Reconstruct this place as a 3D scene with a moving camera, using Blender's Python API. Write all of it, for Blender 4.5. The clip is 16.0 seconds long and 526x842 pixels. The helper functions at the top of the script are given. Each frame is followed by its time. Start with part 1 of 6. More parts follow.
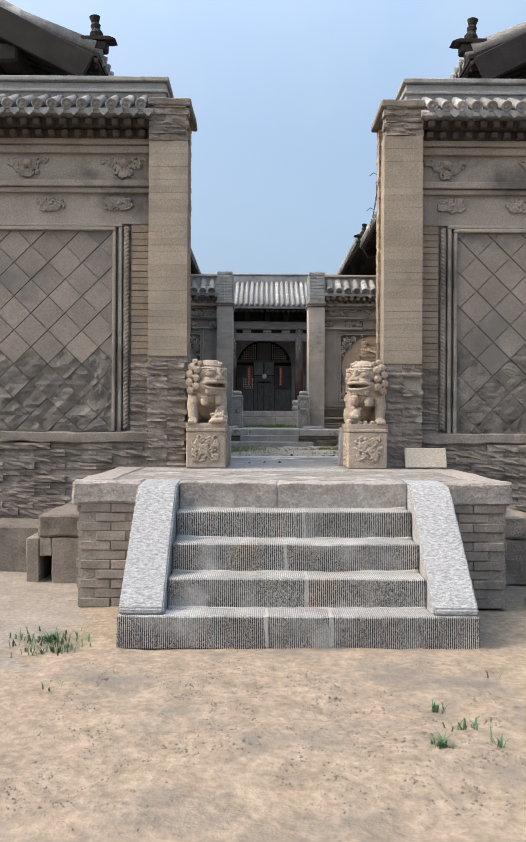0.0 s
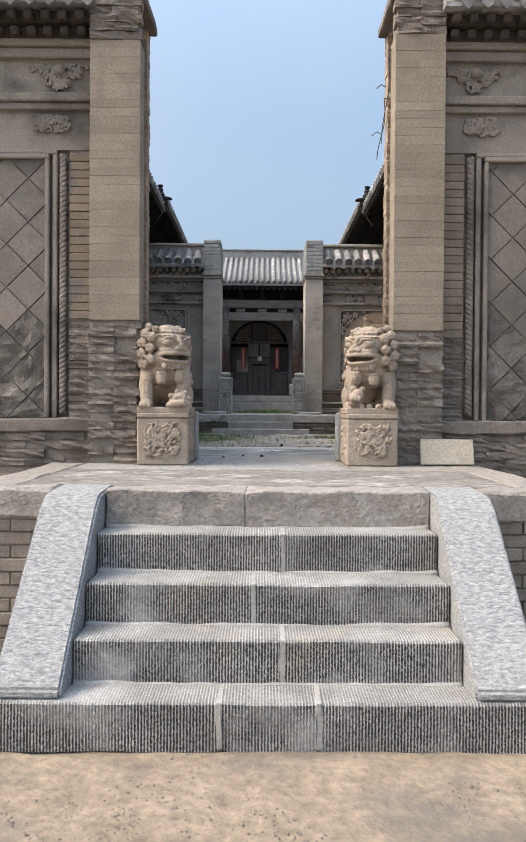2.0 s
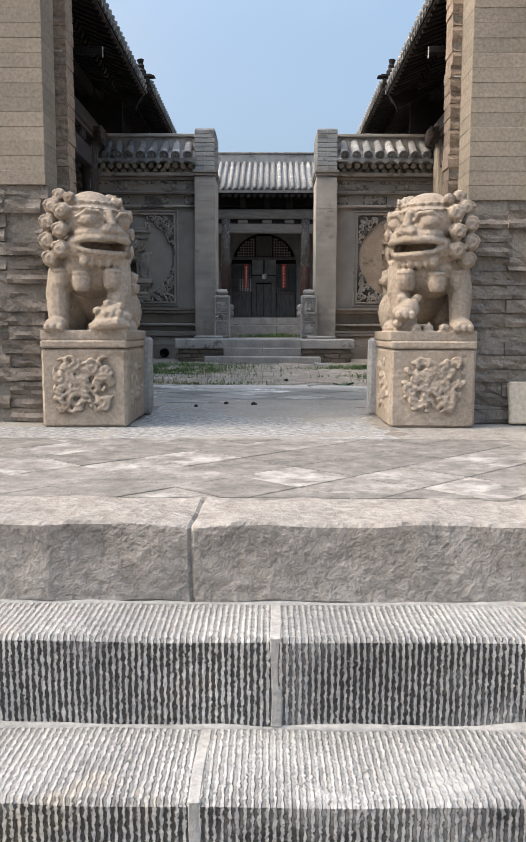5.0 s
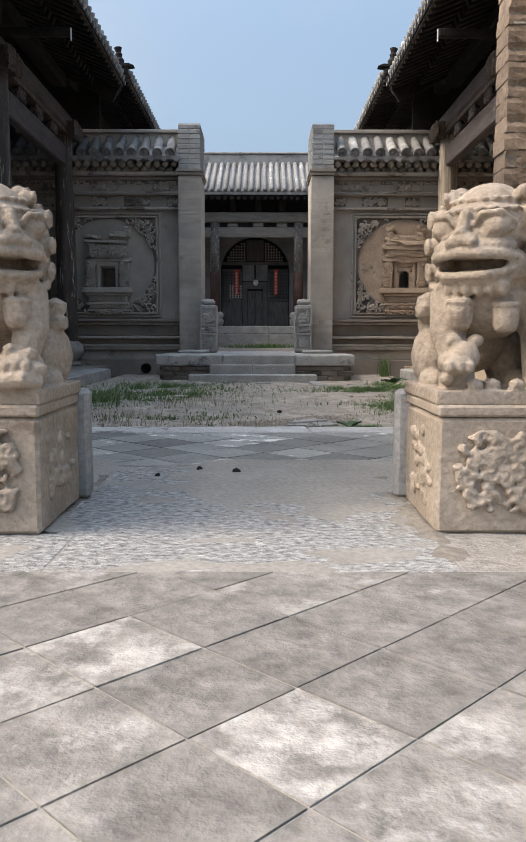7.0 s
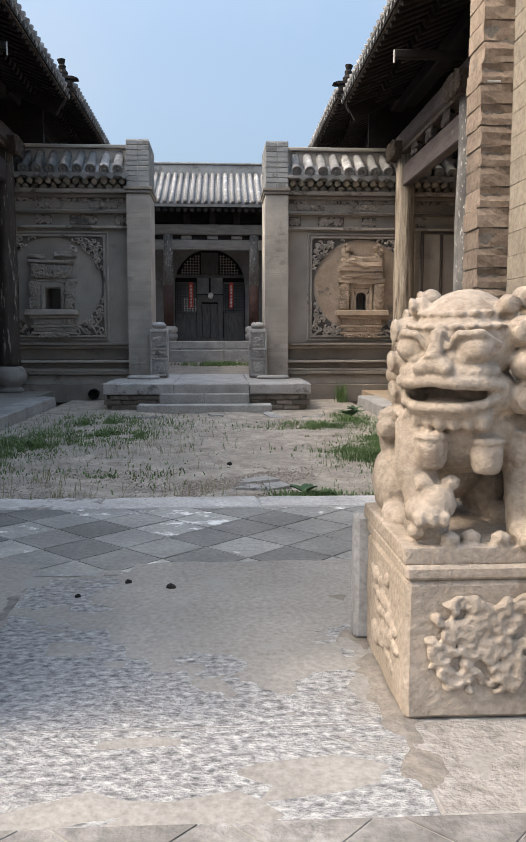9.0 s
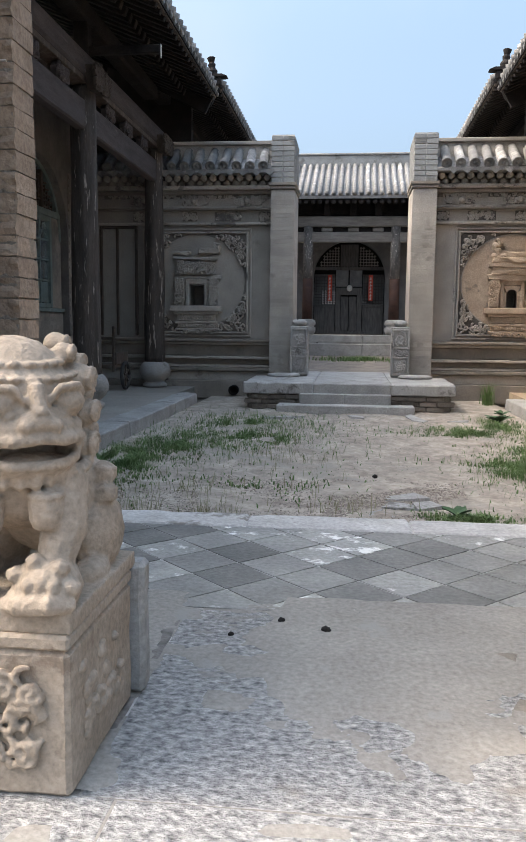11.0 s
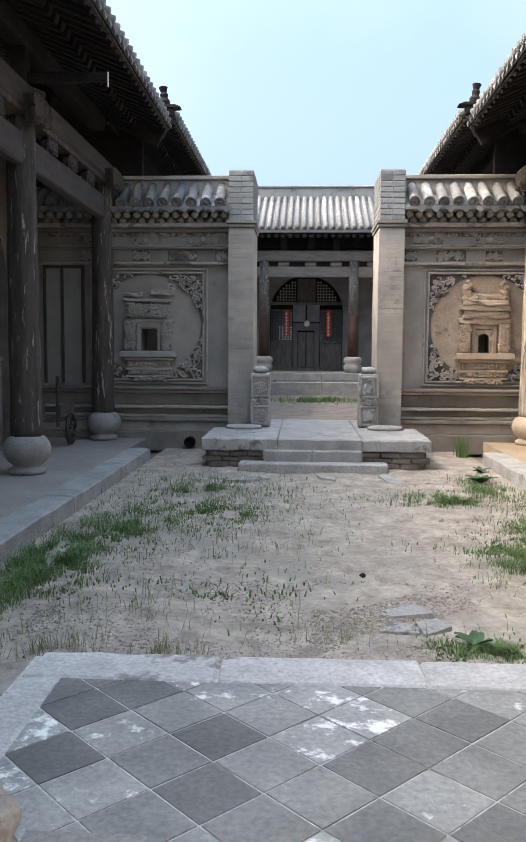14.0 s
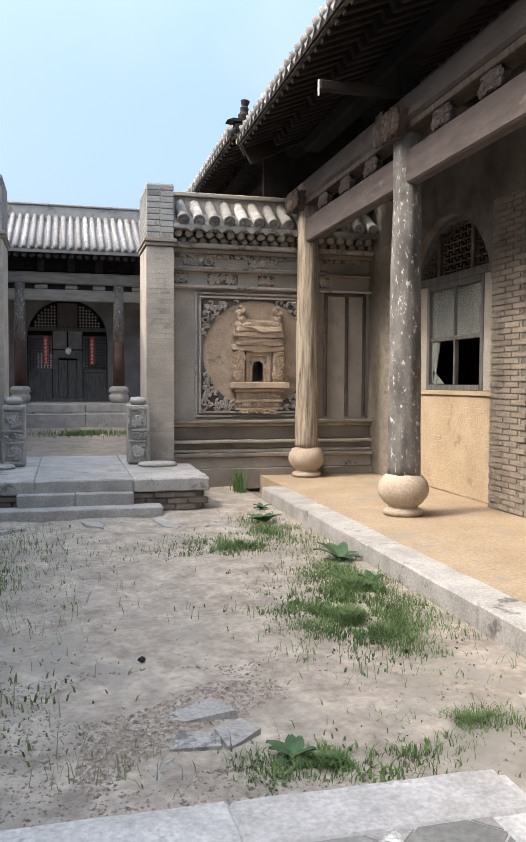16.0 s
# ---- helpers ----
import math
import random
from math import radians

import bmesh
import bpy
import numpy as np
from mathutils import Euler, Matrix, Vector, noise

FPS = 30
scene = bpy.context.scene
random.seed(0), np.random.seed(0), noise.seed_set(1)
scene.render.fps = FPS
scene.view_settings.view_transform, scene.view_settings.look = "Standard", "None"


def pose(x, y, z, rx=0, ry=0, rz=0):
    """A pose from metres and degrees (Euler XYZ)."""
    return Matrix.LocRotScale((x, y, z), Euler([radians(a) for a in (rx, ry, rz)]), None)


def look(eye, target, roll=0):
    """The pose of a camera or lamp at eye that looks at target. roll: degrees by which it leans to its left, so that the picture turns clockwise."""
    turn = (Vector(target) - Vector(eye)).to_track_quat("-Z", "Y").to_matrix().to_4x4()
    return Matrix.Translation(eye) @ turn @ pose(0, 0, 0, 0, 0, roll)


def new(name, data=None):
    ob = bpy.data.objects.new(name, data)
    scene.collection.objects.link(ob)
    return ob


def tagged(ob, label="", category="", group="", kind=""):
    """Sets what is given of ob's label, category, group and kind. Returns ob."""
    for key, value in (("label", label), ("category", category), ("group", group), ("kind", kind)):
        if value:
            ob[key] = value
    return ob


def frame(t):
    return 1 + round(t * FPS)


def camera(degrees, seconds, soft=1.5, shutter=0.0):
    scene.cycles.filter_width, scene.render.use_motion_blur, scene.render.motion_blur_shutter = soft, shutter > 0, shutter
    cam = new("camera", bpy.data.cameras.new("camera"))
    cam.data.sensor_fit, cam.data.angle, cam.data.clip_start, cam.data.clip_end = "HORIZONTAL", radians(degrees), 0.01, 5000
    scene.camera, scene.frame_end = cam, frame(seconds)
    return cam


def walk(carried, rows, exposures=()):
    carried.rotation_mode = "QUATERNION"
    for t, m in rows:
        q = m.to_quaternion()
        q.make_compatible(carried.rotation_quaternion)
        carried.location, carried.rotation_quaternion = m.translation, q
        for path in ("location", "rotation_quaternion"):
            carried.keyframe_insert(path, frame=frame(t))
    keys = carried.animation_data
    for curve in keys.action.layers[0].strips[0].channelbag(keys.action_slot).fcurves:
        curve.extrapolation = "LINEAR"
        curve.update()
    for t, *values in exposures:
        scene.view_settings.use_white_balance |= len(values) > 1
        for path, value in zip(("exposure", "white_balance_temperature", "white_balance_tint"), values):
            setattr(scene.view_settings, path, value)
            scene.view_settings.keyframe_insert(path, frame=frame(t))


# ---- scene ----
cam = camera(37.0, 16.0, soft=1.1)
PATH = [
    (0, (-0.264, 0.617, 1.467), (-0.255, 2.617, 1.471), 0.3),
    (0.5, (-0.17, 1.092, 1.449), (-0.163, 3.092, 1.449), 0.3),
    (1, (-0.109, 1.574, 1.441), (-0.104, 3.574, 1.433), 0.3),
    (1.5, (-0.085, 2.002, 1.449), (-0.079, 4.001, 1.43), 0.4),
    (2, (-0.043, 2.446, 1.45), (-0.036, 4.446, 1.418), 0.4),
    (2.5, (-0.031, 2.916, 1.414), (-0.022, 4.915, 1.359), 0.5),
    (3, (-0.02, 3.379, 1.355), (-0.011, 5.377, 1.263), 0.4),
    (3.5, (-0.029, 3.808, 1.384), (-0.018, 5.803, 1.245), 0.4),
    (4, (0.03, 4.16, 1.425), (0.033, 6.15, 1.24), 0.3),
    (6.3, (0.073, 5.826, 1.48), (0.053, 7.812, 1.246), 0.2),
    (6.5, (0.077, 5.946, 1.522), (0.06, 7.933, 1.293), 0.1),
    (7, (0.083, 6.165, 1.626), (0.089, 8.153, 1.409), 0.1),
    (7.5, (0.102, 6.343, 1.728), (0.149, 8.332, 1.519), -0.1),
    (8, (0.142, 6.472, 1.841), (0.242, 8.459, 1.632), -0.2),
    (8.2, (0.168, 6.531, 1.881), (0.292, 8.517, 1.675), -0.1),
    (10.3, (0.124, 6.844, 2.029), (0.079, 8.83, 1.801), 0.6),
    (10.5, (0.105, 6.868, 2.035), (0.009, 8.852, 1.804), 0.6),
    (11, (0.045, 6.867, 2.145), (-0.176, 8.839, 1.902), 0.6),
    (11.5, (-0.008, 6.994, 2.221), (-0.318, 8.955, 1.981), 0.6),
    (12, (-0.04, 7.144, 2.33), (-0.39, 9.099, 2.097), 0.6),
    (12.5, (-0.075, 7.279, 2.416), (-0.415, 9.237, 2.192), 0.5),
    (13, (-0.122, 7.474, 2.443), (-0.412, 9.442, 2.236), 0.4),
    (13.5, (-0.161, 7.622, 2.438), (-0.369, 9.602, 2.248), 0.4),
    (14, (-0.169, 7.837, 2.47), (-0.27, 9.826, 2.292), 0.4),
    (14.5, (-0.192, 8.091, 2.471), (-0.171, 10.084, 2.309), 0.3),
    (15, (-0.179, 8.372, 2.453), (-0.017, 10.361, 2.314), 0.3),
    (15.5, (-0.134, 8.663, 2.437), (0.183, 10.634, 2.32), 0.2),
    (16, (-0.133, 8.897, 2.451), (0.351, 10.835, 2.352), 0.3),
]
walk(cam, [(t, look(eye, target, roll)) for t, eye, target, roll in PATH],
     [(0, -0.08), (4.2, -0.08), (7, -0.18), (8.2, -0.12), (10.5, 0.16), (12.5, 0.4), (14, 0.48), (16, 0.36)])

# ---------------------------------------------------------------- light
AZIMUTH, ELEVATION = 8.0, 46.5   # the light travels towards +x, a little towards +y
world = bpy.data.worlds.new("sky")
scene.world = world
world.use_nodes = True
wn, wl = world.node_tree.nodes, world.node_tree.links
sky = wn.new("ShaderNodeTexSky")
sky.sky_type, sky.sun_disc = "NISHITA", False
sky.sun_elevation, sky.sun_rotation = radians(ELEVATION), radians(-90 - AZIMUTH)
sky.air_density, sky.dust_density, sky.ozone_density = 1.0, 10.0, 1.5
haze = wn.new("ShaderNodeMix")
haze.data_type = "RGBA"
haze.inputs["Factor"].default_value = 0.12
haze.inputs["B"].default_value = (8.2, 12.4, 17.0, 1)
wl.new(sky.outputs[0], haze.inputs["A"])
veil = wn.new("ShaderNodeTexNoise")   # thin drifting cloud
veil.inputs["Scale"].default_value, veil.inputs["Detail"].default_value, veil.inputs["Roughness"].default_value = 2.6, 5, 0.5
veil_amount = wn.new("ShaderNodeMapRange")
veil_amount.inputs["From Min"].default_value, veil_amount.inputs["From Max"].default_value = 0.44, 0.72
veil_amount.inputs["To Max"].default_value = 0.4
wl.new(veil.outputs["Fac"], veil_amount.inputs["Value"])
cloud = wn.new("ShaderNodeMix")
cloud.data_type = "RGBA"
cloud.inputs["B"].default_value = (3.4, 3.7, 4.0, 1)
wl.new(veil_amount.outputs["Result"], cloud.inputs["Factor"])
wl.new(haze.outputs["Result"], cloud.inputs["A"])
# sky is brightened above the view, towards the zenith, to lift the shaded court
height = wn.new("ShaderNodeTexGradient")
height.texture_mapping.mapping_x = "Z"
zenith = wn.new("ShaderNodeMapRange")
zenith.interpolation_type = "SMOOTHSTEP"
zenith.inputs["From Min"].default_value, zenith.inputs["From Max"].default_value = 0.3, 1.0
zenith.inputs["To Min"].default_value, zenith.inputs["To Max"].default_value = 1.0, 2.2
wl.new(height.outputs["Fac"], zenith.inputs["Value"])
zenith_lift = wn.new("ShaderNodeVectorMath")
zenith_lift.operation = "SCALE"
wl.new(cloud.outputs["Result"], zenith_lift.inputs[0])
wl.new(zenith.outputs["Result"], zenith_lift.inputs["Scale"])
wl.new(zenith_lift.outputs[0], wn["Background"].inputs["Color"])
wn["Background"].inputs["Strength"].default_value = 0.215
sun_data = bpy.data.lights.new("sun", "SUN")
sun_data.energy, sun_data.angle, sun_data.color = 1.4, radians(2.5), (1.0, 0.93, 0.82)
sun = new("sun", sun_data)
ce, se = math.cos(radians(ELEVATION)), math.sin(radians(ELEVATION))
ca, sa = math.cos(radians(AZIMUTH)), math.sin(radians(AZIMUTH))
sun.matrix_world = look((-20 * ce * ca, -20 * ce * sa + 9, 20 * se), (0, 9, 0))


# ---------------------------------------------------------------- materials
def material(name, dark, light, scale=6.0, rough=0.9, bump=0.4, fine=60.0, stain=None, stain_scale=1.3,
             stain_at=0.56, vary=0.0, stretch=(1, 1, 1), grooves=None, groove_dark=0.45, metal=0.0, soft=0.06, stain_vary=0.16):
    """Grain at two scales, stains with a ragged edge, a difference from piece to piece, optional chisel grooves along one axis."""
    m = bpy.data.materials.new(name)
    m.use_nodes = True
    n, l = m.node_tree.nodes, m.node_tree.links
    b = n["Principled BSDF"]
    b.inputs["Roughness"].default_value, b.inputs["Metallic"].default_value = rough, metal
    b.inputs["Specular IOR Level"].default_value = 0.25
    geo = n.new("ShaderNodeNewGeometry")
    info = n.new("ShaderNodeObjectInfo")
    mp = n.new("ShaderNodeMapping")
    mp.inputs["Scale"].default_value = stretch
    l.new(geo.outputs["Position"], mp.inputs["Vector"])

    def noise_node(s, detail=6, r=0.6):
        t = n.new("ShaderNodeTexNoise")
        t.inputs["Scale"].default_value, t.inputs["Detail"].default_value, t.inputs["Roughness"].default_value = s, detail, r
        l.new(mp.outputs[0], t.inputs["Vector"])
        return t

    def mix(f, a, c, mode="MIX"):
        x = n.new("ShaderNodeMix")
        x.data_type, x.blend_type = "RGBA", mode
        for sock, v in (("Factor", f), ("A", a), ("B", c)):
            if isinstance(v, (int, float, tuple)):
                x.inputs[sock].default_value = (*v, 1) if isinstance(v, tuple) else v
            else:
                l.new(v, x.inputs[sock])
        return x.outputs["Result"]

    def ramp(v, lo, hi):
        x = n.new("ShaderNodeMapRange")
        x.inputs["From Min"].default_value, x.inputs["From Max"].default_value = lo, hi
        l.new(v, x.inputs["Value"])
        return x.outputs["Result"]

    big, small = noise_node(scale), noise_node(fine, 3)
    col = mix(ramp(big.outputs["Fac"], 0.3, 0.7), dark, light)
    grain = ramp(small.outputs["Fac"], 0.25, 0.75)
    gm = n.new("ShaderNodeMapRange")
    gm.inputs["To Min"].default_value, gm.inputs["To Max"].default_value = 0.73, 1.2
    l.new(grain, gm.inputs["Value"])
    gray = n.new("ShaderNodeCombineColor")
    for k in range(3):
        l.new(gm.outputs[0], gray.inputs[k])
    col = mix(1.0, col, gray.outputs[0], "MULTIPLY")
    if stain:
        st = noise_node(stain_scale, 9, 0.68)
        if vary:
            add = n.new("ShaderNodeMath")
            add.operation = "MULTIPLY_ADD"
            add.inputs[1].default_value = stain_vary
            l.new(info.outputs["Random"], add.inputs[0])
            sub = n.new("ShaderNodeMath")
            sub.operation = "SUBTRACT"
            sub.inputs[1].default_value = stain_vary / 2
            l.new(st.outputs["Fac"], sub.inputs[0])
            l.new(sub.outputs[0], add.inputs[2])
            sv = add.outputs[0]
        else:
            sv = st.outputs["Fac"]
        col = mix(ramp(sv, stain_at, stain_at + soft), col, stain)
    if vary:
        vm = n.new("ShaderNodeMapRange")
        vm.inputs["To Min"].default_value, vm.inputs["To Max"].default_value = 1 - vary, 1 + vary
        l.new(info.outputs["Random"], vm.inputs["Value"])
        vc = n.new("ShaderNodeCombineColor")
        for k in range(3):
            l.new(vm.outputs[0], vc.inputs[k])
        col = mix(1.0, col, vc.outputs[0], "MULTIPLY")
    height = n.new("ShaderNodeMath")
    height.operation = "MULTIPLY_ADD"
    height.inputs[1].default_value = 0.5
    l.new(small.outputs["Fac"], height.inputs[0])
    l.new(big.outputs["Fac"], height.inputs[2])
    hv = height.outputs[0]
    if grooves:
        axis, width = grooves
        w = n.new("ShaderNodeTexWave")
        w.bands_direction = axis
        w.inputs["Scale"].default_value = 0.314 / width
        w.inputs["Distortion"].default_value = 2.2
        w.inputs["Detail"].default_value = 4
        w.inputs["Detail Scale"].default_value = 5.0
        l.new(geo.outputs["Position"], w.inputs["Vector"])
        wear = noise_node(2.2, 5)
        chips = noise_node(75, 3)
        cut = n.new("ShaderNodeMath")
        cut.operation = "MULTIPLY_ADD"
        cut.inputs[1].default_value = 2.1
        l.new(chips.outputs["Fac"], cut.inputs[0])
        l.new(w.outputs["Fac"], cut.inputs[2])
        wf = n.new("ShaderNodeMath")
        wf.operation = "MULTIPLY"
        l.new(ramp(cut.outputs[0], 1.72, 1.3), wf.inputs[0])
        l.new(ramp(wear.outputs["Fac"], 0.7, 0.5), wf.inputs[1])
        # Groove colour holds dirt and painted riser shade, halved on dusty treads.
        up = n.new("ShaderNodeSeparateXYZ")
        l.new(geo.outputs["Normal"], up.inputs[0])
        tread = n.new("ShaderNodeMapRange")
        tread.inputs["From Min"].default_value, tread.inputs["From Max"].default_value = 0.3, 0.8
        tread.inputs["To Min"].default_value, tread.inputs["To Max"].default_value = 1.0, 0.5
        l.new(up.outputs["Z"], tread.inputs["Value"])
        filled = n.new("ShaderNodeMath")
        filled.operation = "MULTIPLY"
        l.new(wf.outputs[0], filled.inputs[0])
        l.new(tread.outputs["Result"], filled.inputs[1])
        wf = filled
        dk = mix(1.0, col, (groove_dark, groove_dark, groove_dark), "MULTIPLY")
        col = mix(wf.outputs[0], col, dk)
        h2 = n.new("ShaderNodeMath")
        h2.operation = "SUBTRACT"
        l.new(hv, h2.inputs[0])
        l.new(wf.outputs[0], h2.inputs[1])
        hv = h2.outputs[0]
    l.new(col, b.inputs["Base Color"])
    bm_ = n.new("ShaderNodeBump")
    bm_.inputs["Strength"].default_value, bm_.inputs["Distance"].default_value = bump, 0.02
    l.new(hv, bm_.inputs["Height"])
    l.new(bm_.outputs[0], b.inputs["Normal"])
    return m


M_SAND = material("sandy_earth", (0.183, 0.145, 0.106), (0.285, 0.23, 0.17), 5.0, 0.95, 1.0, 20, (0.14, 0.122, 0.103), 1.1, 0.5, soft=0.14)
M_COURT = material("court_earth", (0.25, 0.217, 0.18), (0.50, 0.44, 0.37), 4.5, 0.95, 1.0, 20, (0.31, 0.285, 0.245), 1.5, 0.53, soft=0.12)
M_VERANDA = material("veranda_earth", (0.289, 0.221, 0.153), (0.374, 0.297, 0.212), 2.0, 0.9, 0.2, 40, (0.255, 0.23, 0.196), 1.1, 0.58)
M_BRICK = material("tan_grey_brick", (0.205, 0.164, 0.123), (0.295, 0.242, 0.18), 3.0, 0.9, 0.35, 70, (0.18, 0.16, 0.135), 2.2, 0.56, 0.10)
M_OLD = material("eroded_grey_brick", (0.133, 0.115, 0.0975), (0.257, 0.222, 0.187), 5.0, 0.95, 0.9, 60, (0.234, 0.215, 0.187), 3.0, 0.62, 0.22)
M_JAMB = material("broken_buff_brick", (0.27, 0.205, 0.155), (0.42, 0.33, 0.25), 7.0, 0.92, 0.5, 60, (0.20, 0.165, 0.13), 3.0, 0.6, 0.16)
M_COURSE = material("fine_tan_brick_face", (0.234, 0.197, 0.152), (0.328, 0.279, 0.217), 2.0, 0.88, 0.35, 60, (0.205, 0.172, 0.135), 1.6, 0.57, 0.11, soft=0.12)
M_MORTAR = material("lime_mortar", (0.187, 0.166, 0.14), (0.281, 0.251, 0.212), 8.0, 0.95, 0.8, 60)
M_WALL = material("smoke_grey_brick_face", (0.205, 0.18, 0.153), (0.316, 0.279, 0.238), 2.2, 0.9, 0.3, 55, (0.107, 0.0984, 0.0861), 1.2, 0.57, 0.06, soft=0.15)
M_CARVE = material("carved_grey_brick", (0.36, 0.33, 0.29), (0.50, 0.455, 0.40), 5.0, 0.9, 0.4, 60, (0.17, 0.155, 0.14), 2.6, 0.6, 0.05)
# Lighter copy of the wall brick, making up for the court's shade.
M_SCREEN = material("grey_screen_brick", (0.32, 0.295, 0.26), (0.46, 0.42, 0.37), 2.2, 0.9, 0.35, 55, (0.18, 0.165, 0.145), 1.6, 0.59, 0.08, soft=0.15)
M_DARKBRICK = material("dark_mottled_wall", (0.12, 0.108, 0.098), (0.24, 0.215, 0.19), 1.6, 0.9, 0.35, 55, (0.07, 0.064, 0.058), 1.1, 0.52, soft=0.2)
M_RUBBLE = material("crumbled_earth", (0.13, 0.11, 0.09), (0.46, 0.40, 0.34), 34.0, 0.95, 0.4, 60)
M_ASH = material("grey_ashy_earth", (0.17, 0.148, 0.125), (0.27, 0.238, 0.20), 3.0, 0.95, 0.9, 30)
M_PANEL = material("grey_wall_tile", (0.18, 0.156, 0.131), (0.271, 0.234, 0.197), 2.5, 0.85, 0.25, 60, (0.131, 0.123, 0.111), 1.1, 0.53, 0.14, soft=0.12)
M_WORN = material("crumbled_wall_tile", (0.104, 0.096, 0.084), (0.216, 0.192, 0.164), 6.0, 0.95, 1.0, 50, (0.08, 0.076, 0.068), 1.6, 0.55, 0.15, soft=0.1)
M_NICHE = material("buff_carved_niche", (0.38, 0.295, 0.22), (0.53, 0.425, 0.325), 5.0, 0.9, 0.4, 60, (0.25, 0.21, 0.17), 3.0, 0.58)
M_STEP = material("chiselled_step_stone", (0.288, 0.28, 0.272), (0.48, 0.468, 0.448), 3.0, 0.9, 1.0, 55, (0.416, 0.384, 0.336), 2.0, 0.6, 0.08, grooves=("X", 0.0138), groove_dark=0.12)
M_CHEEK = material("speckled_cheek_stone", (0.194, 0.202, 0.209), (0.504, 0.504, 0.497), 34.0, 0.9, 0.9, 90, (0.432, 0.418, 0.396), 2.2, 0.6, 0.05, stretch=(1, 2.2, 2.2))
M_EDGE = material("buff_edge_stone", (0.215, 0.195, 0.174), (0.355, 0.324, 0.292), 16.0, 0.9, 1.0, 50, (0.215, 0.198, 0.18), 5.0, 0.64, 0.06)
M_PAVE = material("grey_paving_tile", (0.20, 0.197, 0.185), (0.36, 0.35, 0.32), 2.4, 0.65, 0.5, 40, (0.66, 0.65, 0.62), 9.0, 0.66, 0.42, soft=0.08, stain_vary=0.34)
M_PAVE2 = material("dusty_paving_tile", (0.12, 0.11, 0.1), (0.29, 0.268, 0.244), 9.0, 0.85, 0.9, 26, (0.39, 0.368, 0.342), 7.0, 0.58, 0.14, soft=0.16, stain_vary=0.28)
M_PIT = material("pitted_white_stone", (0.112, 0.112, 0.112), (0.568, 0.55, 0.525), 40.0, 0.9, 1.0, 90, (0.31, 0.288, 0.258), 3.2, 0.57, soft=0.08, stretch=(0.8, 1.2, 1))
M_DUST = material("dusty_stone_floor", (0.264, 0.244, 0.217), (0.34, 0.316, 0.281), 2.0, 0.85, 0.3, 50, (0.306, 0.293, 0.268), 3.0, 0.6)
M_GREYDUST = material("grey_step_dust", (0.289, 0.281, 0.264), (0.391, 0.378, 0.357), 6.0, 0.95, 0.5, 60)
M_KERB = material("white_kerb_stone", (0.421, 0.406, 0.382), (0.624, 0.608, 0.585), 5.0, 0.9, 0.6, 45, (0.257, 0.234, 0.211), 2.5, 0.6, 0.08)
M_GATE = material("pale_grey_stone", (0.281, 0.273, 0.257), (0.429, 0.417, 0.398), 4.0, 0.9, 0.5, 50, (0.148, 0.14, 0.129), 2.6, 0.64, 0.1)
M_LION = material("buff_sandstone", (0.29, 0.235, 0.18), (0.414, 0.343, 0.273), 4.0, 0.85, 0.6, 55, (0.238, 0.185, 0.141), 5.0, 0.6)
M_TILE = material("grey_roof_tile", (0.164, 0.16, 0.156), (0.281, 0.277, 0.269), 8.0, 0.85, 0.4, 60, (0.359, 0.351, 0.343), 3.0, 0.6, 0.18)
M_COPE = material("grey_coping_brick", (0.221, 0.225, 0.221), (0.34, 0.344, 0.336), 4.0, 0.85, 0.3, 50, (0.17, 0.166, 0.157), 2.0, 0.6, 0.05)
M_WOOD = material("weathered_dark_timber", (0.06, 0.046, 0.037), (0.12, 0.095, 0.078), 5.0, 0.8, 0.5, 60, (0.17, 0.14, 0.115), 4.0, 0.62, 0.1, stretch=(3, 3, 0.6))
M_BEAM = material("greyed_brown_beam", (0.066, 0.054, 0.052), (0.115, 0.096, 0.092), 4.0, 0.8, 0.4, 60, (0.15, 0.13, 0.12), 3.0, 0.62, 0.06, stretch=(3, 0.6, 3))
# Near-black holds both soot and the painted shade of the deep eaves.
M_SOOTSHADE = material("soot_and_shade_black", (0.014, 0.012, 0.012), (0.032, 0.027, 0.025), 5.0, 0.85, 0.4, 50, vary=0.15)
M_COLR = material("bare_stripped_column", (0.16, 0.125, 0.095), (0.52, 0.45, 0.365), 9.0, 0.85, 1.0, 60, (0.12, 0.095, 0.075), 7.0, 0.585, stretch=(3.4, 3.4, 0.22), soft=0.07)
M_COLP = material("flaking_black_paint", (0.085, 0.082, 0.08), (0.22, 0.21, 0.20), 5.0, 0.6, 0.8, 50, (0.55, 0.525, 0.49), 20.0, 0.58, stretch=(1.3, 1.3, 0.62), soft=0.05)
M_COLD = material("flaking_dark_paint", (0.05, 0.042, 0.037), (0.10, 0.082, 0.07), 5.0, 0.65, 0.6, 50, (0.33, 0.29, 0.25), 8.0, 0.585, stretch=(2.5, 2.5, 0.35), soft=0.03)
M_BASE = material("buff_column_base_stone", (0.331, 0.271, 0.212), (0.46, 0.386, 0.313), 4.0, 0.85, 0.3, 50, (0.276, 0.239, 0.193), 3.0, 0.6)
M_BASEG = material("grey_column_base_stone", (0.27, 0.255, 0.235), (0.38, 0.36, 0.335), 4.0, 0.85, 0.3, 50, (0.22, 0.2, 0.18), 3.0, 0.6)
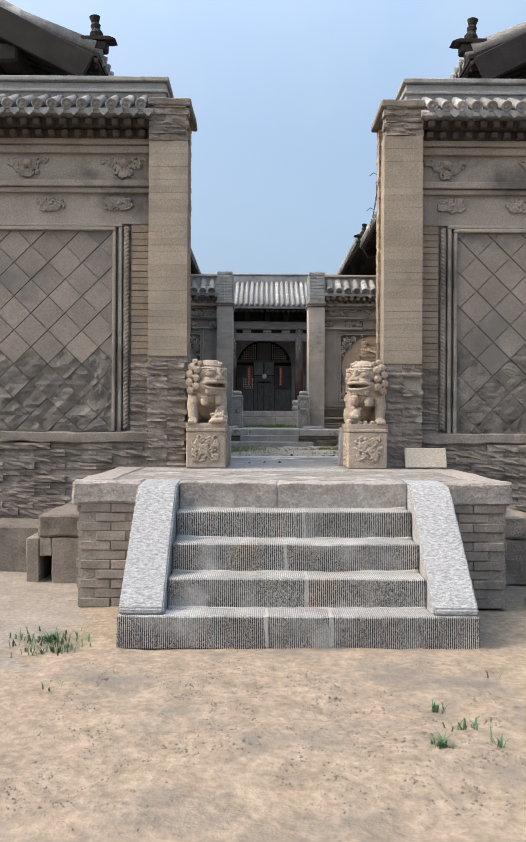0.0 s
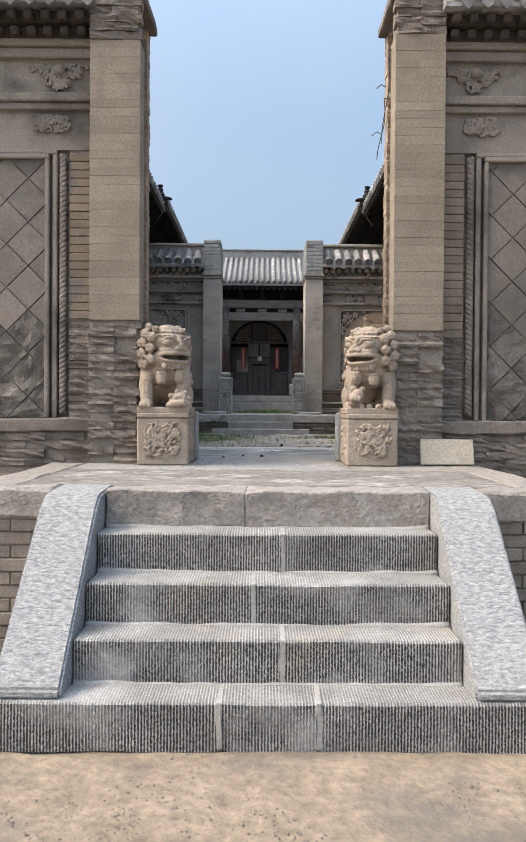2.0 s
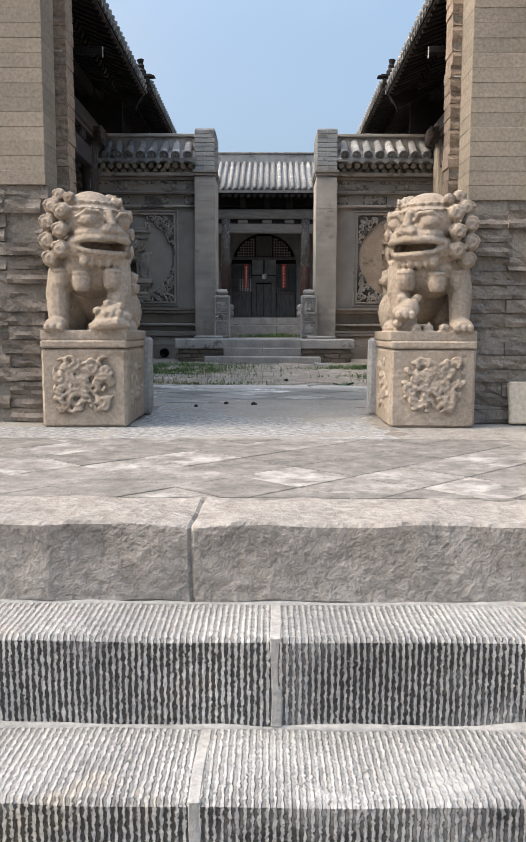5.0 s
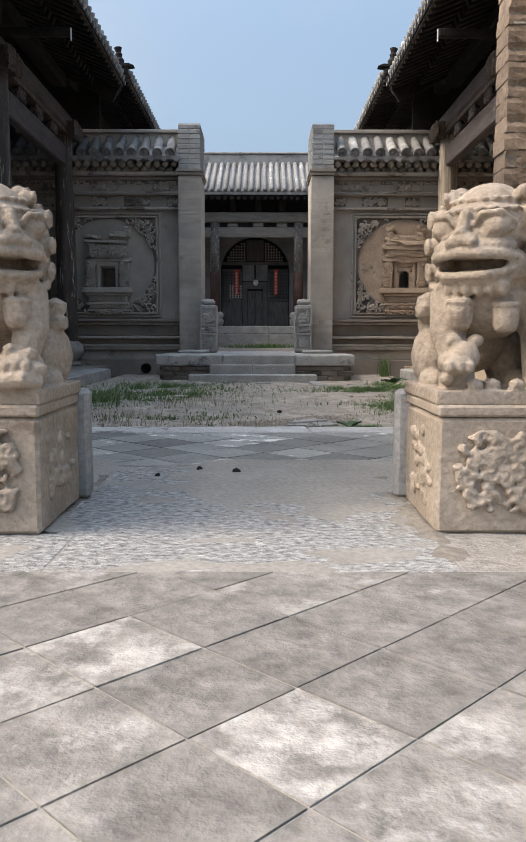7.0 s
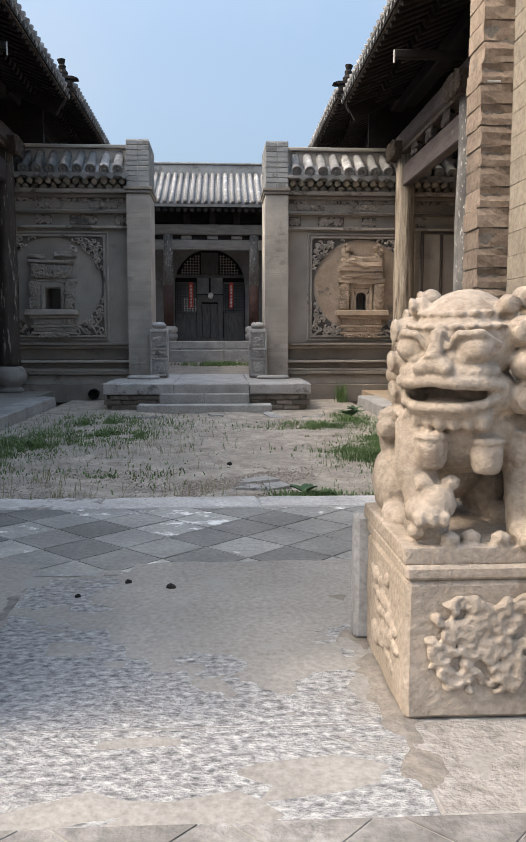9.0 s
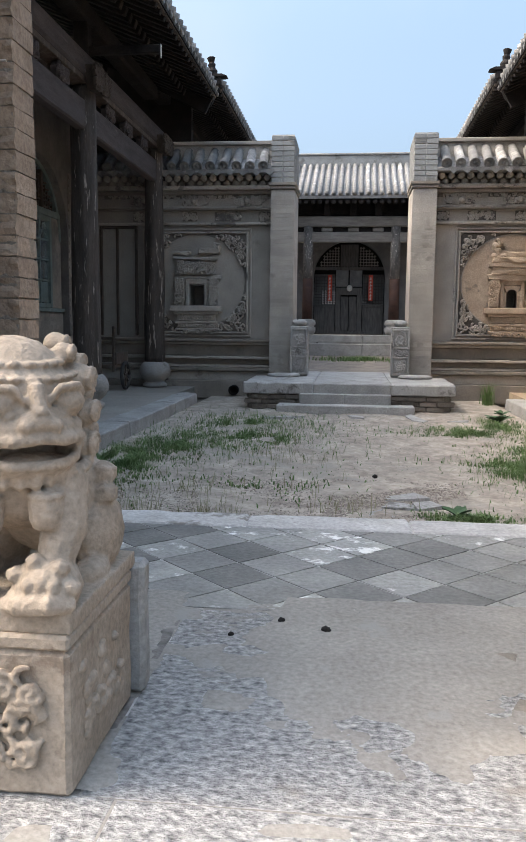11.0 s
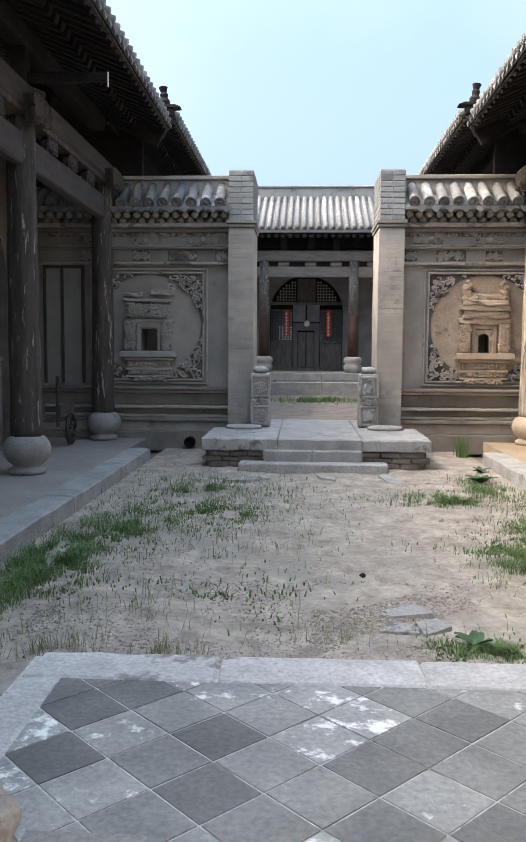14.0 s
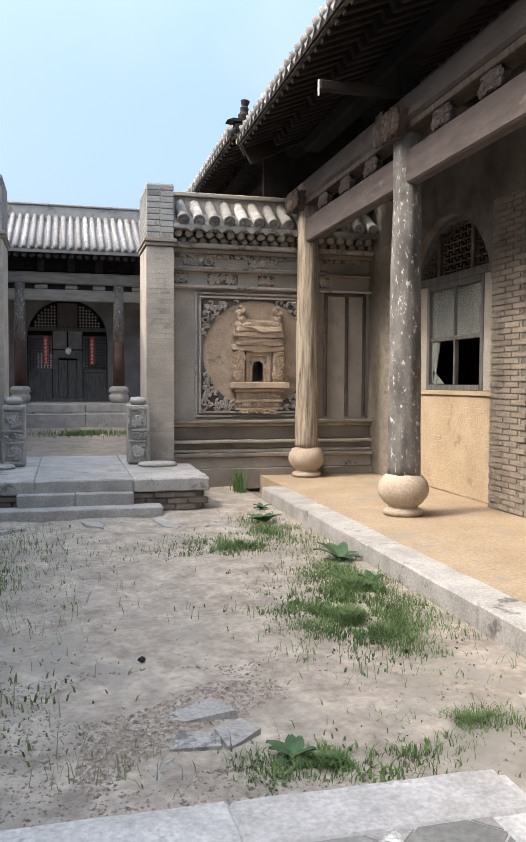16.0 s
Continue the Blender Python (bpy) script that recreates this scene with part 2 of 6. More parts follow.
M_GREEN = material("faded_green_paint", (0.12, 0.15, 0.14), (0.20, 0.24, 0.225), 5.0, 0.7, 0.3, 50, (0.13, 0.12, 0.1), 3.0, 0.6)
M_DOOR = material("dark_door_timber", (0.07, 0.067, 0.066), (0.145, 0.14, 0.135), 6.0, 0.75, 0.4, 50, stretch=(4, 4, 0.6))
M_RED = material("faded_red_paper", (0.50, 0.07, 0.05), (0.62, 0.12, 0.08), 9.0, 0.8, 0.1, 60)
M_PAPER = material("white_paper", (0.6, 0.58, 0.55), (0.72, 0.70, 0.67), 9.0, 0.9, 0.1, 60)
M_PLASTER = material("dirty_lime_plaster", (0.306, 0.238, 0.162), (0.425, 0.34, 0.242), 2.0, 0.9, 0.3, 40, (0.255, 0.187, 0.128), 2.5, 0.58)
M_DENT = material("soot_shade_eave_brick", (0.045, 0.0372, 0.03), (0.084, 0.069, 0.057), 6.0, 0.9, 0.4, 50)
M_PBRICK = material("brown_grey_brick", (0.178, 0.153, 0.128), (0.281, 0.242, 0.204), 5.0, 0.92, 0.5, 60, (0.145, 0.128, 0.111), 3.0, 0.6, 0.16)
M_HALL = material("dark_hall_wall", (0.13, 0.133, 0.137), (0.21, 0.212, 0.215), 3.0, 0.85, 0.3, 50, (0.27, 0.265, 0.255), 2.0, 0.6)
M_HBEAM = material("grey_hall_beam", (0.17, 0.155, 0.14), (0.28, 0.26, 0.235), 5.0, 0.85, 0.4, 50, stretch=(0.6, 3, 3))
M_DARK = material("painted_dark_interior", (0.012, 0.011, 0.01), (0.02, 0.018, 0.016), 3.0, 0.95, 0.1)
M_GRASS = material("grass_blade", (0.065, 0.12, 0.038), (0.17, 0.25, 0.092), 3.0, 0.7, 0.0, 30)
M_DRY = material("dry_weed", (0.20, 0.20, 0.11), (0.34, 0.32, 0.2), 3.0, 0.8, 0.0, 30)
M_LEAF = material("broad_weed_leaf", (0.045, 0.095, 0.045), (0.09, 0.155, 0.07), 6.0, 0.6, 0.2, 40)
M_LUMP = material("black_lump", (0.015, 0.013, 0.012), (0.03, 0.027, 0.024), 20.0, 0.9, 0.5)
M_IRON = material("dull_iron", (0.05, 0.05, 0.05), (0.10, 0.09, 0.085), 20.0, 0.6, 0.2, 60, metal=0.6)
M_PLAQUE = material("blank_cream_board", (0.458, 0.396, 0.308), (0.528, 0.466, 0.37), 3.0, 0.6, 0.1, 50)
M_GLASS = bpy.data.materials.new("window_glass")
M_GLASS.use_nodes = True
gb = M_GLASS.node_tree.nodes["Principled BSDF"]
gb.inputs["Base Color"].default_value = (0.75, 0.82, 0.8, 1)
gb.inputs["Roughness"].default_value = 0.08
gb.inputs["Transmission Weight"].default_value = 0.85


# ---------------------------------------------------------------- mesh helpers
def mesh_of(bm, name, mat, smooth=False):
    me = bpy.data.meshes.new(name)
    bmesh.ops.recalc_face_normals(bm, faces=bm.faces[:])
    bm.to_mesh(me)
    bm.free()
    me.materials.append(mat)
    if smooth:
        me.polygons.foreach_set("use_smooth", [True] * len(me.polygons))
    return me


def part(name, bm, mat, parent=None, label="", smooth=False):
    me = mesh_of(bm, name, mat, smooth) if isinstance(bm, bmesh.types.BMesh) else bm
    ob = new(name, me)
    ob.parent = parent
    return tagged(ob, label)


def thing(name, at, label, category, group="", kind=""):
    ob = new(name)
    ob.location = at
    ob.empty_display_size = 0.1
    return tagged(ob, label, category, group, kind)


def place(ob, x, y, z, rz=0.0, rx=0.0, ry=0.0):
    ob.location, ob.rotation_euler = (x, y, z), (radians(rx), radians(ry), radians(rz))
    return ob


def box(bm, x0, x1, y0, y1, z0, z1, bevel=0.0, m=None):
    r = bmesh.ops.create_cube(bm, size=1.0)
    vs = r["verts"]
    for v in vs:
        v.co = Vector((x0 + (v.co.x + 0.5) * (x1 - x0), y0 + (v.co.y + 0.5) * (y1 - y0), z0 + (v.co.z + 0.5) * (z1 - z0)))
    if bevel:
        es = list({e for v in vs for e in v.link_edges})
        out = bmesh.ops.bevel(bm, geom=es, offset=bevel, segments=1, affect="EDGES", profile=0.5)
        vs = out["verts"]
    if m is not None:
        bmesh.ops.transform(bm, matrix=m, verts=vs)
    return vs


def boxes(*specs, bevel=0.0):
    bm = bmesh.new()
    for s in specs:
        box(bm, *s, bevel=bevel)
    return bm


def rough_block(x0, x1, y0, y1, z0, z1, jitter=0.01, cuts=2, bevel=0.012, seed=0.0):
    """A stone block with worn, uneven faces."""
    bm = bmesh.new()
    box(bm, x0, x1, y0, y1, z0, z1, bevel=bevel)
    long_edges = [e for e in bm.edges if e.calc_length() > 0.08]
    bmesh.ops.subdivide_edges(bm, edges=long_edges, cuts=cuts, use_grid_fill=True)
    for v in bm.verts:
        v.co += noise.noise_vector(v.co * 6.0 + Vector((seed, seed, 0))) * jitter
    return bm


def lathe(bm, profile, seg=16, m=None):
    rings = []
    for r, z in profile:
        rings.append([bm.verts.new((r * math.cos(2 * math.pi * i / seg), r * math.sin(2 * math.pi * i / seg), z)) for i in range(seg)])
    for a, b in zip(rings, rings[1:]):
        for i in range(seg):
            bm.faces.new((a[i], a[(i + 1) % seg], b[(i + 1) % seg], b[i]))
    bm.faces.new(rings[0][::-1])
    bm.faces.new(rings[-1])
    vs = [v for r in rings for v in r]
    if m is not None:
        bmesh.ops.transform(bm, matrix=m, verts=vs)
    return vs


def tube(bm, pts, radii, seg=6, flat=1.0):
    """A tube along points; flat squeezes it in y."""
    rings = []
    n = len(pts)
    for i, (p, r) in enumerate(zip(pts, radii)):
        d = (Vector(pts[min(i + 1, n - 1)]) - Vector(pts[max(i - 1, 0)])).normalized()
        side = d.cross(Vector((0, 1, 0)))
        side = side.normalized() if side.length > 1e-3 else Vector((1, 0, 0))
        up = side.cross(d)
        ring = []
        for k in range(seg):
            a = 2 * math.pi * k / seg
            off = side * math.cos(a) * r + up * math.sin(a) * r
            off.y *= flat
            ring.append(bm.verts.new(Vector(p) + off))
        rings.append(ring)
    for a, b in zip(rings, rings[1:]):
        for k in range(seg):
            bm.faces.new((a[k], a[(k + 1) % seg], b[(k + 1) % seg], b[k]))
    bm.faces.new(rings[0][::-1])
    bm.faces.new(rings[-1])


def ball(bm, x, y, z, rx, ry=None, rz=None, sub=2, rot=(0, 0, 0)):
    ry, rz = ry or rx, rz or rx
    r = bmesh.ops.create_icosphere(bm, subdivisions=sub, radius=1.0)
    m = pose(x, y, z, *rot) @ Matrix.Diagonal((rx, ry, rz, 1))
    bmesh.ops.transform(bm, matrix=m, verts=r["verts"])


def prism(bm, poly, y0, y1):
    """A polygon in x and z, extruded from y0 to y1."""
    a = [bm.verts.new((x, y0, z)) for x, z in poly]
    b = [bm.verts.new((x, y1, z)) for x, z in poly]
    bm.faces.new(a)
    bm.faces.new(b[::-1])
    n = len(poly)
    for i in range(n):
        bm.faces.new((a[i], b[i], b[(i + 1) % n], a[(i + 1) % n]))


def clip(poly, axis, limit, keep_less):
    out = []
    for i, p in enumerate(poly):
        q = poly[(i + 1) % len(poly)]
        pin = (p[axis] <= limit) == keep_less
        qin = (q[axis] <= limit) == keep_less
        if pin:
            out.append(p)
        if pin != qin:
            f = (limit - p[axis]) / (q[axis] - p[axis])
            out.append((p[0] + f * (q[0] - p[0]), p[1] + f * (q[1] - p[1])))
    return out


def clipped(poly, x0, x1, z0, z1):
    for axis, limit, less in ((0, x0, False), (0, x1, True), (1, z0, False), (1, z1, True)):
        poly = clip(poly, axis, limit, less)
        if len(poly) < 3:
            return None
    return poly


rng = random.Random(7)


def scrolls(bm, x0, x1, z0, z1, y, size=0.05, thick=0.011, inside=None, density=1.0, relief=0.0):
    """Carved scrollwork: curling stems and leaf knobs that stand out of a wall towards -y."""
    count = int((x1 - x0) * (z1 - z0) / (size * size) * density)
    for _ in range(count):
        cx, cz = rng.uniform(x0 + size / 2, x1 - size / 2), rng.uniform(z0 + size / 2, z1 - size / 2)
        if inside and not inside(cx, cz):
            continue
        turn, sgn, a0 = rng.uniform(2.6, 4.6), rng.choice((-1, 1)), rng.uniform(0, 6.28)
        pts = []
        for k in range(7):
            f = k / 6
            r = size * (0.75 - 0.6 * f)
            a = a0 + sgn * turn * f
            pts.append((cx + r * math.cos(a), y - thick * (0.5 + 0.9 * f), cz + r * math.sin(a)))
        if not relief:
            tube(bm, pts, [thick * (0.75 + 0.65 * math.sin(math.pi * k / 6)) for k in range(7)], 5)
            continue
        # sharp-sided strip cut out of the brick, with a leaf swelling half way
        rows, high = [], relief * rng.uniform(0.7, 1.15)
        for k, p in enumerate(pts):
            q0, q1 = pts[max(k - 1, 0)], pts[min(k + 1, 6)]
            d = math.hypot(q1[0] - q0[0], q1[2] - q0[2]) or 1.0
            nx, nz, wd = -(q1[2] - q0[2]) / d, (q1[0] - q0[0]) / d, thick * (0.45 + 0.75 * math.sin(math.pi * (k + 0.6) / 7))
            rows.append([bm.verts.new((p[0] + nx * e * wd, yy, p[2] + nz * e * wd)) for e, yy in ((1.15, y + 0.006), (0.8, y - high * 0.85), (0, y - high), (-0.8, y - high * 0.85), (-1.15, y + 0.006))])
        for ra, rb in zip(rows, rows[1:]):
            for i in range(4):
                bm.faces.new((ra[i], ra[i + 1], rb[i + 1], rb[i]))
        bm.faces.new(rows[0]), bm.faces.new(rows[-1][::-1])


def brick_mesh(name, lx, ly, lz, mat, seed=0, jit=0.006, bevel=0.008):
    bm = bmesh.new()
    box(bm, -lx / 2, lx / 2, -ly / 2, ly / 2, -lz / 2, lz / 2, bevel=bevel)
    for v in bm.verts:
        v.co += noise.noise_vector(v.co * 9 + Vector((seed * 3.1, 0, 0))) * jit
    return mesh_of(bm, name, mat)


def eroded_brick(name, lx, ly, lz, mat, seed=0, depth=0.016):
    """A brick whose faces have flaked away in layers."""
    bm = bmesh.new()
    box(bm, -lx / 2, lx / 2, -ly / 2, ly / 2, -lz / 2, lz / 2)
    bmesh.ops.subdivide_edges(bm, edges=[e for e in bm.edges if e.calc_length() > lx * 0.9], cuts=5, use_grid_fill=True)
    bmesh.ops.subdivide_edges(bm, edges=[e for e in bm.edges if abs(e.verts[0].co.z - e.verts[1].co.z) > lz * 0.9], cuts=2, use_grid_fill=True)
    for v in bm.verts:
        q = Vector((v.co.x * 11, v.co.y * 4, v.co.z * 34)) + Vector((seed * 3.7, 0, seed))
        v.co.y += depth * noise.fractal(q, 1.0, 2.0, 3) * (1 if v.co.y < 0 else 0)
        v.co += noise.noise_vector(v.co * 22 + Vector((seed, 0, 0))) * 0.004
    return mesh_of(bm, name, mat)


def dust_film(name, x0, x1, y0, y1, z, cover, mat, label, rise=0.006, rough=0.008, freq=5.0, nx=70, ny=90, seed=0.0):
    """Drifted dust: a low uneven sheet that dips under the surface where cover() is negative."""
    bm = bmesh.new()
    grid = []
    for j in range(ny + 1):
        row = []
        for i in range(nx + 1):
            x, y = x0 + (x1 - x0) * i / nx, y0 + (y1 - y0) * j / ny
            h = rise * max(-1.0, min(1.0, cover(x, y))) + rough * noise.fractal(Vector((x * freq, y * freq, seed)), 1.0, 2.0, 6)
            row.append(bm.verts.new((x, y, z + max(-3 * rise, min(rise, h)))))
        grid.append(row)
    for j in range(ny):
        for i in range(nx):
            bm.faces.new((grid[j][i], grid[j][i + 1], grid[j + 1][i + 1], grid[j + 1][i]))
    return tagged(part(name, bm, mat, smooth=True), label, "dust", kind="structure")


# ---------------------------------------------------------------- ground and terraces
def sheet(name, x0, x1, y0, y1, z, mat, nx, ny, amp, label, category="ground", freq=1.0):
    bm = bmesh.new()
    grid = [[bm.verts.new((x0 + (x1 - x0) * i / nx, y0 + (y1 - y0) * j / ny, 0)) for i in range(nx + 1)] for j in range(ny + 1)]
    for row in grid:
        for v in row:
            edge = min(v.co.x - x0, x1 - v.co.x, v.co.y - y0, y1 - v.co.y)
            v.co.z = z + amp * noise.fractal(Vector((v.co.x * freq, v.co.y * freq, z)), 0.7, 2.0, 7) * min(1, max(0.2, edge))
    for j in range(ny):
        for i in range(nx):
            bm.faces.new((grid[j][i], grid[j][i + 1], grid[j + 1][i + 1], grid[j + 1][i]))
    return tagged(part(name, bm, mat, smooth=True), label, category, kind="structure")


FLOOR, COURT, VER, GATE = 1.0, 0.94, 1.1, 1.33
JAMB, PIER_OUT, PIER_Y0, PIER_Y1, WALL_Y = 1.02, 1.43, 8.8, 9.5, 9.0
KERB_X, COL_X, BACK_X, END_Y = 2.3, 3.22, 4.35, 20.2

bm = bmesh.new()
far = 3000
xs, ys = [-far, -60, -8, 8, 60, far], [-far, -60, -6, 40, 80, far]
gv = [[bm.verts.new((x, y, -0.03)) for x in xs] for y in ys]
for j in range(5):
    for i in range(5):
        if not (i == 2 and j == 2):
            bm.faces.new((gv[j][i], gv[j][i + 1], gv[j + 1][i + 1], gv[j + 1][i]))
n_in = 150
inner = [[bm.verts.new((-8 + 16 * i / n_in, -6 + 46 * j / (2 * n_in), 0)) for i in range(n_in + 1)] for j in range(2 * n_in + 1)]
for row in inner:
    for v in row:
        rim = min(1.0, 8 - abs(v.co.x), v.co.y + 6)
        v.co.z = -0.03 + rim * (0.022 + 0.03 * noise.fractal(v.co * 1.8, 1.0, 2.0, 7))
for j in range(2 * n_in):
    for i in range(n_in):
        bm.faces.new((inner[j][i], inner[j][i + 1], inner[j + 1][i + 1], inner[j + 1][i]))
tagged(part("ground", bm, M_SAND, smooth=True), "dry sandy earth with faint dusty stains", "ground", kind="structure")

sheet("ground_court", -KERB_X, KERB_X, 9.5, 20.3, COURT, M_COURT, 190, 430, 0.026, "bare trodden courtyard earth with rubble and weeds", freq=1.6)
sheet("ground_inner_court", -6, 6, 20.9, 29.2, 1.31, M_OLD, 40, 30, 0.03, "pale earth of the inner courtyard")

terrace = boxes((-6.5, 6.5, 9.0, 40, 0.0, 0.85))
tagged(part("terrace_body", terrace, M_OLD), "raised brick terrace under the house", "terrace", kind="structure")

# ---------------------------------------------------------------- front stairs
stairs = thing("stone_stairs", (0, 6.2, 0), "worn grey stone stairs with chiselled grooves and sloping cheeks", "stairs")
stairs.location = (0, 0, 0)
risers = [(5.76, 0.0, 0.2, 1.19), (5.99, 0.2, 0.4, 0.885), (6.24, 0.4, 0.6, 0.885), (6.51, 0.6, 0.8, 0.885)]
splits = [(-1.19, -0.209, 0.216, 1.19), (-0.885, 0.067, 0.885), (-0.885, -0.072, 0.885), (-0.885, 0.077, 0.885)]
for (y0, z0, z1, w), cut in zip(risers, splits):
    for k, (a, b) in enumerate(zip(cut, cut[1:])):
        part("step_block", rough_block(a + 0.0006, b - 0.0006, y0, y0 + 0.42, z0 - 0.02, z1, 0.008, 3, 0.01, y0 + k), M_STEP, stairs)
        if k:
            part("joint_fill", rough_block(a - 0.013, a + 0.013, y0 - 0.0015, y0 + 0.3, z0, z1 + 0.0015, 0.008, 6, 0.003, y0), M_GREYDUST, stairs, "smeared pale mortar in the joint")
for k, (y, z) in enumerate(((5.99, 0.2), (6.24, 0.4), (6.51, 0.6), (6.725, 0.8))):
    bm = bmesh.new()
    xs = [-0.88 + 1.76 * i / 44 for i in range(45)]
    tube(bm, [(x, y, z - 0.004) for x in xs], [max(0.004, 0.011 + 0.012 * noise.noise(Vector((x * 6.3, y * 7, 0))) + 0.014 * abs(x) ** 4) for x in xs], 8)
    part("dust_drift", bm, M_GREYDUST, stairs, "pale dust in the inner corner", smooth=True)
for a, b in ((-0.885, -0.118), (-0.118, 0.885)):
    part("edge_block", rough_block(a, b, 6.725, 7.006, 0.8, FLOOR, 0.013, 10, 0.008, 0.3), M_EDGE, stairs, "rough buff stone edge")
for s in (-1, 1):
    bm = bmesh.new()
    prof = [(5.78, 0.2), (5.9, 0.2), (7.0, 0.2), (7.0, FLOOR + 0.004), (6.62, FLOOR - 0.01), (6.52, 0.93), (5.78, 0.245)]
    va = [bm.verts.new((s * 0.888, y, z)) for y, z in prof]
    vb = [bm.verts.new((s * 1.185, y, z)) for y, z in prof]
    bm.faces.new(va)
    bm.faces.new(vb[::-1])
    for i in range(len(prof)):
        bm.faces.new((va[i], vb[i], vb[(i + 1) % len(prof)], va[(i + 1) % len(prof)]))
    bmesh.ops.bevel(bm, geom=bm.edges[:], offset=0.012, segments=2, affect="EDGES")
    part("cheek_stone", bm, M_CHEEK, stairs, "bluish white speckled cheek slab")

# ---------------------------------------------------------------- front platform
platform = thing("stone_platform", (0, 0, 0), "brick platform edged with buff stone slabs before the gateway", "platform", kind="structure")
part("fill", boxes((-1.69, 1.69, 7.0, 9.0, 0.0, 0.93)), M_MORTAR, platform)
for s in (-1, 1):
    part("edge_slab", rough_block(min(s * 1.187, s * 1.74), max(s * 1.187, s * 1.74), 6.8, 7.006, 0.82, FLOOR, 0.018, 4, 0.02, s), M_EDGE, platform, "chipped buff stone slab")
    part("side_slab", rough_block(min(s * 1.45, s * 1.74), max(s * 1.45, s * 1.74), 7.01, 8.8, 0.84, FLOOR, 0.015, 5, 0.02, s + 3), M_EDGE, platform, "chipped buff stone slab")
    part("backing", boxes((min(s * 1.19, s * 1.69), max(s * 1.19, s * 1.69), 6.84, 7.1, 0, 0.85)), M_MORTAR, platform)
    part("foot_block", rough_block(min(s * 1.76, s * 2.25), max(s * 1.76, s * 2.25), 7.7, 8.98, 0.42, 0.63, 0.02, 4, 0.02, s + 5), M_OLD, platform)
    if s > 0:
        part("foot_base", rough_block(1.76, 2.25, 7.71, 8.98, 0.0, 0.42, 0.02, 4, 0.02, s + 6), M_OLD, platform)
    else:
        for a, b, y, z0, z1 in ((-2.13, -1.76, 7.71, 0, 0.42), (-2.36, -2.245, 7.71, 0, 0.42), (-2.243, -2.132, 7.712, 0.25, 0.42), (-2.243, -2.132, 8.5, 0.0, 0.25)):
            part("foot_base", rough_block(a, b, y, 8.98, z0, z1, 0.008, 3, 0.01, a), M_OLD, platform)
    part("low_ledge", rough_block(min(s * 2.24, s * 3.9), max(s * 2.24, s * 3.9), 8.2, 8.98, 0.0, 0.45, 0.03, 6, 0.02, s + 8), M_OLD, platform)

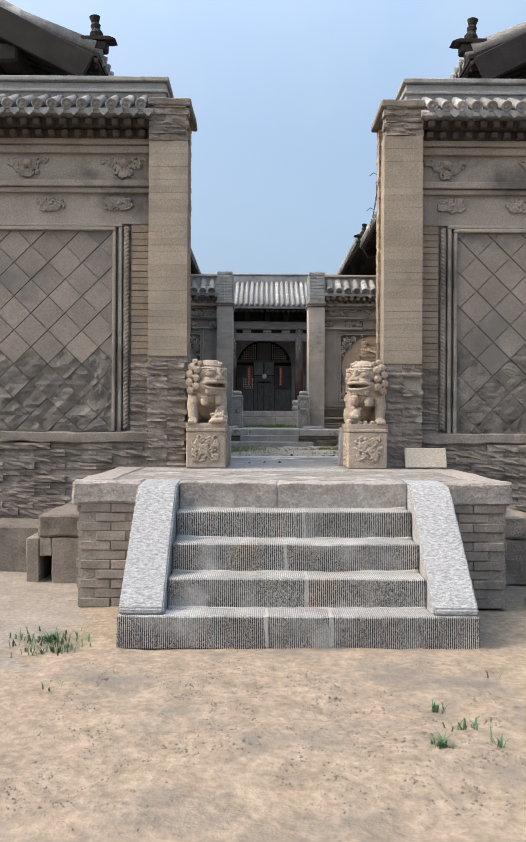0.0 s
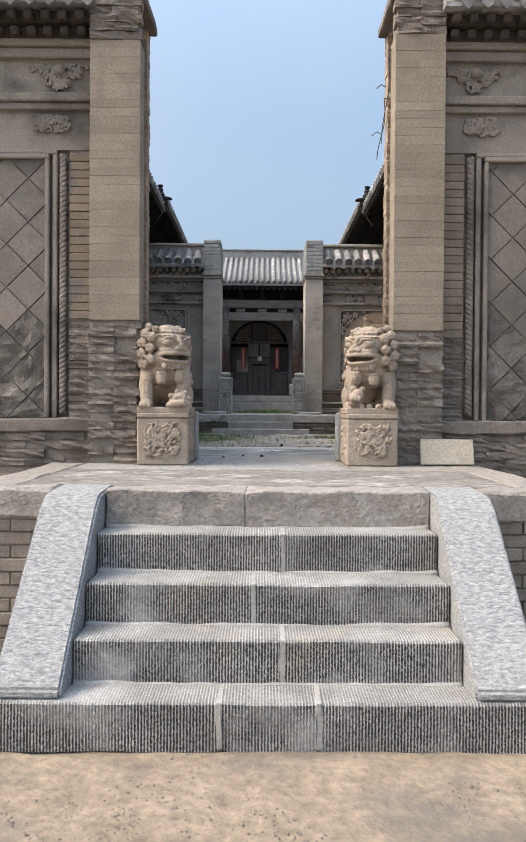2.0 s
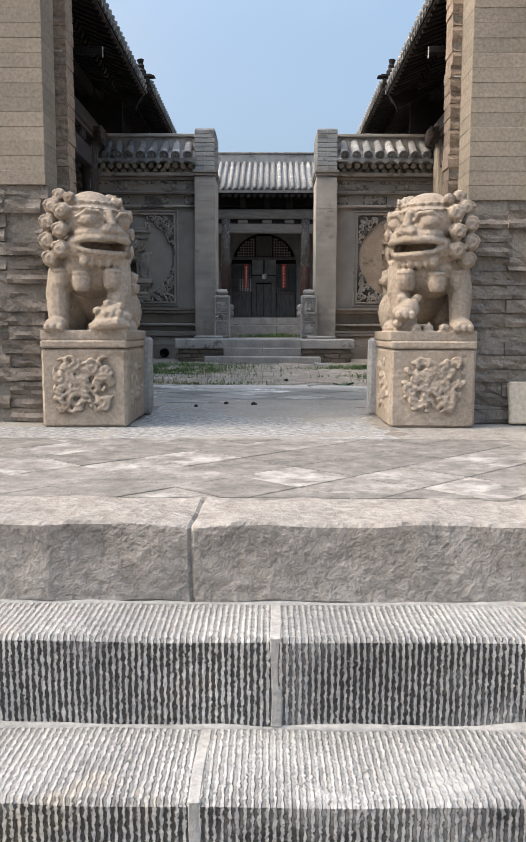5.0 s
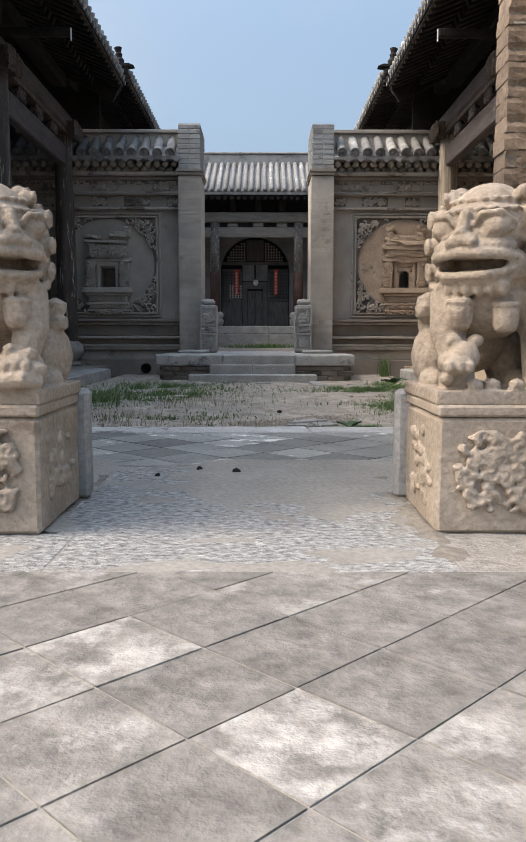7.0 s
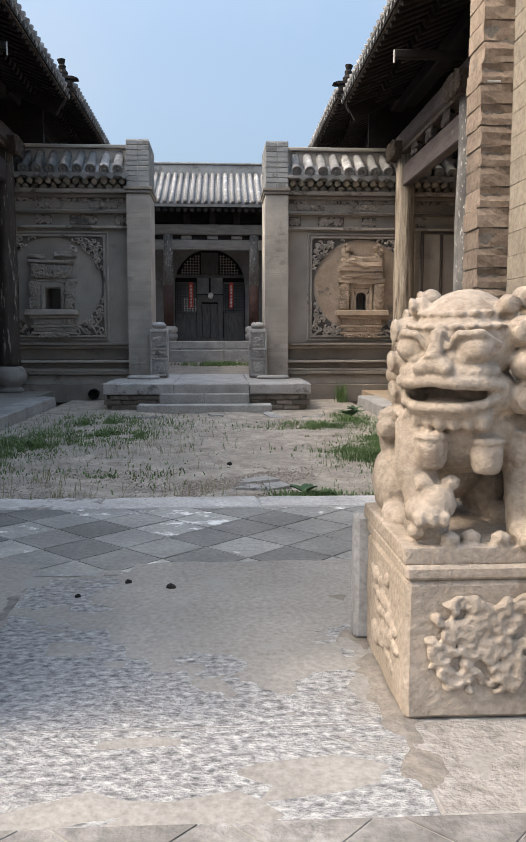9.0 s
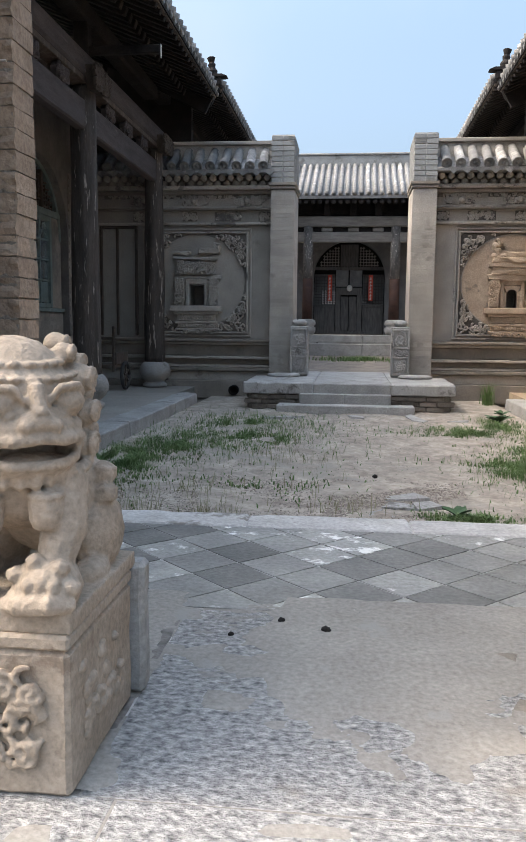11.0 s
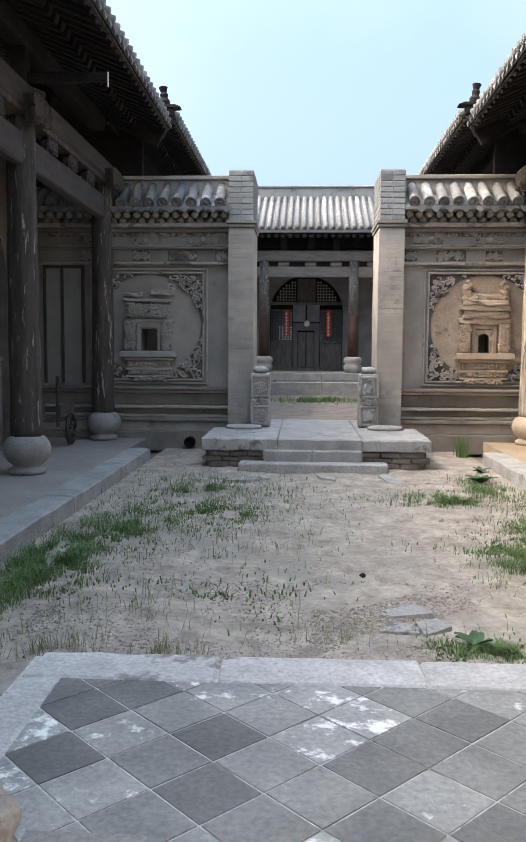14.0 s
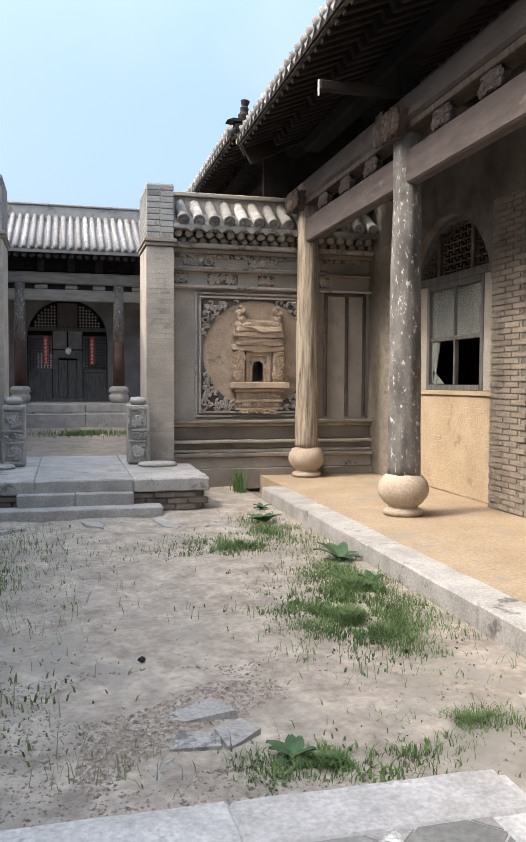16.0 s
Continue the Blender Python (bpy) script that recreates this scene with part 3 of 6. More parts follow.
# ---------------------------------------------------------------- front walls
for s, side in ((-1, "left"), (1, "right")):
    w = thing("wall_front_" + side, (0, 0, 0), "grey brick screen wall with diamond tile panel and carved friezes", "wall", kind="structure")

    def span(a, b):
        return (min(s * a, s * b), max(s * a, s * b))

    part("core", boxes((*span(PIER_OUT - 0.02, 6.2), WALL_Y + 0.05, PIER_Y1, 0.0, 4.9)), M_WALL, w)
    # flat courses and mouldings up the face
    part("upper_frieze", boxes((*span(PIER_OUT, 6.2), WALL_Y, WALL_Y + 0.06, 4.03, 4.32)), M_WALL, w)
    part("cornice", boxes((*span(PIER_OUT, 6.2), WALL_Y - 0.07, WALL_Y + 0.06, 3.96, 4.03), (*span(PIER_OUT, 6.2), WALL_Y - 0.04, WALL_Y + 0.06, 3.9, 3.957), bevel=0.008), M_WALL, w)
    part("lower_frieze", boxes((*span(PIER_OUT, 6.2), WALL_Y, WALL_Y + 0.06, 3.58, 3.9)), M_WALL, w)
    part("architrave", boxes((*span(PIER_OUT, 6.2), WALL_Y - 0.05, WALL_Y + 0.06, 4.32, 4.4), (*span(PIER_OUT, 6.2), WALL_Y - 0.09, WALL_Y + 0.06, 4.403, 4.46), bevel=0.008), M_WALL, w)
    # Dentil courses: soot and eave shade are painted into their dark brown.
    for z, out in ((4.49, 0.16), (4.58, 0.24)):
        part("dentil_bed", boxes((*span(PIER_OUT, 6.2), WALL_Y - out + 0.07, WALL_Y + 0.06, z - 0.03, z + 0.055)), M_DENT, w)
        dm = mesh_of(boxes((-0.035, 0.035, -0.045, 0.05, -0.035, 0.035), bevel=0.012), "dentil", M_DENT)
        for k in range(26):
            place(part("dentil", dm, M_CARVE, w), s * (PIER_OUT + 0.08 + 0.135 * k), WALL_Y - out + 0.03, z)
    # narrow side strip and panel frame
    part("side_strip", boxes((*span(PIER_OUT, 1.64), WALL_Y + 0.012, WALL_Y + 0.06, 1.36, 3.58)), M_MORTAR, w)
    strip_clean = [brick_mesh("brick", 0.208, 0.05, 0.063, M_BRICK, k + 200, 0.002, 0.004) for k in range(4)]
    strip_worn = [eroded_brick("brick", 0.208, 0.06, 0.064, M_OLD, k + 210, 0.018) for k in range(5)]
    for c in range(32):
        z = 1.395 + c * 0.0685
        low = z < 2.2 + rng.uniform(-0.25, 0.1)
        place(part("brick", rng.choice(strip_worn if low else strip_clean), M_BRICK, w), s * 1.535, WALL_Y + 0.022 + rng.uniform(-0.002, 0.002 if not low else 0.012), z)
    part("frame_bead", boxes((*span(1.735, 1.775), WALL_Y - 0.02, WALL_Y + 0.06, 1.36, 3.54), (*span(1.80, 1.835), WALL_Y - 0.035, WALL_Y + 0.06, 1.36, 3.5),
                             (*span(1.735, 6.2), WALL_Y - 0.02, WALL_Y + 0.06, 3.542, 3.58), (*span(1.80, 6.2), WALL_Y - 0.035, WALL_Y + 0.06, 3.503, 3.54), bevel=0.008), M_WALL, w)
    bm = bmesh.new()
    turns = 60
    for strand in (0, math.pi):
        pts = [(s * (1.69 + 0.014 * math.cos(k * 0.9 + strand)), WALL_Y + 0.0 - 0.014 * math.sin(k * 0.9 + strand), 1.4 + (3.54 - 1.4) * k / (turns * 3)) for k in range(turns * 3 + 1)]
        tube(bm, pts, [0.02] * len(pts), 5)
    part("twisted_moulding", bm, M_WALL, w, "rope-twist carved moulding", smooth=True)
    # panel bed and diamond tiles
    part("panel_bed", boxes((*span(1.84, 6.2), WALL_Y + 0.03, WALL_Y + 0.06, 1.36, 3.5)), M_MORTAR, w)
    half = 0.181
    made = {}
    tx, tz = (2.23, 2.885) if s > 0 else (2.705, 2.805)
    for i in range(-4, 8):
        for j in range(-10, 6):
            cx, cz = tx + i * half * 2 + (half if j % 2 else 0), tz + j * half
            poly = [(cx - half + 0.006, cz), (cx, cz - half + 0.006), (cx + half - 0.006, cz), (cx, cz + half - 0.006)]
            c = clipped(poly, 1.842, 4.6, 1.36, 3.5)
            if c is None:
                continue
            whole = len(c) == 4 and all(math.hypot(a[0] - b[0], a[1] - b[1]) < 1e-6 for a, b in zip(sorted(c), sorted(poly)))
            if whole and "full" in made:
                me = made["full"]
            else:
                bm = bmesh.new()
                prism(bm, [(s * (x - cx), z - cz) for x, z in c], -0.012, 0.02)
                me = mesh_of(bm, "panel_tile", M_PANEL)
                if whole:
                    made["full"] = me
            worn = cz < 2.1 + 0.5 * noise.noise(Vector((cx * 1.7, s * 3, 0)))
            if worn:
                b2 = bmesh.new()
                prism(b2, [(s * (x - cx), z - cz) for x, z in c], -0.012, 0.02)
                bmesh.ops.triangulate(b2, faces=[f for f in b2.faces if len(f.verts) > 4])
                bmesh.ops.subdivide_edges(b2, edges=b2.edges[:], cuts=4, use_grid_fill=True)
                for v in b2.verts:
                    v.co.y += 0.03 * noise.fractal(Vector((v.co.x * 9 + cx * 5, s, v.co.z * 9 + cz * 5)), 1.0, 2.0, 4)
                me = mesh_of(b2, "panel_tile", M_WORN)
            place(part("panel_tile", me, M_PANEL, w), s * cx, WALL_Y + 0.02 + rng.uniform(-0.004, 0.004), cz)
    # plinth ledge and eroded courses below
    part("plinth_ledge", rough_block(*span(PIER_OUT, 6.2), WALL_Y - 0.09, WALL_Y + 0.06, 1.25, 1.36, 0.02, 24, 0.012, s), M_OLD, w)
    bms = [eroded_brick("plinth_brick", 0.33, 0.14, 0.066, M_OLD, k, 0.02) for k in range(9)]
    for c in range(18):
        for k in range(7):
            x = 1.5 + 0.325 * k + (0.16 if c % 2 else 0)
            if rng.random() < 0.05:
                continue
            place(part("plinth_brick", bms[rng.randrange(9)], M_OLD, w), s * x, WALL_Y + 0.02 - rng.uniform(0, 0.05) - (0.03 if c < 9 else 0), 0.035 + c * 0.069, rng.uniform(-2, 2))
    part("plinth_core", boxes((*span(PIER_OUT, 6.2), WALL_Y - 0.045, WALL_Y + 0.06, 0.0, 1.25)), M_PBRICK, w)
    # carved brackets and flower medallions
    for k in range(4):
        x = 1.72 + 1.02 * k
        bm = bmesh.new()
        lim = (lambda cx, cz, x=x: abs(cx - x) / 0.26 + (4.27 - cz) / 0.21 < 1.0)
        scrolls(bm, x - 0.26, x + 0.26, 4.06, 4.28, WALL_Y, 0.045, 0.013, lim, 2.0, 0.03)
        for v in bm.verts:
            v.co.x *= s
        ball(bm, s * x, WALL_Y - 0.03, 4.22, 0.05, 0.05, 0.045)
        box(bm, s * x - 0.035, s * x + 0.035, WALL_Y - 0.03, WALL_Y + 0.01, 4.07, 4.15)
        part("carved_bracket", bm, M_WALL, w, "carved floral bracket")
    for k in range(5):
        x = 1.78 + 0.72 * k
        bm = bmesh.new()
        scrolls(bm, x - 0.15, x + 0.15, 3.715, 3.865, WALL_Y, 0.04, 0.012, lambda a, b, x=x: ((a - x) / 0.14) ** 2 + ((b - 3.79) / 0.065) ** 2 < 1, 3.0, 0.026)
        ball(bm, x, WALL_Y - 0.02, 3.79, 0.03, 0.022, 0.026, 1)
        for v in bm.verts:
            v.co.x *= s
        part("medallion", bm, M_WALL, w, "carved flower medallion")
    # tiled coping
    cop = thing("wall_coping_" + side, (0, 0, 0), "grey tiled eave and brick ridge on top of the screen wall", "coping", kind="structure")
    part("ridge_block", boxes((*span(1.28, 6.2), WALL_Y + 0.02, PIER_Y1 - 0.05, 4.9, 5.1), bevel=0.012), M_COPE, cop)
    part("ridge_band", boxes((*span(1.25, 6.2), WALL_Y - 0.02, PIER_Y1 - 0.02, 5.1, 5.15), (*span(1.26, 6.2), WALL_Y - 0.005, PIER_Y1 - 0.03, 4.985, 5.02), bevel=0.008), M_COPE, cop)
    bm = bmesh.new()
    va = [(WALL_Y - 0.3, 4.64), (WALL_Y - 0.3, 4.68), (WALL_Y + 0.1, 4.9), (WALL_Y + 0.1, 4.64)]
    a = [bm.verts.new((s * 1.4, y, z)) for y, z in va]
    b = [bm.verts.new((s * 6.2, y, z)) for y, z in va]
    bm.faces.new(a), bm.faces.new(b[::-1])
    for i in range(4):
        bm.faces.new((a[i], b[i], b[(i + 1) % 4], a[(i + 1) % 4]))
    part("eave_bed", bm, M_TILE, cop)
    bm = bmesh.new()
    lathe(bm, [(0.05, -0.46), (0.05, 0.0), (0.058, 0.0), (0.058, 0.02), (0.04, 0.02), (0.038, 0.013), (0.018, 0.013), (0.012, 0.024)], 12, pose(0, 0, 0, 90 + 28, 0, 0))
    et = mesh_of(bm, "eave_tile", M_TILE, True)
    bm = bmesh.new()
    prism(bm, [(-0.05, 0.012), (0.05, 0.012), (0.045, -0.025), (0.0, -0.065), (-0.045, -0.025)], -0.008, 0.008)
    dt = mesh_of(bm, "drip_tile", M_TILE)
    for k in range(28):
        x = s * (1.5 + 0.152 * k)
        place(part("eave_tile", et, M_TILE, cop), x, WALL_Y - 0.31, 4.735 + rng.uniform(-0.004, 0.004), rng.uniform(-2, 2))
        place(part("drip_tile", dt, M_TILE, cop), x + 0.076, WALL_Y - 0.315, 4.675, 0, rng.uniform(-8, 8))

    # ---------------- brick pier at the gateway
    pier = thing("gate_pier_" + side, (0, 0, 0), "tall tan brick gateway pier with crumbling dark lower courses", "pier", kind="structure")
    FRONT_Y1, REAR_Y0 = 9.03, 9.39
    part("front_core", boxes((*span(JAMB + 0.02, PIER_OUT - 0.005), PIER_Y0 + 0.018, FRONT_Y1, 0.9, 4.8)), M_MORTAR, pier)
    part("recess_core", boxes((*span(JAMB + 0.27, PIER_OUT - 0.005), FRONT_Y1, REAR_Y0 + 0.02, 0.9, 4.8)), M_MORTAR, pier)
    part("rear_core", boxes((*span(JAMB + 0.041, PIER_OUT - 0.005), REAR_Y0 + 0.005, PIER_Y1 + 0.04, 0.9, 4.8)), M_MORTAR, pier)
    course = 0.068
    frontl = [eroded_brick("brick", 0.207, 0.11, 0.063, M_OLD, k + 9, 0.02) for k in range(12)]
    broken_b = [eroded_brick("brick", 0.2, 0.1, 0.062, M_JAMB, k + 20, 0.03) for k in range(6)]
    backs = [eroded_brick("brick", ln, 0.16, 0.063, M_JAMB, k + 25, 0.014) for k, ln in enumerate((0.13, 0.2, 0.13, 0.2))]
    strips = [brick_mesh("course", 0.405, 0.22, 0.0676, M_COURSE, k + 30, 0.001, 0.0016) for k in range(5)]
    for c in range(56):
        z = FLOOR + 0.034 + c * course
        low = z < 2.2 + rng.uniform(-0.2, 0.15)
        top = z > 4.5 + rng.uniform(-0.12, 0.08)
        if low or top:
            for k in range(2):
                x = JAMB + 0.1 + k * 0.205 + (0.03 if c % 2 else 0)
                dy = rng.uniform(-0.012, 0.028) if low else rng.uniform(-0.004, 0.012)
                place(part("brick", rng.choice(frontl), M_OLD, pier), s * min(x, PIER_OUT - 0.1), PIER_Y0 + 0.052 + dy, z, rng.uniform(-1.5, 1.5))
        else:
            place(part("course", rng.choice(strips), M_COURSE, pier), s * (JAMB + 0.207), PIER_Y0 + 0.112 + rng.uniform(-0.001, 0.001), z)
        ln = 0.13 if c % 2 else 0.2
        place(part("brick", backs[(c % 2 == 0) + 2 * rng.randrange(2)], M_JAMB, pier), s * (JAMB + 0.035 + ln / 2 + rng.uniform(-0.004, 0.004)), REAR_Y0 + 0.08, z)
        if rng.random() < 0.85:
            place(part("brick", rng.choice(broken_b), M_JAMB, pier), s * (JAMB + 0.03 + ln + 0.1), REAR_Y0 + 0.06 + rng.uniform(-0.015, 0.03), z, rng.uniform(-3, 3))
        if rng.random() < 0.12:
            part("lime_smear", rough_block(*span(JAMB + 0.05, JAMB + rng.uniform(0.075, 0.11)), REAR_Y0 - 0.004, REAR_Y0 + 0.01, z - 0.036, z - 0.03 + rng.uniform(0, 0.02), 0.01, 2, 0.002, c), M_KERB, pier, "white lime smear")
    part("cap", rough_block(*span(JAMB - 0.03, PIER_OUT + 0.01), PIER_Y0 - 0.02, PIER_Y1 + 0.02, 4.76, 4.84, 0.012, 4, 0.012, s), M_OLD, pier, "crumbling brick cap")

# bricks below the platform slabs
pb = [brick_mesh("brick", 0.235, 0.1, 0.069, M_PBRICK, k + 40, 0.004, 0.005) for k in range(4)]
for s in (-1, 1):
    for c in range(11):
        for k in range(3):
            x = 1.31 + k * 0.243 - (0.12 if c % 2 else 0)
            if 1.28 < x < 1.6:
                place(part("brick", rng.choice(pb), M_OLD, platform), s * x, 6.875 + rng.uniform(-0.008, 0.008), 0.04 + c * 0.075)
        for k in range(7):
            y = 6.98 + k * 0.243 + (0.12 if c % 2 else 0)
            place(part("brick", rng.choice(pb), M_OLD, platform), s * (1.655 + rng.uniform(-0.006, 0.006)), y, 0.04 + c * 0.075, 90)


# ---------------------------------------------------------------- paving
def diamond_floor(parent, x0, x1, y0, y1, half, z, mat, ox=0.0, oy=0.0, gap=0.004):
    full = None
    nx, ny = int((x1 - x0) / half) + 3, int((y1 - y0) / half) + 3
    for i in range(-nx, nx):
        for j in range(-ny, ny):
            if (i + j) % 2:
                continue
            cx, cy = x0 + ox + i * half, y0 + oy + j * half
            g = gap
            poly = [(cx - half + g, cy), (cx, cy - half + g), (cx + half - g, cy), (cx, cy + half - g)]
            c = clipped(poly, x0, x1, y0, y1)
            if c is None:
                continue
            whole = len(c) == 4 and all(abs(a[0] - b[0]) < 1e-6 and abs(a[1] - b[1]) < 1e-6 for a, b in zip(sorted(c), sorted(poly)))
            if whole and full:
                me = full
            else:
                b2 = bmesh.new()
                lo = [b2.verts.new((x - cx, y - cy, -0.03)) for x, y in c]
                hi = [b2.verts.new((x - cx, y - cy, 0)) for x, y in c]
                b2.faces.new(hi)
                for q in range(len(c)):
                    b2.faces.new((lo[q], lo[(q + 1) % len(c)], hi[(q + 1) % len(c)], hi[q]))
                me = mesh_of(b2, "paving_tile", mat)
                if whole:
                    full = me
            place(part("paving_tile", me, mat, parent), cx, cy, z + rng.uniform(-0.0008, 0.001), 0, rng.uniform(-0.12, 0.12), rng.uniform(-0.12, 0.12))


pav = thing("pavement_gateway", (0, 0, 0), "square grey tiles laid diagonally with white lime stains", "pavement", kind="structure")
part("bed", boxes((-1.44, 1.44, 9.0, 11.45, 0.8, FLOOR - 0.004)), M_KERB, pav)
part("bed", boxes((-1.44, 1.44, 7.0, 9.0, 0.93, FLOOR - 0.003)), M_DUST, pav)
diamond_floor(pav, -1.44, 1.44, 7.01, 8.2, 0.18, FLOOR, M_PAVE2, 1.77, 0.86)
diamond_floor(pav, -1.24, 1.24, 9.91, 11.2, 0.192, FLOOR, M_PAVE, 0.38, 0.81, 0.007)
for a, b, c, d, mat in ((-1.43, -0.501, 8.205, 8.6, M_PIT), (-0.498, 0.625, 8.205, 8.6, M_PIT), (0.629, 1.43, 8.205, 8.6, M_EDGE), (-1.05, -0.593, 8.603, 9.906, M_PAVE2), (-0.59, 0.655, 8.603, 9.906, M_PIT), (0.658, 1.05, 8.603, 9.906, M_PAVE2)):
    part("slab", rough_block(a, b, c, d, 0.93, FLOOR - 0.002, 0.004, 5, 0.003, a), mat, pav)
for a, b in ((-1.42, -0.55), (-0.546, 0.4), (0.404, 1.42)):
    part("kerb_stone", rough_block(a, b, 11.2, 11.5, 0.84, FLOOR + 0.006, 0.012, 5, 0.014, a), M_KERB, pav, "lime-white kerb stone")
for s in (-1, 1):
    part("kerb_stone", rough_block(min(s * 1.25, s * 1.43), max(s * 1.25, s * 1.43), 9.5, 11.2, 0.84, FLOOR + 0.004, 0.012, 5, 0.014, s), M_KERB, pav, "lime-white kerb stone")


def gateway_cover(x, y):
    right = 1.1 - math.hypot((x - 0.22) / 0.45, (y - 9.5) / 0.45)
    rear = 1.2 - abs(y - 9.93) / 0.16 if x > -0.2 else -1
    return 1.6 * max(right, rear, (abs(x) - 0.6) / 0.14)


dust_film("floor_dust", -1.0, 1.0, 8.62, 10.08, FLOOR - 0.0005, gateway_cover, M_DUST, "grey dust drifted over the gateway floor slab", 0.005, 0.007, 4.5, 100, 90, 2.0)
dust_film("foot_dirt", 0.5, 0.76, 8.3, 9.6, FLOOR - 0.001, lambda x, y: 0.5 - abs(x - 0.63) / 0.05, M_ASH, "damp brown dirt along the pedestal foot", 0.006, 0.008, 7.0, 40, 130, 4.0)
dust_film("ashy_ground", -6.5, -0.9, 5.2, 8.9, 0.006, lambda x, y: 0.9 - math.hypot((x + 3.4) / 2.2, (y - 7.6) / 1.5), M_ASH, "grey ashy earth beside the stairs", 0.03, 0.02, 1.6, 90, 70, 1.0)


# ---------------------------------------------------------------- side verandas
def column_base(parent, mat):
    bm = bmesh.new()
    lathe(bm, [(0.20, 0.0), (0.205, 0.05), (0.16, 0.075), (0.15, 0.09), (0.2, 0.13), (0.25, 0.2), (0.262, 0.27), (0.245, 0.34), (0.2, 0.4), (0.16, 0.42)], 28)
    part("base", bm, mat, parent, "drum-shaped stone base", smooth=True)


def column(x, y, z, height, mat, base_mat, label, radius=0.15):
    c = thing("veranda_column", (x, y, z), label, "column", "veranda columns")
    column_base(c, base_mat)
    bm = bmesh.new()
    prof = []
    for k in range(40):
        f = k / 39
        prof.append((radius * (1.04 - 0.12 * f), 0.41 + (height - 0.41) * f))
    lathe(bm, prof, 36)
    for v in bm.verts:
        n1 = noise.noise(Vector((v.co.x * 14 + x, v.co.y * 14 + y, v.co.z * 1.1)))
        n2 = noise.noise(Vector((v.co.x * 5 + x, v.co.y * 5, v.co.z * 0.5)))
        v.co.x *= 1 + 0.13 * n1 + 0.06 * n2
        v.co.y *= 1 + 0.13 * n1 + 0.06 * n2
    part("shaft", bm, mat, c, smooth=True)
    return c


ARCH_Y, ARCH_W, ARCH_SPRING = 17.72, 1.1, 3.38


def wall_with_arches(bm, centres, w, spring, z0, z1, y0, y1, ya, yb):
    """A wall in the plane x=0 to x=yb-ya (built along x=y axis swapped by the caller) with round-headed openings."""
    edges = sorted(centres)
    cur = y0
    for c in edges:
        prism(bm, [(cur, z0), (c - w, z0), (c - w, z1), (cur, z1)], ya, yb)
        seg = 20
        prev = (c - w, spring)
        for k in range(1, seg + 1):
            a = math.pi - math.pi * k / seg
            p = (c + w * math.cos(a), spring + w * math.sin(a))
            prism(bm, [prev, p, (p[0], z1), (prev[0], z1)], ya, yb)
            prev = p
        cur = c + w
    prism(bm, [(cur, z0), (y1, z0), (y1, z1), (cur, z1)], ya, yb)


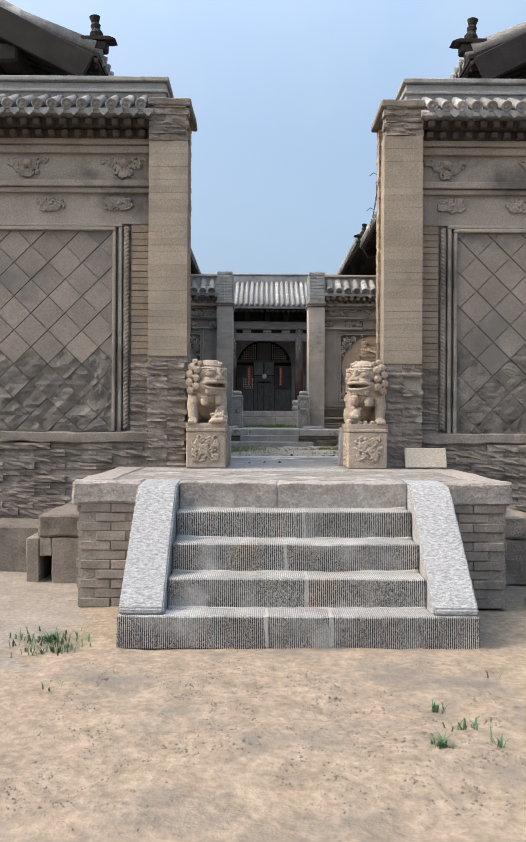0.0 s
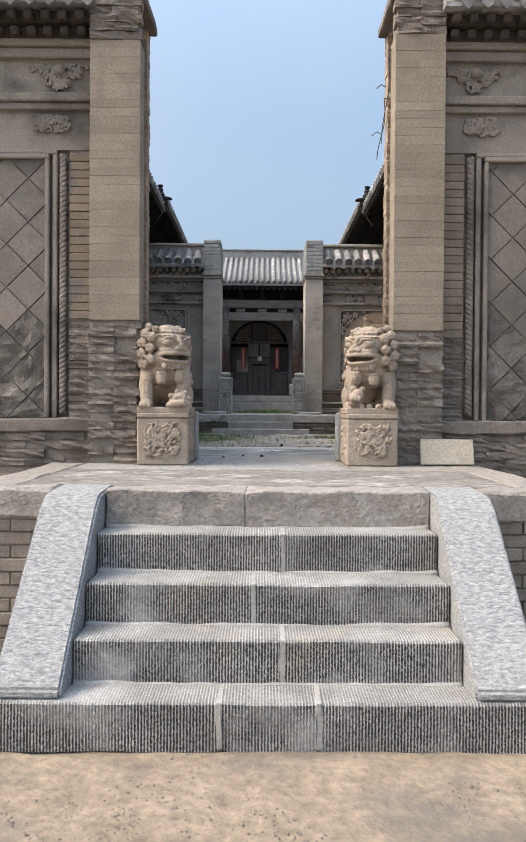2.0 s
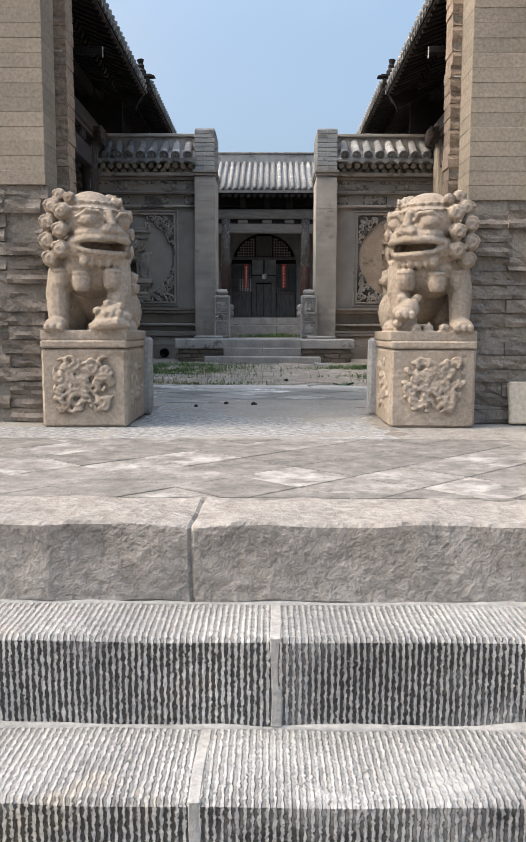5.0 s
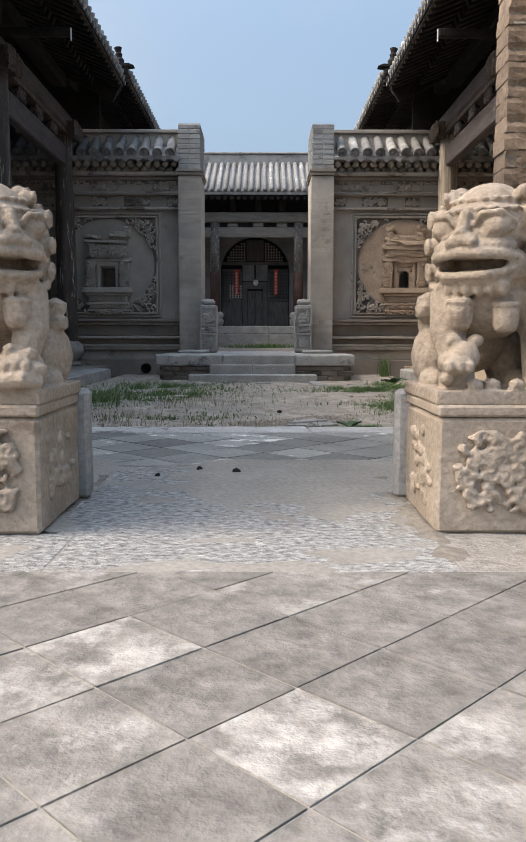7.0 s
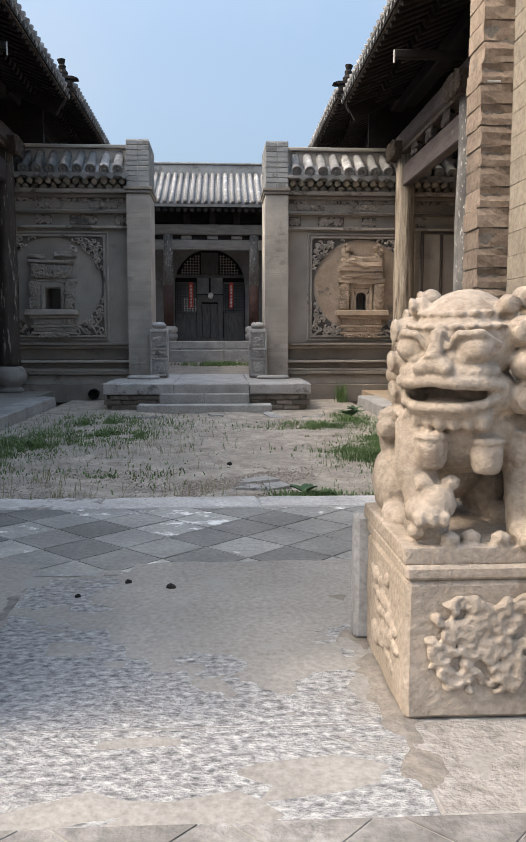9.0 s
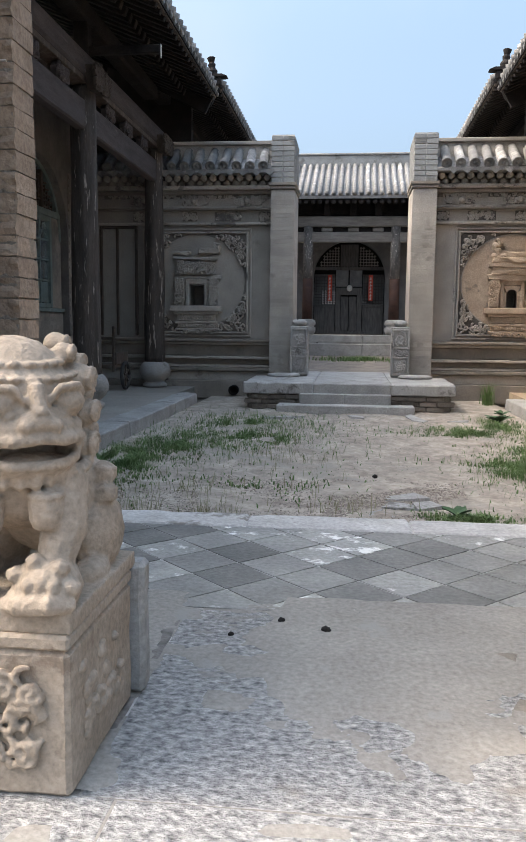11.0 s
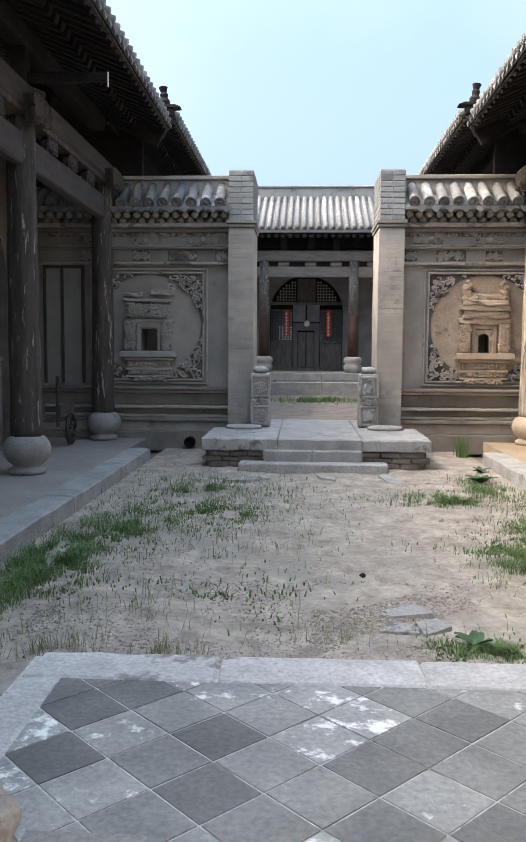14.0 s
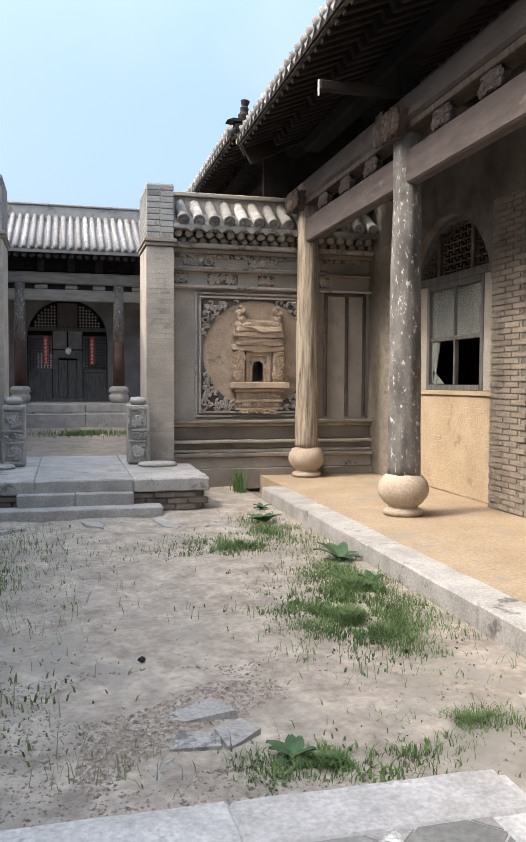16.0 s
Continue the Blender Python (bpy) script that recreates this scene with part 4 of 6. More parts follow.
for s, side in ((-1, "left"), (1, "right")):
    def span(a, b):
        return (min(s * a, s * b), max(s * a, s * b))

    fl = thing("floor_veranda_" + side, (0, 0, 0), "packed earth veranda floor edged with grey stone kerbs", "floor", kind="structure")
    part("earth", boxes((*span(KERB_X + 0.3, 6.2), 9.5, END_Y, 0.8, VER - 0.006)), M_VERANDA if s > 0 else M_DUST, fl)
    cur = 9.5
    for k, ln in enumerate((1.6, 2.1, 1.8, 2.2, 1.5)):
        part("kerb_stone", rough_block(*span(KERB_X, KERB_X + 0.305), cur, min(cur + ln - 0.006, END_Y - 0.05 if k == 4 else 99), 0.84, VER, 0.012, 6, 0.014, k + s), M_GATE, fl, "worn grey kerb stone")
        cur += ln
    for y, mt in ((13.0, 0), (16.35, 0), (19.72, 1)):
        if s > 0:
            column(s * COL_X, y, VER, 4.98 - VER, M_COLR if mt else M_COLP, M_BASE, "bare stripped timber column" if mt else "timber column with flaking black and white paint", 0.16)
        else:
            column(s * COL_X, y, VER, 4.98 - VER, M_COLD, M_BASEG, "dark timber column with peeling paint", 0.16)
    # beams
    beam = thing("veranda_beam", (s * COL_X, 14.8, 4.5), "greyed brown timber beams along the veranda", "beam")
    beam.location = (0, 0, 0)
    part("lower_beam", boxes((s * COL_X - 0.07, s * COL_X + 0.07, 9.5, END_Y + 0.1, 4.42, 4.76), bevel=0.02), M_BEAM, beam)
    part("upper_beam", boxes((s * COL_X - 0.13, s * COL_X + 0.13, 9.5, END_Y + 0.1, 5.0, 5.27), bevel=0.03), M_BEAM, beam)
    part("plank", boxes((s * COL_X - 0.1, s * COL_X + 0.1, 9.5, END_Y + 0.1, 4.93, 4.997), bevel=0.006), M_WOOD, beam)
    bm = bmesh.new()
    scrolls(bm, -0.17, 0.17, -0.08, 0.08, -0.03, 0.045, 0.017, None, 2.5)
    prism(bm, [(-0.13, -0.08), (0.13, -0.08), (0.17, 0.02), (0.1, 0.08), (-0.1, 0.08), (-0.17, 0.02)], -0.03, 0.03)
    cp = mesh_of(bm, "carved_spacer", M_BEAM)
    for y in (11.5, 12.3, 13.8, 14.65, 15.5, 17.2, 18.03, 18.87):
        place(part("carved_spacer", cp, M_BEAM, beam), s * (COL_X - 0.02), y, 4.85, -90 * s)
    bm = bmesh.new()
    scrolls(bm, -0.3, 0.3, -0.14, 0.12, -0.06, 0.06, 0.025, lambda a, b: abs(a) / 0.34 + abs(b) / 0.24 < 1.1, 3)
    prism(bm, [(-0.16, -0.14), (0.16, -0.14), (0.3, 0.1), (-0.3, 0.1)], -0.05, 0.05)
    cb = mesh_of(bm, "carved_bracket", M_WOOD)
    for y in (13.0, 16.35, 19.72):
        place(part("carved_bracket", cb, M_WOOD, beam), s * (COL_X - 0.16), y, 5.0, -90 * s)
        if y > 19:
            continue
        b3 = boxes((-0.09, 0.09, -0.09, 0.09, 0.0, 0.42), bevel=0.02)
        place(part("bracket_block", b3, M_SOOTSHADE, beam), s * COL_X, y, 5.27)
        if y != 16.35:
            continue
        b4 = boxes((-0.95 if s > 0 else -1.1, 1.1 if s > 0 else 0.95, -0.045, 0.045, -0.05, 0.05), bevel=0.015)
        place(part("cross_beam", b4, M_SOOTSHADE, beam), s * COL_X, y, 5.34)
        tip = boxes((-0.005, 0.005, -0.03, 0.0, -0.1, 0.05))
        place(part("beam_tip", tip, M_PAPER, beam, "whitened beam end"), s * COL_X - s * 0.955 if s > 0 else s * COL_X + 0.956, y, 5.34)
    # back wall with arched bays; built along y
    bw = thing("wall_house_" + side, (0, 0, 0), "dark grey brick house wall with round arched window bays", "wall", kind="structure")
    bm = bmesh.new()
    wall_with_arches(bm, [11.0, 14.36, ARCH_Y], ARCH_W, ARCH_SPRING, 0.85, 6.4, 9.5, END_Y + 0.2, 0.0, 0.35)
    for v in bm.verts:
        v.co = Vector((s * (BACK_X + v.co.y), v.co.x, v.co.z))
    part("wall", bm, M_DARKBRICK, bw)
    for y0, y1 in ((16.02, ARCH_Y - ARCH_W - 0.01), (ARCH_Y + ARCH_W + 0.01, END_Y)):
        part("mortar_bed", boxes((*span(BACK_X - 0.006, BACK_X + 0.05), y0, y1, VER, VER + 3.32)), M_MORTAR, bw)
    hb = [brick_mesh("brick", 0.03, 0.268, 0.053, M_WALL if s < 0 else M_PBRICK, k + 60, 0.003, 0.004) for k in range(5)]
    for c in range(53):
        z = VER + 0.035 + c * 0.062
        for k in range(2):
            for base in (16.05, 18.95):
                y = base + k * 0.28 + (0.14 if c % 2 else 0)
                if base == 18.95:
                    y = 18.98 + k * 0.28 + (0.14 if c % 2 else 0)
                if abs(y - ARCH_Y) > ARCH_W + 0.14 and y < END_Y - 0.14:
                    place(part("brick", rng.choice(hb), M_WALL, bw), s * (BACK_X - 0.004), y, z)
    for cy in (11.0, 14.36, ARCH_Y):
        win = thing("arched_window", (s * (BACK_X + 0.16), cy, VER), "green painted timber window with lattice fanlight in an arched bay" if s < 0 else "worn timber window with broken panes in an arched bay", "window", "arched windows")
        face = -s

        def wpart(name, specs, mat, label="", bevel=0.006):
            # specs run along the wall, then depth, then height; depth 0 is the window plane and grows outwards
            b5 = bmesh.new()
            for a, b, d0, d1, z0, z1 in specs:
                xs2 = sorted((face * d0, face * d1))
                box(b5, xs2[0], xs2[1], a, b, z0 - VER, z1 - VER, bevel=bevel)
            return part(name, b5, mat, win, label)

        pl = M_PLASTER if s > 0 else M_WALL
        wpart("breast_wall", [(-ARCH_W, ARCH_W, -0.1, 0.06, VER, 2.3)], pl, "plastered breast wall")
        if cy == ARCH_Y:
            breast = [brick_mesh("brick", 0.02, 0.265, 0.058, pl, k + 140, 0.0025, 0.003) for k in range(4)]
            for c in range(19):
                for k in range(8):
                    y = -ARCH_W + 0.14 + 0.27 * k + (0.13 if c % 2 else 0)
                    if y < ARCH_W - 0.13:
                        if rng.random() < 0.45:
                            continue
                        place(part("brick", rng.choice(breast), pl, win), face * (0.0505 + rng.uniform(0, 0.003)), y, 0.033 + 0.0625 * c)
        wpart("sill", [(-ARCH_W, ARCH_W, -0.1, 0.09, 2.303, 2.36)], pl if s > 0 else M_GREEN)
        sw = M_DUST if s > 0 else M_WALL
        wpart("side_wall", [(-ARCH_W, -0.72, -0.1, 0.04, 2.363, 3.7)], sw, "smeared grey plaster")
        wpart("side_wall", [(0.72, ARCH_W, -0.1, 0.04, 2.363, 3.7)], sw, "smeared grey plaster")
        wm = M_GREEN if s < 0 else M_DOOR
        wpart("frame", [(-0.72, -0.65, -0.06, 0.05, 2.363, 3.7), (0.65, 0.72, -0.06, 0.05, 2.363, 3.7), (-0.65, 0.65, -0.06, 0.05, 3.63, 3.7), (-0.65, 0.65, -0.06, 0.05, 2.363, 2.43)], wm)
        wpart("transom", [(-1.05, 1.05, -0.06, 0.06, 3.703, 3.8)], wm)
        bars = [(-0.02, 0.02, -0.03, 0.03, 2.43, 3.63)]
        if s < 0:
            bars += [(-0.34, -0.31, -0.03, 0.03, 2.43, 3.63), (0.31, 0.34, -0.03, 0.03, 2.43, 3.63)]
            bars += [(-0.65, 0.65, -0.028, 0.028, z, z + 0.03) for z in (2.75, 3.05, 3.34)]
        else:
            bars += [(-0.65, 0.65, -0.028, 0.028, 2.98, 3.03)]
        for k, b6 in enumerate(bars):
            wpart("glazing_bar", [b6], wm)
        if s < 0:
            for a, b in ((-0.64, -0.34), (-0.31, -0.02), (0.02, 0.31), (0.34, 0.64)):
                g = wpart("pane", [(a, b, -0.005, 0.005, 2.78, 3.62)], M_GLASS, bevel=0)
                wpart("lower_panel", [(a, b, -0.008, 0.008, 2.44, 2.74)], M_GREEN, bevel=0)
        else:
            for a, b, z0, z1 in ((-0.64, -0.02, 3.03, 3.62), (0.02, 0.64, 3.03, 3.62)):
                wpart("pane", [(a, b, -0.005, 0.005, z0, z1)], M_GLASS, bevel=0)
            b7 = bmesh.new()
            for tri in (((0.64, 2.44), (0.64, 2.97), (0.42, 2.97), (0.52, 2.6)), ((0.3, 2.44), (0.6, 2.44), (0.62, 2.62))):
                fr = [b7.verts.new((face * 0.004, y, z - VER)) for y, z in tri]
                bk = [b7.verts.new((face * -0.004, y, z - VER)) for y, z in tri]
                b7.faces.new(fr), b7.faces.new(bk[::-1])
                for q in range(len(tri)):
                    b7.faces.new((fr[q], bk[q], bk[(q + 1) % len(tri)], fr[(q + 1) % len(tri)]))
            part("broken_pane", b7, M_GLASS, win, "jagged broken glass")
        # lattice fanlight
        b8 = bmesh.new()
        step = 0.085
        for i in range(-12, 13):
            for j in range(0, 13):
                y, z = i * step, 3.84 + j * step
                if y * y + (z - ARCH_SPRING) ** 2 < (ARCH_W - 0.08) ** 2 and (abs(abs(y) - 0.42) > 0.06):
                    if (i + j) % 2:
                        box(b8, -0.015, 0.015, y - step * 0.62, y + step * 0.62, z - 0.011 - VER, z + 0.011 - VER)
                    else:
                        box(b8, -0.012, 0.012, y - 0.011, y + 0.011, z - step * 0.62 - VER, z + step * 0.62 - VER)
        part("lattice", b8, M_WOOD, win, "dark wooden lattice")
        for y in (-0.42, 0.42):
            wpart("mullion", [(y - 0.035, y + 0.035, -0.05, 0.04, 3.803, 4.36)], M_WOOD)
        b9 = bmesh.new()
        prev = None
        for k in range(25):
            a = math.pi * k / 24
            ring = []
            for r in (ARCH_W - 0.07, ARCH_W + 0.005):
                for d in (-0.06, 0.05):
                    ring.append(b9.verts.new((face * d, r * math.cos(a), ARCH_SPRING - VER + r * math.sin(a))))
            if prev:
                for i1, i2 in ((0, 1), (1, 3), (3, 2), (2, 0)):
                    b9.faces.new((prev[i1], prev[i2], ring[i2], ring[i1]))
            else:
                b9.faces.new((ring[0], ring[1], ring[3], ring[2]))
            prev = ring
        b9.faces.new((prev[0], prev[1], prev[3], prev[2]))
        part("arch_frame", b9, wm, win)
    # near-black shell paints the unlit room behind
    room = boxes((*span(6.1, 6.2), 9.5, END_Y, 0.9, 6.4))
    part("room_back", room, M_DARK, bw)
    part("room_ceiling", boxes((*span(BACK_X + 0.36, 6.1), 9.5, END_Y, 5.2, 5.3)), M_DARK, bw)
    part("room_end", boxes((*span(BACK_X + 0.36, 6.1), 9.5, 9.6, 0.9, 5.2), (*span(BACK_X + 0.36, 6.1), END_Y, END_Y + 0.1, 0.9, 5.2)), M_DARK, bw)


# ---------------------------------------------------------------- wing roofs
def wing_roof(s, y0, y1, eave_x, eave_z, name, label, detail=True):
    r = thing(name, (0, 0, 0), label, "roof", kind="structure")
    prof = [(eave_x, eave_z), (eave_x + 0.9, eave_z + 0.36), (eave_x + 1.8, eave_z + 0.86), (eave_x + 2.8, eave_z + 1.6), (eave_x + 3.5, eave_z + 2.3)]
    bm = bmesh.new()
    up = [[bm.verts.new((s * x, y, z)) for y in (y0, y1)] for x, z in prof]
    dn = [[bm.verts.new((s * x, y, z - 0.07)) for y in (y0, y1)] for x, z in prof]
    for i in range(len(prof) - 1):
        bm.faces.new((up[i][0], up[i][1], up[i + 1][1], up[i + 1][0]))
        bm.faces.new((dn[i][0], dn[i][1], dn[i + 1][1], dn[i + 1][0]))
        for e in (0, 1):
            bm.faces.new((up[i][e], up[i + 1][e], dn[i + 1][e], dn[i][e]))
    bm.faces.new((up[0][0], up[0][1], dn[0][1], dn[0][0]))
    bm.faces.new((up[-1][0], up[-1][1], dn[-1][1], dn[-1][0]))
    part("deck", bm, M_SOOTSHADE, r)
    # tile rows
    bm = bmesh.new()
    pts = [(s * (x - 0.02), 0, z + 0.04) for x, z in prof]
    tube(bm, pts, [0.055] * len(pts), 8)
    rowm = mesh_of(bm, "tile_row", M_TILE, True)
    nrow = int((y1 - y0) / 0.2)
    for k in range(nrow):
        place(part("tile_row", rowm, M_TILE, r), 0, y0 + 0.1 + 0.2 * k, 0)
    bm = bmesh.new()
    prism(bm, [(-0.07, 0.0), (0.07, 0.0), (0.0, -0.07)], -0.01, 0.01)
    dt2 = mesh_of(bm, "drip_tile", M_TILE)
    for k in range(nrow):
        place(part("drip_tile", dt2, M_TILE, r), s * (eave_x - 0.005), y0 + 0.2 + 0.2 * k, eave_z - 0.0, 90)
    # rafters in two tiers
    ang = math.degrees(math.atan2(0.36, 0.9))
    b1 = boxes((0, 1.0, -0.04, 0.04, -0.04, 0.04), bevel=0.008)
    b2 = boxes((0, 2.0, -0.05, 0.05, -0.05, 0.05), bevel=0.01)
    m1, m2 = mesh_of(b1, "flying_rafter", M_SOOTSHADE), mesh_of(b2, "rafter", M_SOOTSHADE)
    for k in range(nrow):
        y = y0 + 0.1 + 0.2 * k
        o = part("flying_rafter", m1, M_SOOTSHADE, r)
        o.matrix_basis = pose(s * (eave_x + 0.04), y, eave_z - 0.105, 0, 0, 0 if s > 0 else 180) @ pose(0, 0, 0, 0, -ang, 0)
        o = part("rafter", m2, M_SOOTSHADE, r)
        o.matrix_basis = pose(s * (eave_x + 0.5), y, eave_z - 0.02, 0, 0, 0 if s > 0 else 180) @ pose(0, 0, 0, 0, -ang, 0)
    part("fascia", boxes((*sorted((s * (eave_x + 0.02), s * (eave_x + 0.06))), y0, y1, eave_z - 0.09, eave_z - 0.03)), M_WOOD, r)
    part("purlin", boxes((*sorted((s * (COL_X - 0.12), s * (COL_X + 0.12))), y0, y1, eave_z - 0.1, eave_z + 0.12), bevel=0.03), M_SOOTSHADE, r)
    # Added board: blocks the sky showing through the gap between the wing roofs.
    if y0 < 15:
        part("end_board", boxes((*sorted((s * 2.75, s * 3.6)), END_Y + 0.26, END_Y + 0.36, 5.0, 6.15), (*sorted((s * 3.6, s * 5.6)), END_Y + 0.26, END_Y + 0.36, 5.0, 6.5)), M_SOOTSHADE, r)
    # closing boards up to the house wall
    part("gable_wall", boxes((*sorted((s * (BACK_X - 0.2), s * 6.2)), y0 + 0.25, y0 + 0.5, 5.0, eave_z + 1.6), (*sorted((s * (BACK_X - 0.2), s * 6.2)), y1 - 0.5, y1 - 0.25, 5.0, eave_z + 1.6)), M_SOOTSHADE, r)
    # end ridges with finials
    for ye in (y0 + 0.12, y1 - 0.12):
        bm = bmesh.new()
        tube(bm, [(s * (x + 0.06), ye, z + 0.1) for x, z in prof], [0.1] * len(prof), 8)
        part("end_ridge", bm, M_TILE, r, smooth=True)
        bm = bmesh.new()
        e2 = part("barge_board", boxes((0, 2.9, -0.03, 0.03, -0.32, 0.0), bevel=0.01), M_SOOTSHADE, r)
        e2.matrix_basis = pose(s * (eave_x + 0.05), ye + (-0.14 if ye < (y0 + y1) / 2 else 0.14), eave_z - 0.04, 0, 0, 0 if s > 0 else 180) @ pose(0, 0, 0, 0, -27, 0)
        if ye < 21 and y0 > 15:
            bm.free()
            continue
        box(bm, -0.1, 0.16, -0.07, 0.07, -0.06, 0.06, bevel=0.02)
        prism(bm, [(-0.15, 0.06), (0.2, 0.06), (0.2, 0.1), (-0.12, 0.1), (-0.2, 0.07)], -0.09, 0.09)
        lathe(bm, [(0.07, 0.1), (0.08, 0.16), (0.05, 0.21), (0.06, 0.26), (0.04, 0.29), (0.045, 0.3), (0.065, 0.36), (0.05, 0.37)], 12, pose(0.02, 0, 0, 0, 6, 0))
        f = part("finial", bm, M_SOOTSHADE, r, "small glazed ridge beast finial", smooth=False)
        f.matrix_basis = pose(s * (eave_x + 0.02), ye, eave_z + 0.12, 0, 0, 0 if s > 0 else 180)
    return r


for s, side in ((-1, "left"), (1, "right")):
    wing_roof(s, 9.75, 19.55, 2.15, 5.75, "roof_wing_" + side, "deep timber eave, soot and shade in its near-black colour, under a grey tiled roof")
    wing_roof(s, 19.8, 29.0, 2.1, 5.92, "roof_inner_wing_" + side, "grey tiled eave of the inner courtyard wing")
    bwi = boxes((*sorted((s * 4.35, s * 4.6)), 20.9, 29.2, 0.85, 6.2))
    tagged(part("wall_inner_" + side, bwi, M_WALL), "dark brick wall of the inner wing", "wall", kind="structure")


# ---------------------------------------------------------------- end wall of the court and its gate
GATE_W, GATE_OUT, GP_Y = 0.94, 1.32, 19.86
for s, side in ((-1, "left"), (1, "right")):
    def span(a, b):
        return (min(s * a, s * b), max(s * a, s * b))

    w = thing("wall_court_" + side, (0, 0, 0), "carved grey brick screen wall with a shrine niche in a scrollwork frame", "wall", kind="structure")
    hx0, hx1, hz0, hz1 = (2.47, 2.73, 2.46, 2.8)
    x1 = 4.36
    # wall body round the niche opening
    part("core", boxes((*span(GATE_OUT, hx0), END_Y, 20.75, 0.85, 5.0), (*span(hx1, x1), END_Y, 20.75, 0.85, 5.0),
                       (*span(hx0, hx1), END_Y, 20.75, 0.85, hz0), (*span(hx0, hx1), END_Y, 20.75, hz1, 5.0), (*span(hx0, hx1), END_Y + 0.48, 20.75, hz0, hz1)), M_SCREEN, w)
    for k, (z0, z1, out) in enumerate(((0.9, 1.2, 0.16), (1.2, 1.36, 0.08), (1.364, 1.42, 0.12), (1.424, 1.47, 0.07), (1.474, 1.56, 0.05), (1.564, 1.61, 0.1), (1.614, 1.8, 0.03), (1.804, 1.85, 0.07), (1.854, 1.9, 0.11),
                                       (3.79, 3.83, 0.05), (4.03, 4.06, 0.06), (4.064, 4.1, 0.03), (4.29, 4.35, 0.05), (4.354, 4.42, 0.09))):
        part("moulding", rough_block(*span(GATE_OUT, x1), END_Y - min(0.22, 1.9 * out), END_Y + 0.02, z0, z1, 0.012 if z0 < 1.7 else 0.004, 18, 0.01, k), M_CARVE if k % 2 else M_WALL, w)
    # carved bands
    for a, b, z0, z1 in ((1.36, 1.56, 3.86, 4.01), (1.85, 2.3, 3.86, 4.01), (2.6, 2.85, 3.86, 4.01), (3.3, 3.7, 3.86, 4.01), (1.5, 1.9, 4.12, 4.2), (2.45, 2.85, 4.12, 4.2), (1.36, 4.2, 4.23, 4.285), (2.1, 2.5, 1.65, 1.77), (2.9, 3.2, 1.65, 1.77), (1.4, 1.6, 1.65, 1.77)):
        # Dark plate paints soot and recess shade between the carved strips.
        part("band_ground", boxes((*span(a, b), END_Y - 0.004, END_Y + 0.002, z0, z1)), M_DARKBRICK, w, "ground darkened with soot and painted recess shade")
        bm = bmesh.new()
        scrolls(bm, a, b, z0, z1, END_Y, 0.042, 0.012, None, 1.5, 0.035)
        for v in bm.verts:
            v.co.x *= s
        part("carved_band", bm, M_CARVE, w, "carved scroll band")
    for x in (1.75, 2.65, 3.5):
        bm = bmesh.new()
        scrolls(bm, x - 0.3, x + 0.3, 4.1, 4.24, END_Y, 0.045, 0.013, lambda a, b, x=x: abs(a - x) < 0.3 - (4.24 - b) * 1.2, 1.3, 0.035)
        for v in bm.verts:
            v.co.x *= s
        ball(bm, s * x, END_Y - 0.05, 4.18, 0.05, 0.06, 0.05)
        part("carved_bracket", bm, M_CARVE, w, "carved knob bracket")
    # square frame, round field
    fx0, fx1, fz0, fz1 = 1.67, 3.53, 1.94, 3.74
    for d, o in ((0.0, 0.045), (0.055, 0.065)):
        t2 = 0.028
        part("frame_bead", boxes((*span(fx0 + d, fx0 + d + t2), END_Y - o, END_Y + 0.01, fz0 + d, fz1 - d), (*span(fx1 - d - t2, fx1 - d), END_Y - o, END_Y + 0.01, fz0 + d, fz1 - d),
                                 (*span(fx0 + d + t2, fx1 - d - t2), END_Y - o, END_Y + 0.01, fz0 + d, fz0 + d + t2), (*span(fx0 + d + t2, fx1 - d - t2), END_Y - o, END_Y + 0.01, fz1 - d - t2, fz1 - d), bevel=0.006), M_CARVE, w)
    # Dark plate puts the shade behind the scrollwork into colour, with soot.
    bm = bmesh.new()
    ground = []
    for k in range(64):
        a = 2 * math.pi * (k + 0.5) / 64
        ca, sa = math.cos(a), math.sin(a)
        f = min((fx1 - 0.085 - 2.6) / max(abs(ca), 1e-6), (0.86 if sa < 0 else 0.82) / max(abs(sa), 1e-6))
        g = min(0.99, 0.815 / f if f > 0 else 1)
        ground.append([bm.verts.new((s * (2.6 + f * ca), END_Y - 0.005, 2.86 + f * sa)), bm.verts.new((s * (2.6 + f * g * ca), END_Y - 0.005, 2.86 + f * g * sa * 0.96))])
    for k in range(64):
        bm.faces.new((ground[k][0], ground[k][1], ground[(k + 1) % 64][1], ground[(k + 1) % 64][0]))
    part("spandrel_ground", bm, M_DARKBRICK, w, "ground behind the scrollwork, darkened with soot and painted recess shade")
    bm = bmesh.new()
    scrolls(bm, fx0 + 0.09, fx1 - 0.09, fz0 + 0.09, fz1 - 0.09, END_Y, 0.062, 0.0145, lambda a, b: ((a - 2.6) / 0.83) ** 2 + ((b - 2.86) / 0.79) ** 2 > 1.0, 1.5, 0.07)
    for v in bm.verts:
        v.co.x *= s
    part("carved_spandrel", bm, M_CARVE, w, "pierced scrollwork spandrels")
    if s > 0:
        bm = bmesh.new()
        rim = []
        for k in range(48):
            a = 2 * math.pi * (k + 0.5) / 48
            ca, sa = math.cos(a), math.sin(a)
